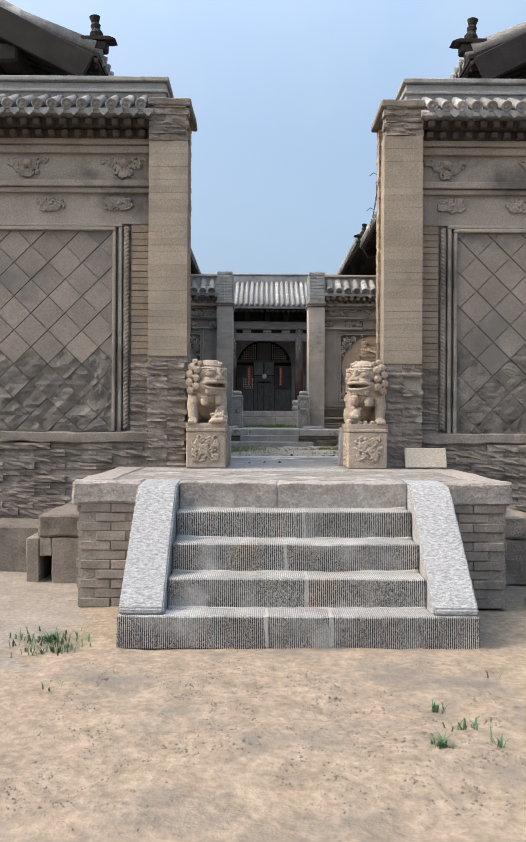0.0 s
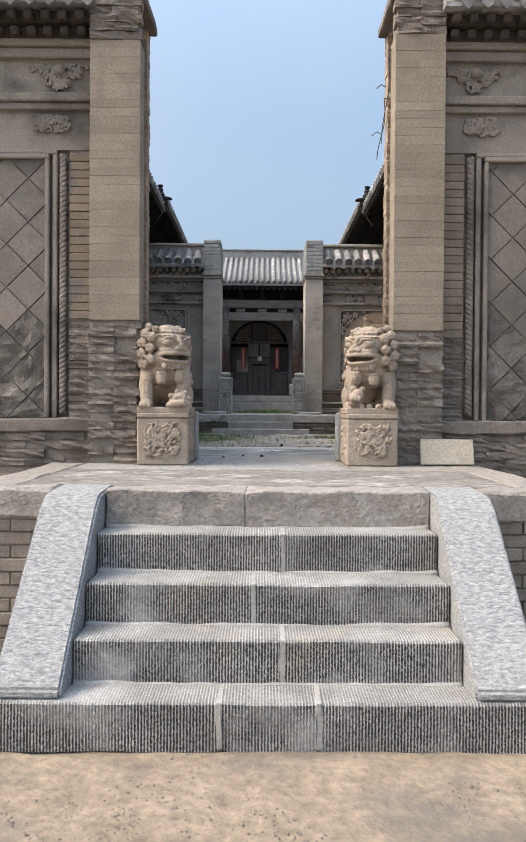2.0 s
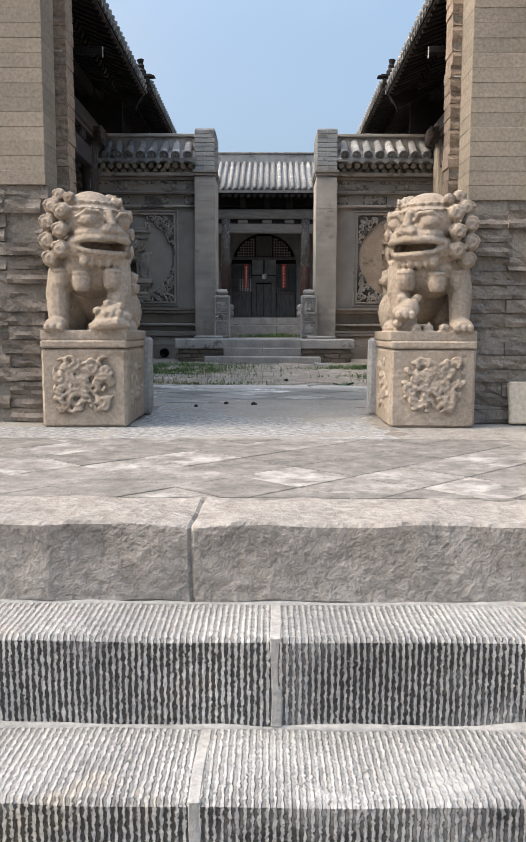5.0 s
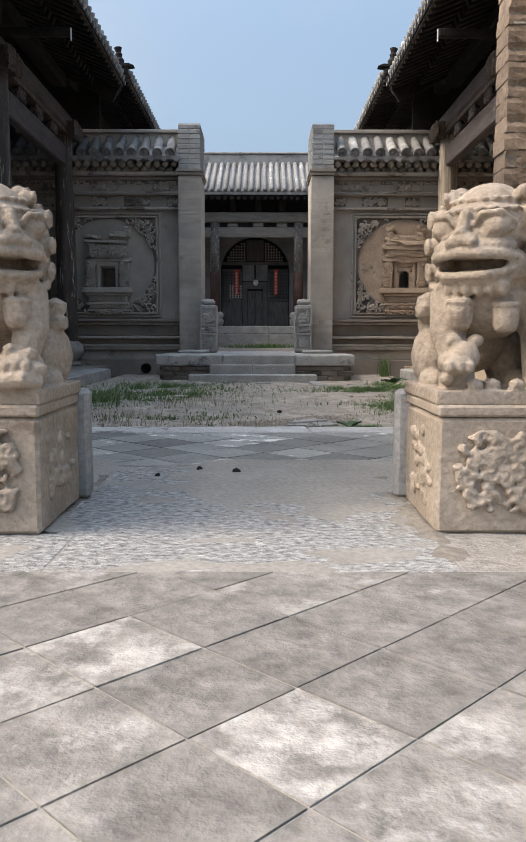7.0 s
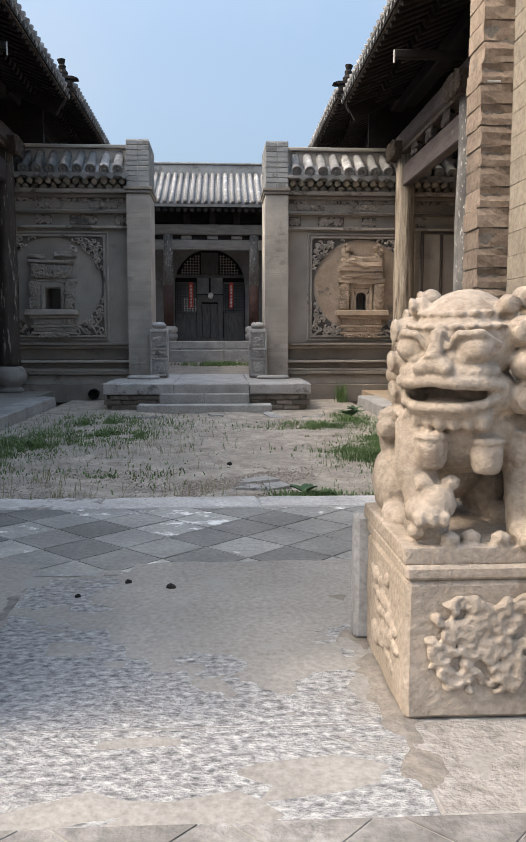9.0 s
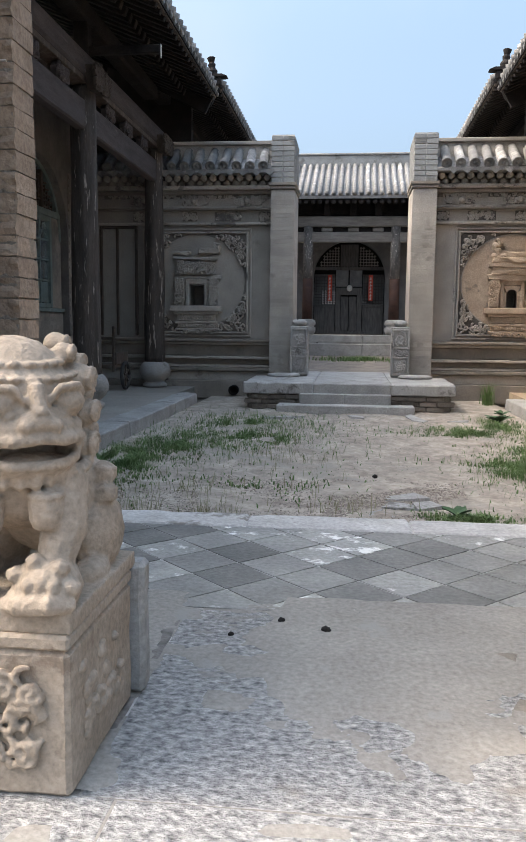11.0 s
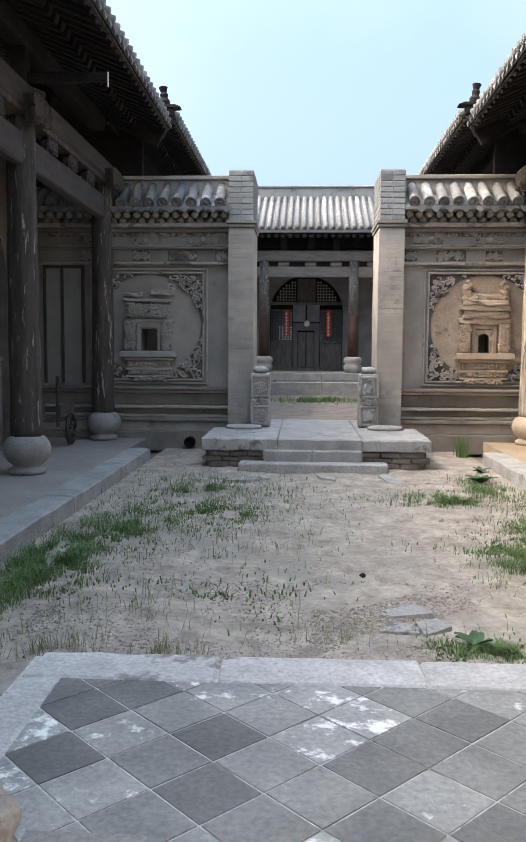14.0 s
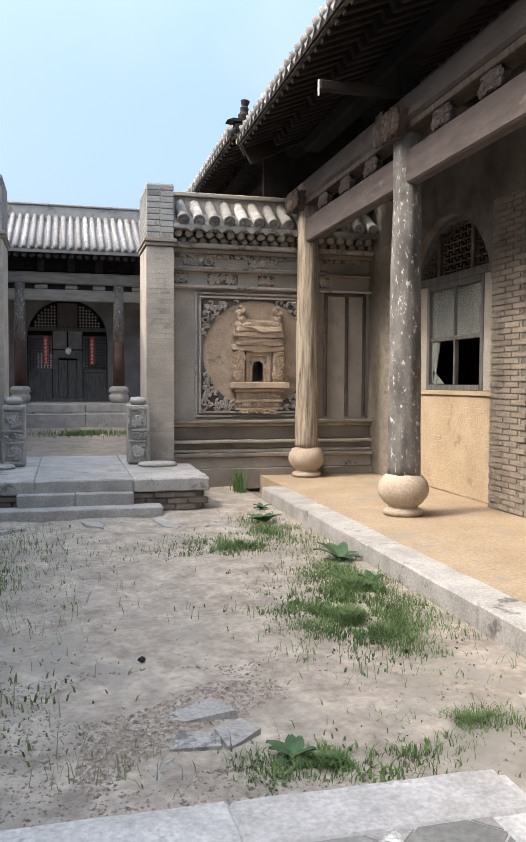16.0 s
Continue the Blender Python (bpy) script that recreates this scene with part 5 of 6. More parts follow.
            f = min(0.15 / max(abs(ca), 1e-6), 0.19 / max(abs(sa), 1e-6))
            rim.append([bm.verts.new((2.6 + f * ca, END_Y - 0.006, 2.63 + f * sa)), bm.verts.new((2.6 + 0.8 * ca, END_Y - 0.006, 2.86 + 0.76 * sa)), bm.verts.new((2.6 + 0.8 * ca, END_Y + 0.004, 2.86 + 0.76 * sa))])
        for k in range(48):
            p, q = rim[k], rim[(k + 1) % 48]
            bm.faces.new((p[0], p[1], q[1], q[0]))
            bm.faces.new((p[1], p[2], q[2], q[1]))
        part("round_field", bm, M_NICHE, w, "smooth buff plaster field")
    # shrine
    mat = M_NICHE if s > 0 else M_CARVE
    Y = END_Y

    def shrine(name, specs, label="", bevel=0.008, jit=0.006):
        b5 = bmesh.new()
        for a, b, o, z0, z1 in specs:
            box(b5, *span(2.6 + a, 2.6 + b), Y - o, Y + 0.01, z0, z1, bevel=bevel)
        bmesh.ops.subdivide_edges(b5, edges=[e for e in b5.edges if e.calc_length() > 0.09], cuts=3, use_grid_fill=True)
        for v in b5.verts:
            v.co += noise.noise_vector(v.co * 11) * jit + noise.noise_vector(v.co * 34) * jit * 0.7
        return part(name, b5, mat, w, label)

    shrine("shrine_ledge", [(-0.44, 0.44, 0.2, 2.36, 2.45), (-0.38, 0.38, 0.15, 2.31, 2.357), (-0.33, 0.33, 0.1, 2.2, 2.307), (-0.36, 0.36, 0.13, 2.155, 2.197), (-0.32, 0.32, 0.09, 2.08, 2.15), (-0.36, 0.36, 0.11, 2.04, 2.077)], "stepped shrine ledge")
    shrine("shrine_post", [(-0.36, -0.22, 0.11, 2.453, 2.9)])
    shrine("shrine_post", [(0.22, 0.36, 0.11, 2.453, 2.9)])
    shrine("shrine_frame", [(-0.19, -0.13, 0.06, 2.453, 2.9), (0.13, 0.19, 0.06, 2.453, 2.9), (-0.19, 0.19, 0.06, 2.82, 2.9)])
    if s > 0:
        shrine("shrine_lintel", [(-0.4, 0.4, 0.12, 2.903, 2.98), (-0.34, 0.34, 0.15, 2.983, 3.1), (-0.4, 0.36, 0.18, 3.103, 3.17)], "", 0.01, 0.03)
        shrine("shrine_roof", [(-0.34, 0.34, 0.2, 3.173, 3.26), (-0.28, 0.28, 0.14, 3.263, 3.36), (-0.3, -0.1, 0.17, 3.2, 3.3)], "ruined little tiled roof", 0.015, 0.038)
        for e in (-1, 1):
            bf = bmesh.new()
            for dx, dz, r in ((0, 0, 0.07), (0.03, 0.08, 0.065), (-0.03, 0.12, 0.05), (0.04, -0.08, 0.06), (0, 0.17, 0.035)):
                ball(bf, s * (2.6 + e * (0.27 + dx)), Y - 0.08, 3.36 + dz, r, 0.075, r, 2)
            for v in bf.verts:
                v.co += noise.noise_vector(v.co * 30) * 0.022
            part("shrine_finial", bf, mat, w, "curled roof-end ornament")
        arch = bmesh.new()
        for k in range(10):
            a0, a1 = math.pi * k / 10, math.pi * (k + 1) / 10
            p = [(0.085 * math.cos(a0), 0.22 + 0.085 * math.sin(a0)), (0.085 * math.cos(a1), 0.22 + 0.085 * math.sin(a1)), (0.15 * math.cos(a1), 0.36 if 0 < k < 9 else 0.3), (0.15 * math.cos(a0), 0.36 if 0 < k < 9 else 0.3)]
            prism(arch, p, -0.04, 0.02)
        prism(arch, [(-0.15, 0), (-0.085, 0), (-0.085, 0.22), (-0.15, 0.31)], -0.04, 0.02)
        prism(arch, [(0.15, 0), (0.085, 0), (0.085, 0.22), (0.15, 0.31)], -0.04, 0.02)
        ob = part("shrine_arch", arch, mat, w)
        ob.location = (s * 2.6, Y, 2.453)
    else:
        shrine("shrine_lintel", [(-0.42, 0.4, 0.07, 2.903, 2.96), (-0.2, 0.3, 0.05, 2.96, 3.05)], "", 0.01, 0.02)
        shrine("shrine_roof", [(-0.36, 0.4, 0.1, 3.22, 3.27), (-0.4, -0.05, 0.1, 3.33, 3.4), (0.1, 0.4, 0.1, 3.3, 3.36), (-0.42, -0.3, 0.1, 3.38, 3.5)], "broken remains of a little roof", 0.01, 0.03)
    bm = bmesh.new()
    for a, b, z0, z1 in ((-0.38, -0.2, 2.47, 2.92), (0.2, 0.38, 2.47, 2.92), (-0.34, 0.34, 2.98, 3.2), (-0.3, 0.3, 2.09, 2.15), (-0.3, 0.3, 2.21, 2.3), (-0.3, 0.3, 1.99, 2.04)):
        scrolls(bm, a, b, z0, z1, -0.105 if z0 > 2.3 else -0.085, 0.04, 0.012, None, 1.5, 0.04)
    for v in bm.verts:
        v.co.x = s * (2.6 + v.co.x)
        v.co.y += Y
    part("shrine_carving", bm, mat, w, "weathered carved figures and scrolls")
    # plain framed panel beyond the column
    part("side_frame", boxes((*span(3.62, 3.67), Y - 0.05, Y + 0.01, 1.94, 3.74), (*span(3.96, 4.0), Y - 0.05, Y + 0.01, 1.94, 3.74), (*span(4.24, 4.28), Y - 0.05, Y + 0.01, 1.94, 3.74), (*span(3.62, 4.28), Y - 0.05, Y + 0.01, 3.742, 3.785), bevel=0.008), M_BEAM if s > 0 else M_WOOD, w)
    # coping
    cop = thing("court_coping_" + side, (0, 0, 0), "grey tiled eave and brick ridge on the court wall", "coping", kind="structure")
    part("ridge_block", boxes((*span(GATE_OUT, 4.36), Y + 0.05, 20.6, 4.95, 5.1), (*span(GATE_OUT, 4.36), Y, 20.65, 5.1, 5.16), bevel=0.01), M_SCREEN, cop)
    bm = bmesh.new()
    va = [(Y - 0.36, 4.58), (Y - 0.36, 4.62), (Y + 0.1, 4.93), (Y + 0.1, 4.58)]
    a = [bm.verts.new((s * GATE_OUT, y, z)) for y, z in va]
    b = [bm.verts.new((s * 4.36, y, z)) for y, z in va]
    bm.faces.new(a), bm.faces.new(b[::-1])
    for i in range(4):
        bm.faces.new((a[i], b[i], b[(i + 1) % 4], a[(i + 1) % 4]))
    part("eave_bed", bm, M_TILE, cop)
    bm = bmesh.new()
    lathe(bm, [(0.075, -0.56), (0.075, 0.0), (0.085, 0.0), (0.085, 0.025), (0.06, 0.025), (0.055, 0.015), (0.025, 0.015), (0.02, 0.03)], 12, pose(0, 0, 0, 90 + 34, 0, 0))
    et2 = mesh_of(bm, "eave_tile", M_TILE, True)
    bm = bmesh.new()
    prism(bm, [(-0.08, 0.015), (0.08, 0.015), (0.07, -0.03), (0.0, -0.09), (-0.07, -0.03)], -0.01, 0.01)
    dt3 = mesh_of(bm, "drip_tile", M_TILE)
    kn = bmesh.new()
    lathe(kn, [(0.05, -0.12), (0.055, -0.01), (0.045, 0.0)], 10, pose(0, 0, 0, 90, 0, 0))
    dn2 = mesh_of(kn, "dentil", M_CARVE, True)
    for k in range(14):
        x = s * (GATE_OUT + 0.13 + 0.215 * k)
        place(part("eave_tile", et2, M_TILE, cop), x, Y - 0.37, 4.695 + rng.uniform(-0.006, 0.006), rng.uniform(-2, 2))
        place(part("drip_tile", dt3, M_TILE, cop), x + 0.107, Y - 0.375, 4.615, 0, rng.uniform(-8, 8))
    for k in range(20):
        x = s * (GATE_OUT + 0.08 + 0.15 * k)
        place(part("dentil", dn2, M_CARVE, cop), x, Y - 0.22, 4.535)
        place(part("dentil", dn2, M_CARVE, cop), x + 0.07, Y - 0.12, 4.455)
    # gate pier
    gp = thing("court_gate_pier_" + side, (0, 0, 0), "square grey brick gate pier with corbelled brick top", "pier", kind="structure")
    part("shaft", boxes((*span(GATE_W, GATE_OUT), GP_Y, 20.8, GATE - 0.02, 4.32), bevel=0.012), M_SCREEN, gp)
    gc = [brick_mesh("course", GATE_OUT - GATE_W + 0.004, 0.05, 0.0675, M_SCREEN, k + 70, 0.001, 0.002) for k in range(4)]
    for c in range(43):
        place(part("course", rng.choice(gc), M_COURSE, gp), s * (GATE_W + GATE_OUT) / 2, GP_Y + 0.02 + rng.uniform(-0.0015, 0.0015), GATE + 0.04 + 0.0685 * c)
    part("corbel", boxes((*span(GATE_W - 0.02, GATE_OUT + 0.02), GP_Y - 0.03, 20.82, 4.322, 4.37), (*span(GATE_W - 0.035, GATE_OUT + 0.035), GP_Y - 0.05, 20.84, 4.374, 4.42), bevel=0.006), M_WALL, gp)
    part("top_core", boxes((*span(GATE_W + 0.012, GATE_OUT - 0.012), GP_Y + 0.012, 20.78, 4.42, 5.17)), M_KERB, gp)
    tb = [brick_mesh("brick", 0.183, 0.1, 0.07, M_COPE, k + 80, 0.003, 0.006) for k in range(3)]
    tl = [brick_mesh("brick", 0.1, 0.292, 0.07, M_COPE, k + 85, 0.003, 0.006) for k in range(3)]
    for c in range(9):
        z = 4.462 + c * 0.082
        for k in range(2):
            place(part("brick", rng.choice(tb), M_COPE, gp), s * (GATE_W + 0.095 + 0.19 * k + (0.004 if c % 2 else 0)), GP_Y + 0.05, z)
        for k in range(3):
            place(part("brick", rng.choice(tl), M_COPE, gp), s * (GATE_W + 0.05), GP_Y + 0.25 + 0.305 * k, z)
    # carved door stone with lion knob
    ds = thing("carved_door_stone", (s * 0.81, 19.72, GATE), "grey carved stone block beside the gate pier", "door stone", "gate stones")
    part("block", boxes((-0.145, 0.145, -0.12, 0.2, 0.0, 0.8), bevel=0.014), M_GATE, ds)
    for z0, z1 in ((0.03, 0.33), (0.45, 0.77)):
        part("panel_frame", boxes((-0.145, -0.112, -0.15, -0.121, z0, z1), (0.112, 0.145, -0.15, -0.121, z0, z1), (-0.11, 0.11, -0.15, -0.121, z0, z0 + 0.033), (-0.11, 0.11, -0.15, -0.121, z1 - 0.033, z1), bevel=0.006), M_GATE, ds)
        bm = bmesh.new()
        scrolls(bm, -0.09, 0.09, z0 + 0.05, z1 - 0.05, -0.12, 0.06, 0.018, None, 1.5, 0.032)
        ball(bm, 0, -0.125, (z0 + z1) / 2, 0.05, 0.03, 0.06)
        part("carved_panel", bm, M_GATE, ds, "worn animal relief")
    bm = bmesh.new()
    scrolls(bm, -0.14, 0.14, 0.345, 0.435, -0.12, 0.05, 0.014, None, 2.0, 0.035)
    part("carved_band", bm, M_GATE, ds, "carved leaf band")
    bm = bmesh.new()
    box(bm, -0.11, 0.11, -0.09, 0.15, 0.8, 0.9, bevel=0.035)
    bmesh.ops.subdivide_edges(bm, edges=[e for e in bm.edges if e.calc_length() > 0.05], cuts=3, use_grid_fill=True)
    for v in bm.verts:
        v.co += noise.noise_vector(v.co * 24) * 0.022
    part("crest", bm, M_GATE, ds, "worn crouching crest", smooth=True)

gs = thing("court_gate_steps", (0, 0, 0), "low stone platform with two steps before the inner gate", "steps", kind="structure")
part("fill", boxes((-1.42, 1.42, 18.1, 21.0, 0.85, GATE - 0.06)), M_MORTAR, gs)
for a, b in ((-1.5, -0.5), (-0.495, 0.6), (0.605, 1.5)):
    part("edge_slab", rough_block(a, b, 18.0, 18.5, GATE - 0.16, GATE, 0.014, 5, 0.016, a), M_GATE, gs)
    part("floor_slab", rough_block(a, b, 18.505, 19.6, GATE - 0.1, GATE - 0.003, 0.006, 5, 0.01, a + 1), M_GATE, gs)
    part("floor_slab", rough_block(max(a, -0.93), min(b, 0.93), 19.605, 21.0, GATE - 0.1, GATE - 0.004, 0.006, 5, 0.01, a + 2), M_GATE, gs)
part("step_block", rough_block(-0.98, 0.91, 17.65, 17.95, 0.9, 1.05, 0.006, 6, 0.012, 1), M_GATE, gs)
part("step_block", rough_block(-0.68, -0.05, 17.88, 18.1, 0.95, 1.19, 0.006, 4, 0.012, 2), M_GATE, gs)
part("step_block", rough_block(-0.046, 0.6, 17.88, 18.1, 0.95, 1.19, 0.006, 4, 0.012, 3), M_GATE, gs)
gbm = [brick_mesh("brick", 0.24, 0.1, 0.066, M_OLD, k + 90, 0.01, 0.01) for k in range(4)]
for c in range(4):
    for k in range(12):
        x = -1.36 + 0.248 * k + (0.1 if c % 2 else 0)
        if x < 1.4:
            place(part("brick", rng.choice(gbm), M_OLD, gs), x, 18.1 + rng.uniform(-0.02, 0.01), 0.91 + c * 0.072)
    for k in range(7):
        for s in (-1, 1):
            place(part("brick", rng.choice(gbm), M_OLD, gs), s * 1.4, 18.25 + 0.248 * k, 0.91 + c * 0.072, 90)
for s in (-1, 1):
    bm = bmesh.new()
    lathe(bm, [(0.26, 0.0), (0.27, 0.02), (0.24, 0.045), (0.2, 0.05)], 22)
    for v in bm.verts:
        v.co.y *= 0.75
    part("disc", bm, M_GATE, gs, "flat round stone pad", smooth=True).location = (s * 1.04, 19.4, GATE)
bm = bmesh.new()
lathe(bm, [(0.085, -0.02), (0.085, 0.12), (0.065, 0.12), (0.06, 0.02)], 14, pose(0, 0, 0, 90, 0, 0))
dp = part("drain_pipe", bm, M_DARK, smooth=True)
dp.location = (-1.92, 19.98, 1.05)
tagged(dp, "dark round drain outlet low in the court wall", "drain")

# ---------------------------------------------------------------- far hall
hall = thing("main_hall", (0, 0, 0), "far timber hall with grey tiled roof and arched doorway", "building", kind="structure")
HZ = 1.88
part("plinth", boxes((-6, 6, 29.0, 34, 0.9, HZ - 0.2)), M_GATE, hall)
for k, (a, b) in enumerate(((-6, -2.2), (-2.19, 0.3), (0.31, 2.6), (2.61, 6))):
    part("step_block", rough_block(a, b, 28.98, 29.5, HZ - 0.2, HZ, 0.008, 5, 0.012, k), M_GATE, hall)
    part("step_block", rough_block(a, b, 28.75, 29.0, 1.3, HZ - 0.24, 0.008, 5, 0.012, k + 7), M_GATE, hall)
part("porch_floor", boxes((-6, 6, 29.5, 31.3, HZ - 0.2, HZ - 0.01)), M_GATE, hall)
bm = bmesh.new()
centres = [-3.35, -0.1, 3.15]
wall_with_arches(bm, centres, 1.08, 3.62, HZ, 5.9, -6, 6, 31.3, 31.7)
part("front_wall", bm, M_HALL, hall)
# Dark ceiling and board are added for the shade in the porch gap.
part("porch_ceiling", boxes((-6, 6, 29.95, 31.3, 5.3, 5.36)), M_SOOTSHADE, hall)
part("eave_board", boxes((-6, 6, 30.06, 30.1, 5.224, 5.9)), M_SOOTSHADE, hall)
for cx in centres:
    d = thing("arched_door", (cx, 31.45, HZ), "dark timber arched doorway with panelled leaves and lattice fanlight", "door", "hall doors")

    def dpart(name, specs, mat, label="", bevel=0.008):
        return part(name, boxes(*[(a, b, y0, y1, z0, z1) for a, b, y0, y1, z0, z1 in specs], bevel=bevel), mat, d, label)

    # Near-black sheet paints the unlit depth of the doorway.
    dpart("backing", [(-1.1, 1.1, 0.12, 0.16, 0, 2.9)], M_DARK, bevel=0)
    dpart("leaf", [(-0.24, -0.01, -0.02, 0.04, 0.1, 1.15)], M_DOOR)
    dpart("leaf", [(0.01, 0.24, -0.02, 0.04, 0.1, 1.15)], M_DOOR)
    dpart("threshold", [(-0.5, 0.5, -0.1, 0.05, 0.0, 0.09)], M_DOOR)
    dpart("jamb", [(-0.4, -0.25, -0.07, 0.06, 0.0, 1.42), (0.25, 0.4, -0.07, 0.06, 0.0, 1.42), (-0.4, 0.4, -0.08, 0.06, 1.2, 1.42)], M_DOOR)
    for a, b in ((-1.06, -0.42), (0.42, 1.06)):
        dpart("side_panel", [(a, b, 0.0, 0.06, 0.0, 0.82)], M_DOOR)
        dpart("rail", [(a, b, -0.03, 0.06, 0.82, 0.9), (a, b, -0.03, 0.06, 1.75, 1.82)], M_DOOR)
        b7 = bmesh.new()
        for i in range(7):
            for j in range(10):
                x, z = a + 0.06 + i * 0.085, 0.95 + j * 0.085
                box(b7, x - 0.009, x + 0.009, 0.0, 0.03, z - 0.05, z + 0.05)
                box(b7, x - 0.05, x + 0.05, 0.0, 0.03, z - 0.009, z + 0.009)
        part("lattice", b7, M_DOOR, d)
        dpart("window_paper", [(a, b, 0.05, 0.06, 0.9, 1.75)], M_HALL, bevel=0)
    dpart("upper_panel", [(-0.4, -0.02, 0.0, 0.05, 1.45, 1.95), (0.02, 0.4, 0.0, 0.05, 1.45, 1.95)], M_HALL, "faded grey boards")
    dpart("transom", [(-1.05, 1.05, -0.05, 0.06, 1.95, 2.05)], M_DOOR)
    b8 = bmesh.new()
    for i in range(-11, 12):
        for j in range(0, 9):
            x, z = i * 0.085, 2.1 + j * 0.085
            if x * x + (z - 1.74) ** 2 < 1.0 and abs(x) > 0.3:
                box(b8, x - 0.04, x + 0.04, 0.0, 0.03, z - 0.012, z + 0.012)
                box(b8, x - 0.012, x + 0.012, 0.0, 0.03, z - 0.04, z + 0.04)
    part("fan_lattice", b8, M_BASEG, d, "pale lattice fanlight")
    dpart("fan_board", [(-0.27, 0.27, 0.0, 0.05, 2.06, 2.72)], M_DOOR)
for x in (-0.68, 0.56):
    cs = thing("paper_couplet", (x - 0.0, 31.38, HZ + 0.92), "faded red paper strip with white writing pasted beside the door", "couplet", "door couplets")
    part("sheet", boxes((-0.065, 0.065, 0.0, 0.006, 0.1, 0.88)), M_RED, cs)
    b9 = bmesh.new()
    for k in range(7):
        z = 0.16 + 0.1 * k
        box(b9, -0.035, 0.035, -0.006, -0.001, z, z + 0.014)
        box(b9, -0.012, 0.012, -0.006, -0.001, z - 0.03, z + 0.05)
        box(b9, -0.035, -0.02, -0.006, -0.001, z - 0.03, z)
    part("writing", b9, M_PAPER, cs, "white brush marks")
    if x < 0:
        b9 = bmesh.new()
        for i in range(6):
            for j in range(6):
                box(b9, -0.22 + i * 0.085, -0.2 + i * 0.085, 0.008, 0.02, 0.0 + j * 0.07, 0.06 + j * 0.07)
                box(b9, -0.23 + i * 0.085, -0.17 + i * 0.085, 0.008, 0.02, 0.0 + j * 0.07, 0.018 + j * 0.07)
        part("lattice_paper", b9, M_PAPER, cs, "white paper behind lattice")
bm = bmesh.new()
ball(bm, 0, 0, 0, 0.09, 0.04, 0.1)
kb = part("door_ornament", bm, M_PAPER, smooth=True)
kb.location = (-0.08, 31.36, HZ + 1.4)
tagged(kb, "small white paper flower hung over the hall door", "ornament")
for x in (-4.3, -1.28, 1.2, 4.2):
    c = thing("hall_column", (x, 29.9, HZ), "weathered hall column, red paint worn low on the shaft", "column", "hall columns")
    bm = bmesh.new()
    lathe(bm, [(0.2, 0), (0.25, 0.1), (0.25, 0.2), (0.2, 0.24), (0.26, 0.3), (0.24, 0.4), (0.17, 0.44)], 16)
    part("base", bm, M_GATE, c, "carved drum base", smooth=True)
    bm = bmesh.new()
    lathe(bm, [(0.15, 0.44), (0.148, 1.0), (0.145, 1.6)], 14)
    part("painted_foot", bm, material("worn_red_paint", (0.045, 0.028, 0.024), (0.085, 0.045, 0.036), 6, 0.7, 0.3, 50) if x == -4.3 else bpy.data.materials["worn_red_paint"], c, "worn dark red paint", smooth=True)
    bm = bmesh.new()
    lathe(bm, [(0.145, 1.6), (0.14, 2.5), (0.135, 3.3)], 14)
    part("shaft", bm, M_COLP, c, smooth=True)
part("lower_beam", boxes((-6, 6, 29.82, 29.98, 4.5, 4.79), bevel=0.02), M_HBEAM, hall)
part("upper_beam", boxes((-6, 6, 29.76, 30.04, 4.93, 5.22), bevel=0.03), M_HBEAM, hall)
# Dark strip paints the shade inside the beam slots.
part("slot_board", boxes((-6, 6, 29.905, 29.93, 4.792, 4.928)), M_SOOTSHADE, hall)
for x in (-3.8, -2.9, -2.0, -0.75, 0.0, 0.7, 1.7, 2.7, 3.7):
    part("spacer", boxes((x - 0.16, x + 0.16, 29.84, 29.96, 4.792, 4.928), bevel=0.03), M_HBEAM, hall)
    part("bracket", boxes((x - 0.1, x + 0.1, 29.75, 30.05, 5.222, 5.6), bevel=0.03), M_SOOTSHADE, hall)
hr = thing("roof_hall", (0, 0, 0), "pale grey tiled roof of the far hall with a brick ridge", "roof", kind="structure")
EY, EZ, RY, RZ = 29.2, 5.72, 31.6, 6.95
bm = bmesh.new()
q = [bm.verts.new(p) for p in ((-6, EY, EZ), (6, EY, EZ), (6, RY, RZ), (-6, RY, RZ), (-6, EY, EZ - 0.1), (6, EY, EZ - 0.1), (6, RY, RZ - 0.1), (-6, RY, RZ - 0.1))]
for f in ((0, 1, 2, 3), (4, 5, 6, 7), (0, 1, 5, 4), (2, 3, 7, 6), (0, 3, 7, 4), (1, 2, 6, 5)):
    bm.faces.new([q[i] for i in f])
part("deck", bm, M_TILE, hr)
bm = bmesh.new()
tube(bm, [(0, EY - 0.03, EZ + 0.03), (0, (EY + RY) / 2, (EZ + RZ) / 2 + 0.0), (0, RY, RZ + 0.05)], [0.065] * 3, 8)
rm = mesh_of(bm, "tile_row", M_TILE, True)
bm = bmesh.new()
ball(bm, 0, 0, 0, 0.075, 0.03, 0.075, 1)
re = mesh_of(bm, "row_end", M_SOOTSHADE)
for k in range(38):
    x = -3.6 + 0.19 * k
    place(part("tile_row", rm, M_TILE, hr), x, 0, 0)
    place(part("rafter_end", re, M_SOOTSHADE, hr), x, EY + 0.06, EZ - 0.17)
part("ridge", boxes((-6, 6, RY - 0.1, RY + 0.15, RZ - 0.1, RZ + 0.3), bevel=0.02), M_COPE, hr)
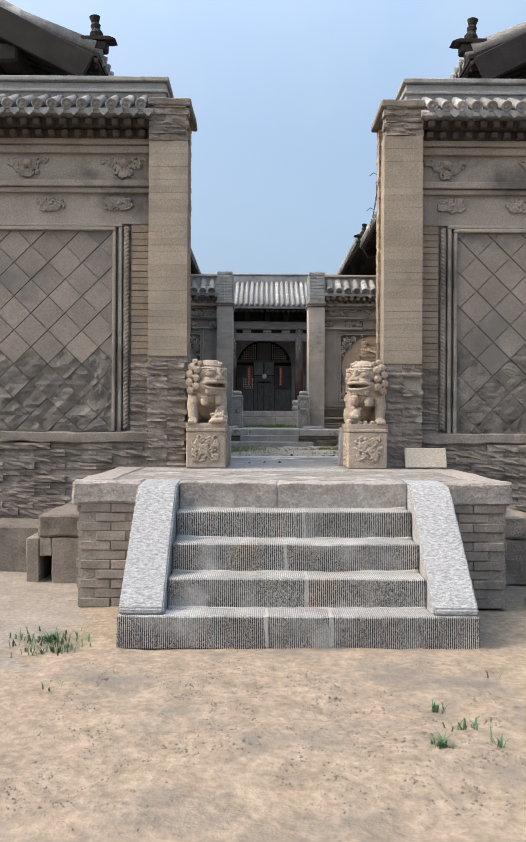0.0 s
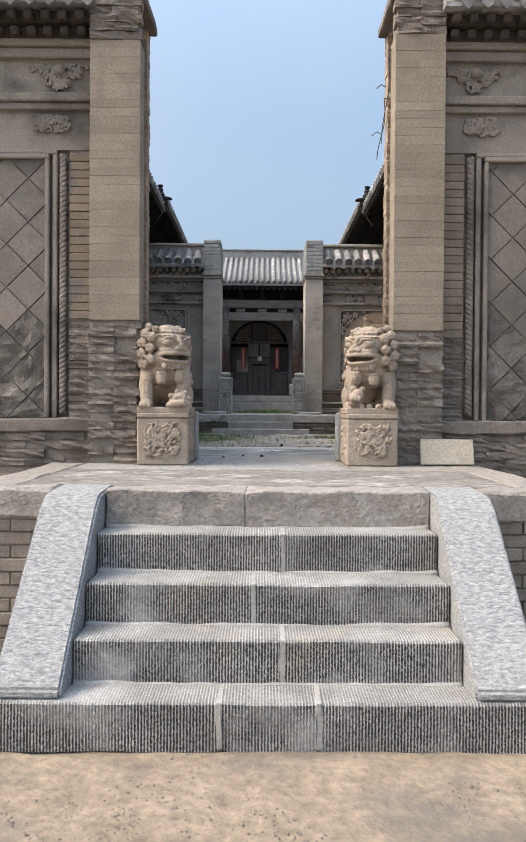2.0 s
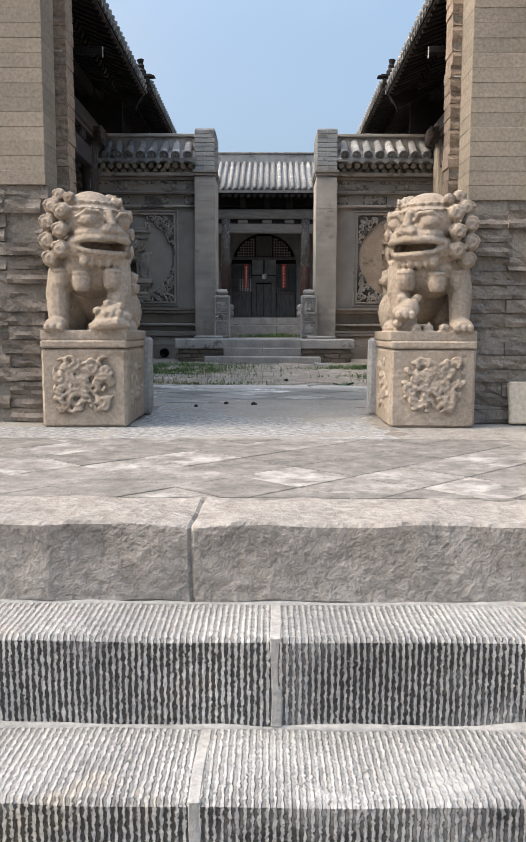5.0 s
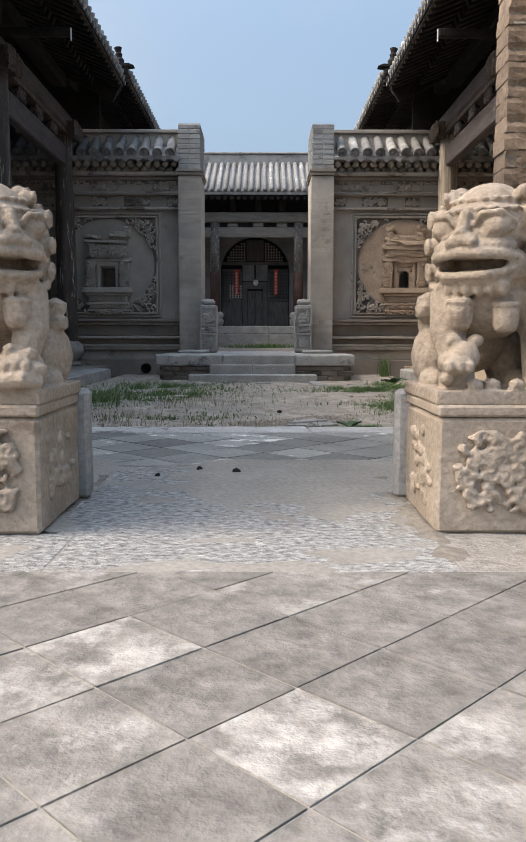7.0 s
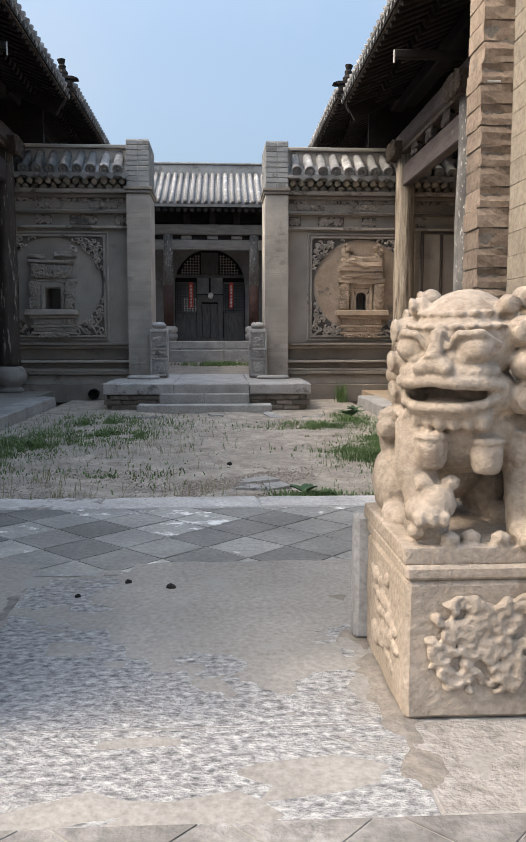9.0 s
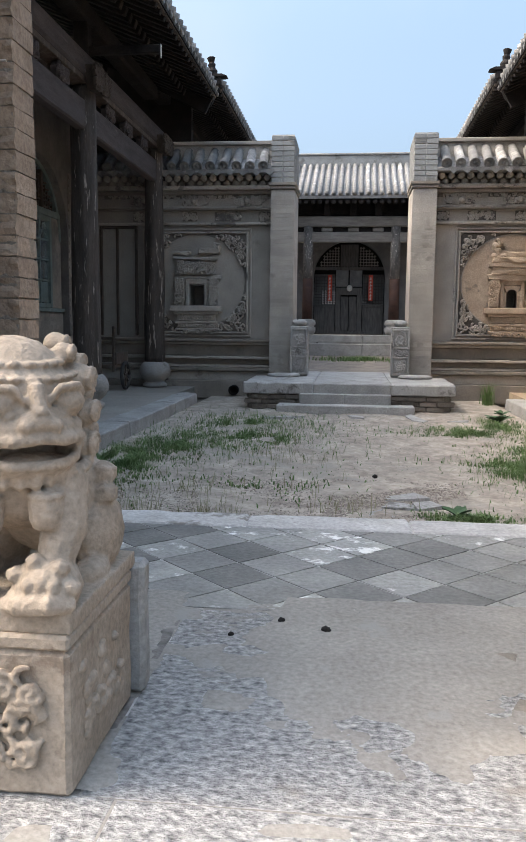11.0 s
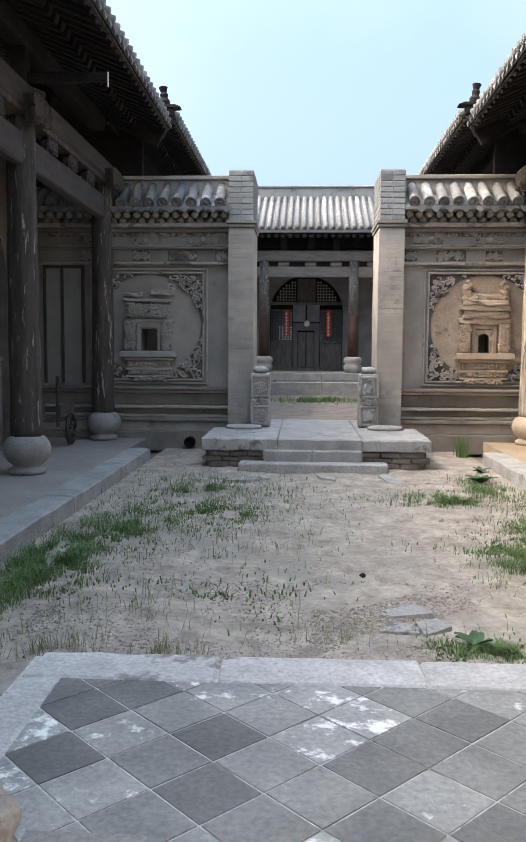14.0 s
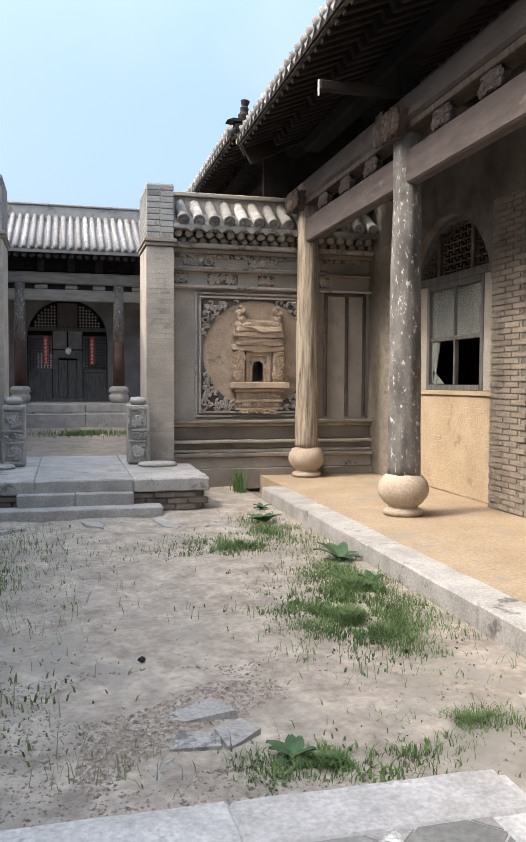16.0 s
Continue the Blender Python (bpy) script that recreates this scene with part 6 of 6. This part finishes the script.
part("ridge_cap", boxes((-6, 6, RY - 0.14, RY + 0.19, RZ + 0.3, RZ + 0.36), bevel=0.015), M_COPE, hr)
tagged(part("wall_far", boxes((-6.2, 6.2, 34, 34.3, 0.9, 6.6)), M_WALL), "plain brick wall closing the far hall", "wall", kind="structure")


# ---------------------------------------------------------------- stone lions
def lion_mesh(name, cub):
    """Seated guardian lion, front to -y, head turned towards +x."""
    bm = bmesh.new()
    box(bm, -0.2, 0.2, -0.26, 0.3, 0.0, 0.045)
    ball(bm, 0, 0.15, 0.25, 0.14, 0.165, 0.17, 3)
    ball(bm, 0, -0.05, 0.33, 0.155, 0.14, 0.13, 3)
    for sx in (-1, 1):
        ball(bm, sx * 0.13, 0.17, 0.14, 0.07, 0.12, 0.12)
        ball(bm, sx * 0.15, 0.05, 0.06, 0.045, 0.09, 0.04)
        lift = 0.06 if sx > 0 else 0
        tube(bm, [(sx * 0.12, -0.1, 0.34), (sx * 0.145, -0.14, 0.22), (sx * 0.135, -0.17, 0.1 + lift), (sx * 0.135, -0.19, 0.05 + lift)], [0.075, 0.058, 0.048, 0.05], 10)
        ball(bm, sx * 0.135, -0.21, 0.07 + lift, 0.055, 0.075, 0.04)
        for t in (-0.03, 0.0, 0.03):
            ball(bm, sx * 0.135 + t, -0.265, 0.06 + lift, 0.02, 0.025, 0.026, 1)
    # ball or cub under the raised paw
    if cub:
        ball(bm, 0.12, -0.16, 0.09, 0.06, 0.07, 0.09)
        ball(bm, 0.11, -0.22, 0.15, 0.05, 0.05, 0.05)
        for p in ((0.07, -0.2, 0.2), (0.14, -0.2, 0.2), (0.16, -0.22, 0.08), (0.08, -0.24, 0.06), (0.02, -0.22, 0.06), (-0.05, -0.24, 0.06)):
            ball(bm, *p, 0.03, 0.03, 0.025, 1)
    else:
        ball(bm, 0.125, -0.2, 0.1, 0.085, 0.085, 0.08)
        for k in range(7):
            a = k * 0.9
            ball(bm, 0.125 + 0.07 * math.cos(a), -0.235, 0.11 + 0.06 * math.sin(a), 0.028, 0.03, 0.024, 1)
        tube(bm, [(0.03, -0.24, 0.06), (0.08, -0.27, 0.07), (0.16, -0.285, 0.08), (0.2, -0.24, 0.07)], [0.02, 0.026, 0.026, 0.02], 8)
    # chest, collar cord and hanging bells
    ball(bm, 0.01, -0.06, 0.315, 0.165, 0.14, 0.11, 3)
    ring = [(0.02 + 0.155 * math.cos(a), -0.07 + 0.15 * math.sin(a), 0.395 + 0.03 * math.cos(a - 2.4)) for a in [i * math.pi / 12 for i in range(25)]]
    tube(bm, ring, [0.018] * 25, 6)
    for a, zz in ((-2.5, 0.285), (-1.75, 0.27), (-0.9, 0.28)):
        lathe(bm, [(0.0, -0.045), (0.03, -0.042), (0.04, -0.02), (0.042, 0.02), (0.038, 0.034), (0.046, 0.038), (0.044, 0.05), (0.0, 0.055)], 12, pose(0.015 + 0.168 * math.cos(a), -0.07 + 0.15 * math.sin(a), zz))
    # mane down the back
    for k in range(26):
        a, z = rng.uniform(0.25, 2.9), rng.uniform(0.22, 0.56)
        r = 0.145 if z > 0.38 else 0.165
        ball(bm, r * math.cos(a), 0.02 + 0.9 * r * math.sin(a) + (0.08 if z < 0.36 else 0), z, 0.045, 0.045, 0.04, 1)
    h = bmesh.new()
    ball(h, 0, 0.0, 0.07, 0.142, 0.14, 0.115, 3)
    ball(h, 0, -0.085, 0.01, 0.132, 0.095, 0.042, 3)
    ball(h, 0, -0.165, 0.032, 0.05, 0.03, 0.026, 2)
    tube(h, [(0, -0.14, 0.115), (0, -0.158, 0.075), (0, -0.175, 0.045)], [0.02, 0.02, 0.024], 8)
    ball(h, 0, 0.02, 0.1, 0.125, 0.12, 0.115, 3)
    for sx in (-1, 1):
        ball(h, sx * 0.035, -0.178, 0.024, 0.02, 0.018, 0.016, 2)
        ball(h, sx * 0.08, -0.112, 0.068, 0.048, 0.043, 0.036, 3)
        tube(h, [(sx * 0.026, -0.148, 0.07), (sx * 0.055, -0.152, 0.108), (sx * 0.105, -0.132, 0.11), (sx * 0.138, -0.085, 0.076)], [0.008, 0.011, 0.011, 0.008], 8)
        tube(h, [(sx * 0.03, -0.148, 0.06), (sx * 0.065, -0.148, 0.04), (sx * 0.105, -0.122, 0.042), (sx * 0.13, -0.085, 0.062)], [0.006, 0.007, 0.007, 0.006], 8)
        tube(h, [(0, -0.178, -0.006), (sx * 0.06, -0.17, -0.012), (sx * 0.11, -0.125, -0.016), (sx * 0.14, -0.06, -0.03)], [0.016, 0.018, 0.018, 0.014], 8)
        tube(h, [(0, -0.16, -0.077), (sx * 0.06, -0.152, -0.076), (sx * 0.105, -0.118, -0.07), (sx * 0.138, -0.06, -0.045)], [0.014, 0.015, 0.014, 0.012], 8)
        ball(h, sx * 0.118, -0.04, -0.05, 0.03, 0.06, 0.05, 2)
        # coiled curls at the side of the head
        for x, y, z, r in ((0.158, -0.005, 0.105, 0.042), (0.17, -0.01, 0.02, 0.04), (0.165, -0.01, -0.065, 0.043), (0.165, 0.075, 0.13, 0.042), (0.185, 0.075, 0.055, 0.043), (0.185, 0.075, -0.03, 0.045), (0.17, 0.07, -0.11, 0.045), (0.12, 0.0, 0.17, 0.03), (0.13, 0.075, 0.185, 0.034)):
            ball(h, sx * x, y, z, r, r, r, 2)
            coil = []
            for k in range(15):
                a, q = k * 0.75, r * (0.86 - 0.052 * k)
                coil.append((sx * (x + 0.55 * r + 0.7 * q * math.cos(a)), y - 0.62 * r + 0.7 * q * math.cos(a) - 0.012 * k / 15, z + q * math.sin(a)))
            tube(h, coil, [0.17 * r] * 15, 5)
    for row, (rad, zz) in enumerate(((0.13, 0.128), (0.1, 0.16))):
        for k in range(11 - 2 * row):
            a = math.pi * (k + 0.5) / (11 - 2 * row)
            ball(h, rad * math.cos(a), -0.01 - rad * math.sin(a) * 0.88, zz - 0.004, 0.02, 0.016, 0.01, 1)
    ball(h, 0, -0.075, -0.092, 0.122, 0.085, 0.024, 3)
    ball(h, 0, -0.1, -0.07, 0.06, 0.05, 0.012, 2)
    for k in range(7):
        ball(h, -0.1 + 0.034 * k, -0.1 - 0.03 * (1 - abs(k - 3) / 3), -0.117, 0.021, 0.03, 0.03, 1)
    ball(h, 0, 0.03, -0.05, 0.13, 0.085, 0.09)
    ball(h, 0, 0.02, -0.14, 0.14, 0.12, 0.09)
    bmesh.ops.transform(h, matrix=pose(0.02, -0.12, 0.488, 4, 0, 41) @ Matrix.Diagonal((1.0, 1.03, 1.0, 1)), verts=h.verts[:])
    tmp = bpy.data.meshes.new("tmp")
    h.to_mesh(tmp)
    h.free()
    bm.from_mesh(tmp)
    bpy.data.meshes.remove(tmp)
    return mesh_of(bm, name, M_LION, True)


clouds = bpy.data.textures.new("stone_grain", "CLOUDS")
clouds.noise_scale, clouds.noise_depth = 0.02, 2
for s in (-1, 1):
    px, py = (0.838, 8.865) if s > 0 else (-0.805, 8.84)
    ped = thing("lion_pedestal", (px, py, FLOOR), "buff sandstone pedestal with carved relief panels", "pedestal", "lion pedestals")
    bm = bmesh.new()
    box(bm, -0.2, 0.2, -0.26, 0.27, 0.0, 0.37, bevel=0.012)
    bmesh.ops.subdivide_edges(bm, edges=[e for e in bm.edges if e.calc_length() > 0.1], cuts=4, use_grid_fill=True)
    for v in bm.verts:
        v.co += noise.noise_vector(v.co * 8 + Vector((s, 0, 0))) * 0.006
    part("block", bm, M_LION, ped)
    bm = bmesh.new()
    box(bm, -0.203, 0.203, -0.264, 0.274, 0.372, 0.41, bevel=0.008)
    part("top_slab", bm, M_LION, ped)
    bm = bmesh.new()
    r5 = random.Random(20 + s)
    for k in range(90):
        x, z = r5.uniform(-0.14, 0.14), r5.uniform(0.08, 0.32)
        if abs(x) / 0.15 + abs(z - 0.2) / 0.16 < 1.3:
            ball(bm, x, -0.261, z, r5.uniform(0.006, 0.016), r5.uniform(0.01, 0.024), r5.uniform(0.008, 0.022), 2, (r5.uniform(0, 90),) * 3)
    scrolls(bm, -0.14, 0.14, 0.07, 0.33, -0.262, 0.045, 0.009, None, 1.6)
    rl = part("relief", bm, M_LION, ped, "weathered carved figures", smooth=True)
    bm = bmesh.new()
    for k in range(30):
        y, z = r5.uniform(-0.16, 0.16), r5.uniform(0.08, 0.31)
        ball(bm, -s * 0.2, y, z, r5.uniform(0.008, 0.02), r5.uniform(0.015, 0.04), r5.uniform(0.012, 0.03), 2)
    part("side_relief", bm, M_LION, ped, smooth=True)
    for o in ped.children:
        if o.name.startswith(("relief", "side_relief")):
            rmz = o.modifiers.new("weld", "REMESH")
            rmz.mode, rmz.voxel_size, rmz.use_smooth_shade = "VOXEL", 0.005, True
    part("back_slab", rough_block(-0.19 if s < 0 else -0.235, 0.235 if s < 0 else 0.19, 0.29, 0.37, 0.0, 0.42, 0.005, 3, 0.015, s), M_GATE, ped, "grey stone slab behind")
    lion = new("stone_lion", lion_mesh("stone_lion", s > 0))
    tagged(lion, "weathered buff sandstone guardian lion with a cub under its paw" if s > 0 else "weathered buff sandstone guardian lion with a ball under its paw", "statue", "gateway lions")
    lion.matrix_basis = pose(px, py + 0.01, FLOOR + 0.41) @ Matrix.Diagonal((-s * 1.02, 1.0, 1.0, 1))
    rmz = lion.modifiers.new("weld", "REMESH")
    rmz.mode, rmz.voxel_size, rmz.use_smooth_shade = "VOXEL", 0.0055, True
    sm = lion.modifiers.new("wear", "SMOOTH")
    sm.iterations, sm.factor = 2, 0.4
    dp2 = lion.modifiers.new("grain", "DISPLACE")
    dp2.texture, dp2.strength, dp2.mid_level = clouds, 0.004, 0.5

# ---------------------------------------------------------------- loose things
pq = part("leaning_board", rough_block(-0.215, 0.215, -0.02, 0.02, 0.0, 0.21, 0.002, 2, 0.008, 3), M_PLAQUE)
place(pq, 1.46, 8.74, FLOOR + 0.004, 0, -14)
tagged(pq, "blank cream stone board leaning against the wall foot", "board")
for x, y, r in ((-0.026, 9.72, 0.03), (-0.203, 9.8, 0.022), (-0.378, 9.64, 0.018), (0.25, 13.1, 0.035), (1.7, 12.9, 0.025)):
    bm = bmesh.new()
    ball(bm, 0, 0, r * 0.6, r, r * 0.8, r * 0.75)
    for v in bm.verts:
        v.co += noise.noise_vector(v.co * 60) * r * 0.35
    bmesh.ops.scale(bm, vec=(0.62, 0.62, 0.62), verts=bm.verts[:])
    lp = part("dung_lump", bm, M_LUMP)
    lp.location = (x, y, FLOOR - 0.004 if y < 11 else COURT)
    tagged(lp, "small black lump lying on the floor", "lump", "black lumps")

for x, y, z, ln in ((1.0, 9.0, 4.42, 0.75), (0.995, 9.2, 4.1, 0.5)):
    bm = bmesh.new()
    pts = [(0.02 * math.sin(5 * f) - 0.03 * f, 0.05 * f, -ln * f) for f in [i / 14 for i in range(15)]]
    tube(bm, pts, [0.004] * 15, 5)
    tube(bm, [(-0.02, 0.0, -0.3), (-0.06, 0.0, -0.28), (-0.1, 0.01, -0.31)], [0.004] * 3, 5)
    tube(bm, [(0.05, 0.0, 0.0), (0.0, 0.0, 0.004)], [0.004] * 2, 5)
    wire = part("loose_wire", bm, M_IRON, smooth=True)
    wire.location = (x, y, z)
    tagged(wire, "thin dark loose wire hanging down the brick jamb", "wire", "loose wires")

cart = thing("handcart", (-3.78, 18.9, VER), "old dark wooden handcart parked on the veranda", "cart")
part("bed", boxes((-0.22, 0.22, -0.3, 0.35, 0.36, 0.41), (-0.24, -0.2, -0.3, 0.35, 0.41, 0.6), (0.2, 0.24, -0.3, 0.35, 0.41, 0.6), bevel=0.01), M_WOOD, cart)
part("handle", boxes((-0.22, -0.18, -0.32, -0.28, 0.3, 1.0), (0.18, 0.22, -0.32, -0.28, 0.3, 1.0), (-0.22, 0.22, -0.33, -0.27, 0.8, 0.84), bevel=0.008), M_WOOD, cart)
for sx in (-1, 1):
    bm = bmesh.new()
    circ = [(0, 0.2 * math.cos(a), 0.2 + 0.2 * math.sin(a)) for a in [i * math.pi / 12 for i in range(25)]]
    tube(bm, circ, [0.028] * 25, 6)
    wh = part("wheel", bm, M_IRON, cart, "iron-shod wheel", smooth=True)
    for k in range(6):
        b1 = boxes((-0.012, 0.012, -0.012, 0.012, 0.0, 0.19))
        sp = part("spoke", b1, M_WOOD, wh)
        sp.matrix_basis = pose(0, 0, 0.2, 60 * k, 0, 0)
    wh.location = (sx * 0.28, 0.05, 0.03)

# flat rubble in the court
r6 = random.Random(11)
for x, y, a, b in ((0.46, 12.36, 0.3, 0.26), (0.58, 12.12, 0.24, 0.16), (0.36, 12.07, 0.26, 0.2), (0.26, 11.82, 0.26, 0.16), (0.9, 17.2, 0.5, 0.25), (-0.8, 17.1, 0.6, 0.3), (0.1, 17.3, 0.7, 0.25), (1.4, 17.0, 0.4, 0.25)):
    bm = bmesh.new()
    pts = [(a * (0.35 + 0.35 * r6.random()) * math.cos(t), b * (0.35 + 0.4 * r6.random()) * math.sin(t)) for t in sorted(r6.uniform(0, 6.28) for i in range(7))]
    lo = [bm.verts.new((px, py, -0.03)) for px, py in pts]
    hi = [bm.verts.new((px * 0.94, py * 0.94, 0.012)) for px, py in pts]
    bm.faces.new(hi)
    for i in range(7):
        bm.faces.new((lo[i], lo[(i + 1) % 7], hi[(i + 1) % 7], hi[i]))
    st = part("broken_slab", bm, M_GATE)
    place(st, x, y, COURT + 0.004, r6.uniform(0, 180), r6.uniform(-5, 5), r6.uniform(-4, 4))
    tagged(st, "flat broken stone half sunk in the courtyard earth", "stone", "broken slabs")


def blades(name, spots, mat, label, height, width, bend=0.5, seed=1):
    """Grass of single tapering blades; spots are (x, y, rx, ry, count, z)."""
    rr = random.Random(seed)
    vs, fs = [], []
    for x, y, rx, ry, count, z in spots:
        for _ in range(count):
            a, d = rr.uniform(0, 6.283), min(1.7, abs(rr.gauss(0, 0.62)))
            px, py = x + rx * d * math.cos(a), y + ry * d * math.sin(a)
            if noise.noise(Vector((px * 4.3, py * 4.3, seed))) + 0.6 * noise.noise(Vector((px * 13, py * 13, seed))) < 0.5 * (rr.random() - 0.5):
                continue
            h, w, t = height * rr.uniform(0.4, 1.3), width * rr.uniform(0.6, 1.3), rr.uniform(0, 6.283)
            lx, ly = math.cos(t) * h * bend * rr.uniform(0.2, 1.4), math.sin(t) * h * bend * rr.uniform(0.2, 1.4)
            sx, sy = -math.sin(t) * w, math.cos(t) * w
            i = len(vs)
            vs += [(px - sx, py - sy, z - 0.02), (px + sx, py + sy, z - 0.02), (px + lx * 0.35 + sx * 0.8, py + ly * 0.35 + sy * 0.8, z + h * 0.6),
                   (px + lx * 0.35 - sx * 0.8, py + ly * 0.35 - sy * 0.8, z + h * 0.6), (px + lx, py + ly, z + h)]
            fs += [(i, i + 1, i + 2, i + 3), (i + 3, i + 2, i + 4)]
    me = bpy.data.meshes.new(name)
    me.from_pydata(vs, [], fs)
    me.materials.append(mat)
    ob = new(name, me)
    return tagged(ob, label, "grass", kind="stuff")


Z = COURT
blades("grass_patch", [(1.65, 13.5, 0.5, 0.7, 12000, Z), (1.95, 14.3, 0.35, 0.8, 8000, Z), (1.4, 15.9, 0.7, 0.45, 3600, Z), (1.9, 16.6, 0.35, 0.9, 3000, Z)], M_GRASS, "fresh green grass beside the veranda kerb", 0.06, 0.0023, 1.4, 3)
blades("grass_patch", [(-1.98, 13.2, 0.33, 1.3, 15000, Z), (-1.6, 14.5, 0.6, 1.2, 6000, Z), (-1.2, 16.4, 1.0, 1.1, 4500, Z), (-0.7, 15.0, 0.9, 1.6, 1500, Z)], M_GRASS, "patchy green grass along the shaded kerb", 0.065, 0.0023, 1.4, 4)
blades("grass_patch", [(0.9, 11.78, 0.45, 0.18, 2600, Z), (1.6, 12.0, 0.4, 0.2, 1400, Z)], M_GRASS, "low green weeds behind the white kerb", 0.04, 0.0023, 1.6, 5)
blades("dry_weeds", [(-1.2, 12.3, 1.0, 0.9, 500, Z), (-0.6, 14.0, 0.8, 1.5, 450, Z), (-1.5, 11.7, 0.7, 0.2, 200, Z), (-0.9, 11.65, 0.4, 0.12, 150, Z), (0.1, 11.9, 0.5, 0.3, 150, Z)], M_DRY, "thin grey-green weeds scattered on the earth", 0.1, 0.0022, 0.9, 6)
blades("grass_patch", [(0.3, 26.0, 1.2, 0.8, 2500, 1.31)], M_GRASS, "green grass in the inner courtyard", 0.1, 0.006, 0.6, 8)
blades("grass_patch", [(-1.65, 5.9, 0.25, 0.2, 260, 0.0), (2.15, 6.6, 0.25, 0.5, 700, 0.0), (0.64, 4.66, 0.05, 0.05, 50, 0.0), (0.73, 4.39, 0.08, 0.06, 90, 0.0), (0.57, 4.17, 0.06, 0.05, 60, 0.0), (0.83, 4.17, 0.08, 0.06, 130, 0.0), (1.09, 5.22, 0.05, 0.04, 40, 0.0), (-1.61, 5.68, 0.2, 0.12, 200, 0.0), (-1.35, 4.9, 0.08, 0.06, 80, 0.0)], M_LEAF, "small weeds in the sandy ground", 0.042, 0.005, 1.6, 9)
blades("grass_patch", [(2.15, 19.4, 0.1, 0.2, 400, Z)], M_GRASS, "green tuft at the wall foot", 0.3, 0.004, 0.4, 10)

blades("ground_cover", [(1.6, 13.6, 0.6, 0.9, 2600, Z), (1.9, 14.6, 0.4, 1.0, 2000, Z), (1.3, 15.9, 0.9, 0.6, 1500, Z), (-1.8, 13.4, 0.5, 1.5, 2600, Z), (-1.1, 15.2, 1.1, 2.0, 3000, Z), (0.9, 11.75, 0.6, 0.25, 1200, Z), (-0.6, 12.6, 1.0, 0.8, 500, Z)], M_GRASS, "tiny creeping green leaves over the earth", 0.02, 0.006, 2.6, 14)

for k, (x, y, z, size) in enumerate(((2.12, 15.2, Z, 0.22), (1.9, 17.0, Z, 0.2), (2.1, 14.4, Z, 0.14), (0.74, 11.85, Z, 0.12), (2.1, 17.9, Z, 0.12))):
    wd = thing("broadleaf_weed", (x, y, z), "broad-leaved green weed growing beside the kerb", "weed", "broadleaf weeds")
    for i in range(8):
        bm = bmesh.new()
        ln = size * rng.uniform(0.7, 1.2)
        prevv = None
        for q2 in range(5):
            f = q2 / 4
            wdt = 0.28 * ln * math.sin(math.pi * min(0.95, f * 0.85 + 0.12))
            zz = ln * (0.5 * f - 0.35 * f * f)
            row = [bm.verts.new((ln * f, -wdt, zz + 0.01)), bm.verts.new((ln * f, 0, zz)), bm.verts.new((ln * f, wdt, zz + 0.01))]
            if prevv:
                bm.faces.new((prevv[0], prevv[1], row[1], row[0]))
                bm.faces.new((prevv[1], prevv[2], row[2], row[1]))
            prevv = row
        lf = part("leaf", bm, M_LEAF, wd, smooth=True)
        lf.rotation_euler = (0, radians(rng.uniform(-25, 5)), i * 0.8 + rng.uniform(-0.2, 0.2))


def pebbles(name, label, spots, mat, seed):
    rr = random.Random(seed)
    vs, fs = [], []
    for x0, x1, y0, y1, count, z, size in spots:
        for _ in range(count):
            x, y, r = rr.uniform(x0, x1), rr.uniform(y0, y1), size * rr.uniform(0.3, 1.0) ** 2
            if noise.noise(Vector((x * 1.7, y * 1.7, seed))) < -0.1:
                continue
            zg, i = z, len(vs)
            if z == COURT:
                zg = z + 0.026 * noise.fractal(Vector((x * 1.6, y * 1.6, z)), 0.7, 2.0, 7)
            if z == 0:
                zg = 0.03 * noise.fractal(Vector((x, y, 0)) * 1.8, 1.0, 2.0, 7) - 0.006
            vs += [(x + r * rr.uniform(0.6, 1.2) * math.cos(t), y + r * rr.uniform(0.6, 1.2) * math.sin(t), zg - 0.004) for t in (0, 1.57, 3.14, 4.71)]
            vs.append((x + r * rr.uniform(-0.4, 0.4), y, zg + r * rr.uniform(0.2, 0.45)))
            fs += [(i, i + 1, i + 4), (i + 1, i + 2, i + 4), (i + 2, i + 3, i + 4), (i + 3, i, i + 4)]
    me = bpy.data.meshes.new(name)
    me.from_pydata(vs, [], fs)
    me.materials.append(mat)
    return tagged(new(name, me), label, "gravel", kind="stuff")


pebbles("gravel", "loose crumbs and pebbles on the sandy ground", [(-2.5, 2.5, 1.0, 5.8, 3500, 0.0, 0.012), (-1.3, 1.0, 3.6, 5.5, 6000, 0.0, 0.011)], M_OLD, 3)
pebbles("gravel", "crumbled brick and stones on the courtyard earth", [(-1.7, 0.9, 11.55, 13.0, 12000, COURT, 0.02), (-0.1, 0.9, 11.8, 12.7, 3500, COURT, 0.03), (-2.2, 2.2, 11.6, 18, 12000, COURT, 0.015)], M_RUBBLE, 4)
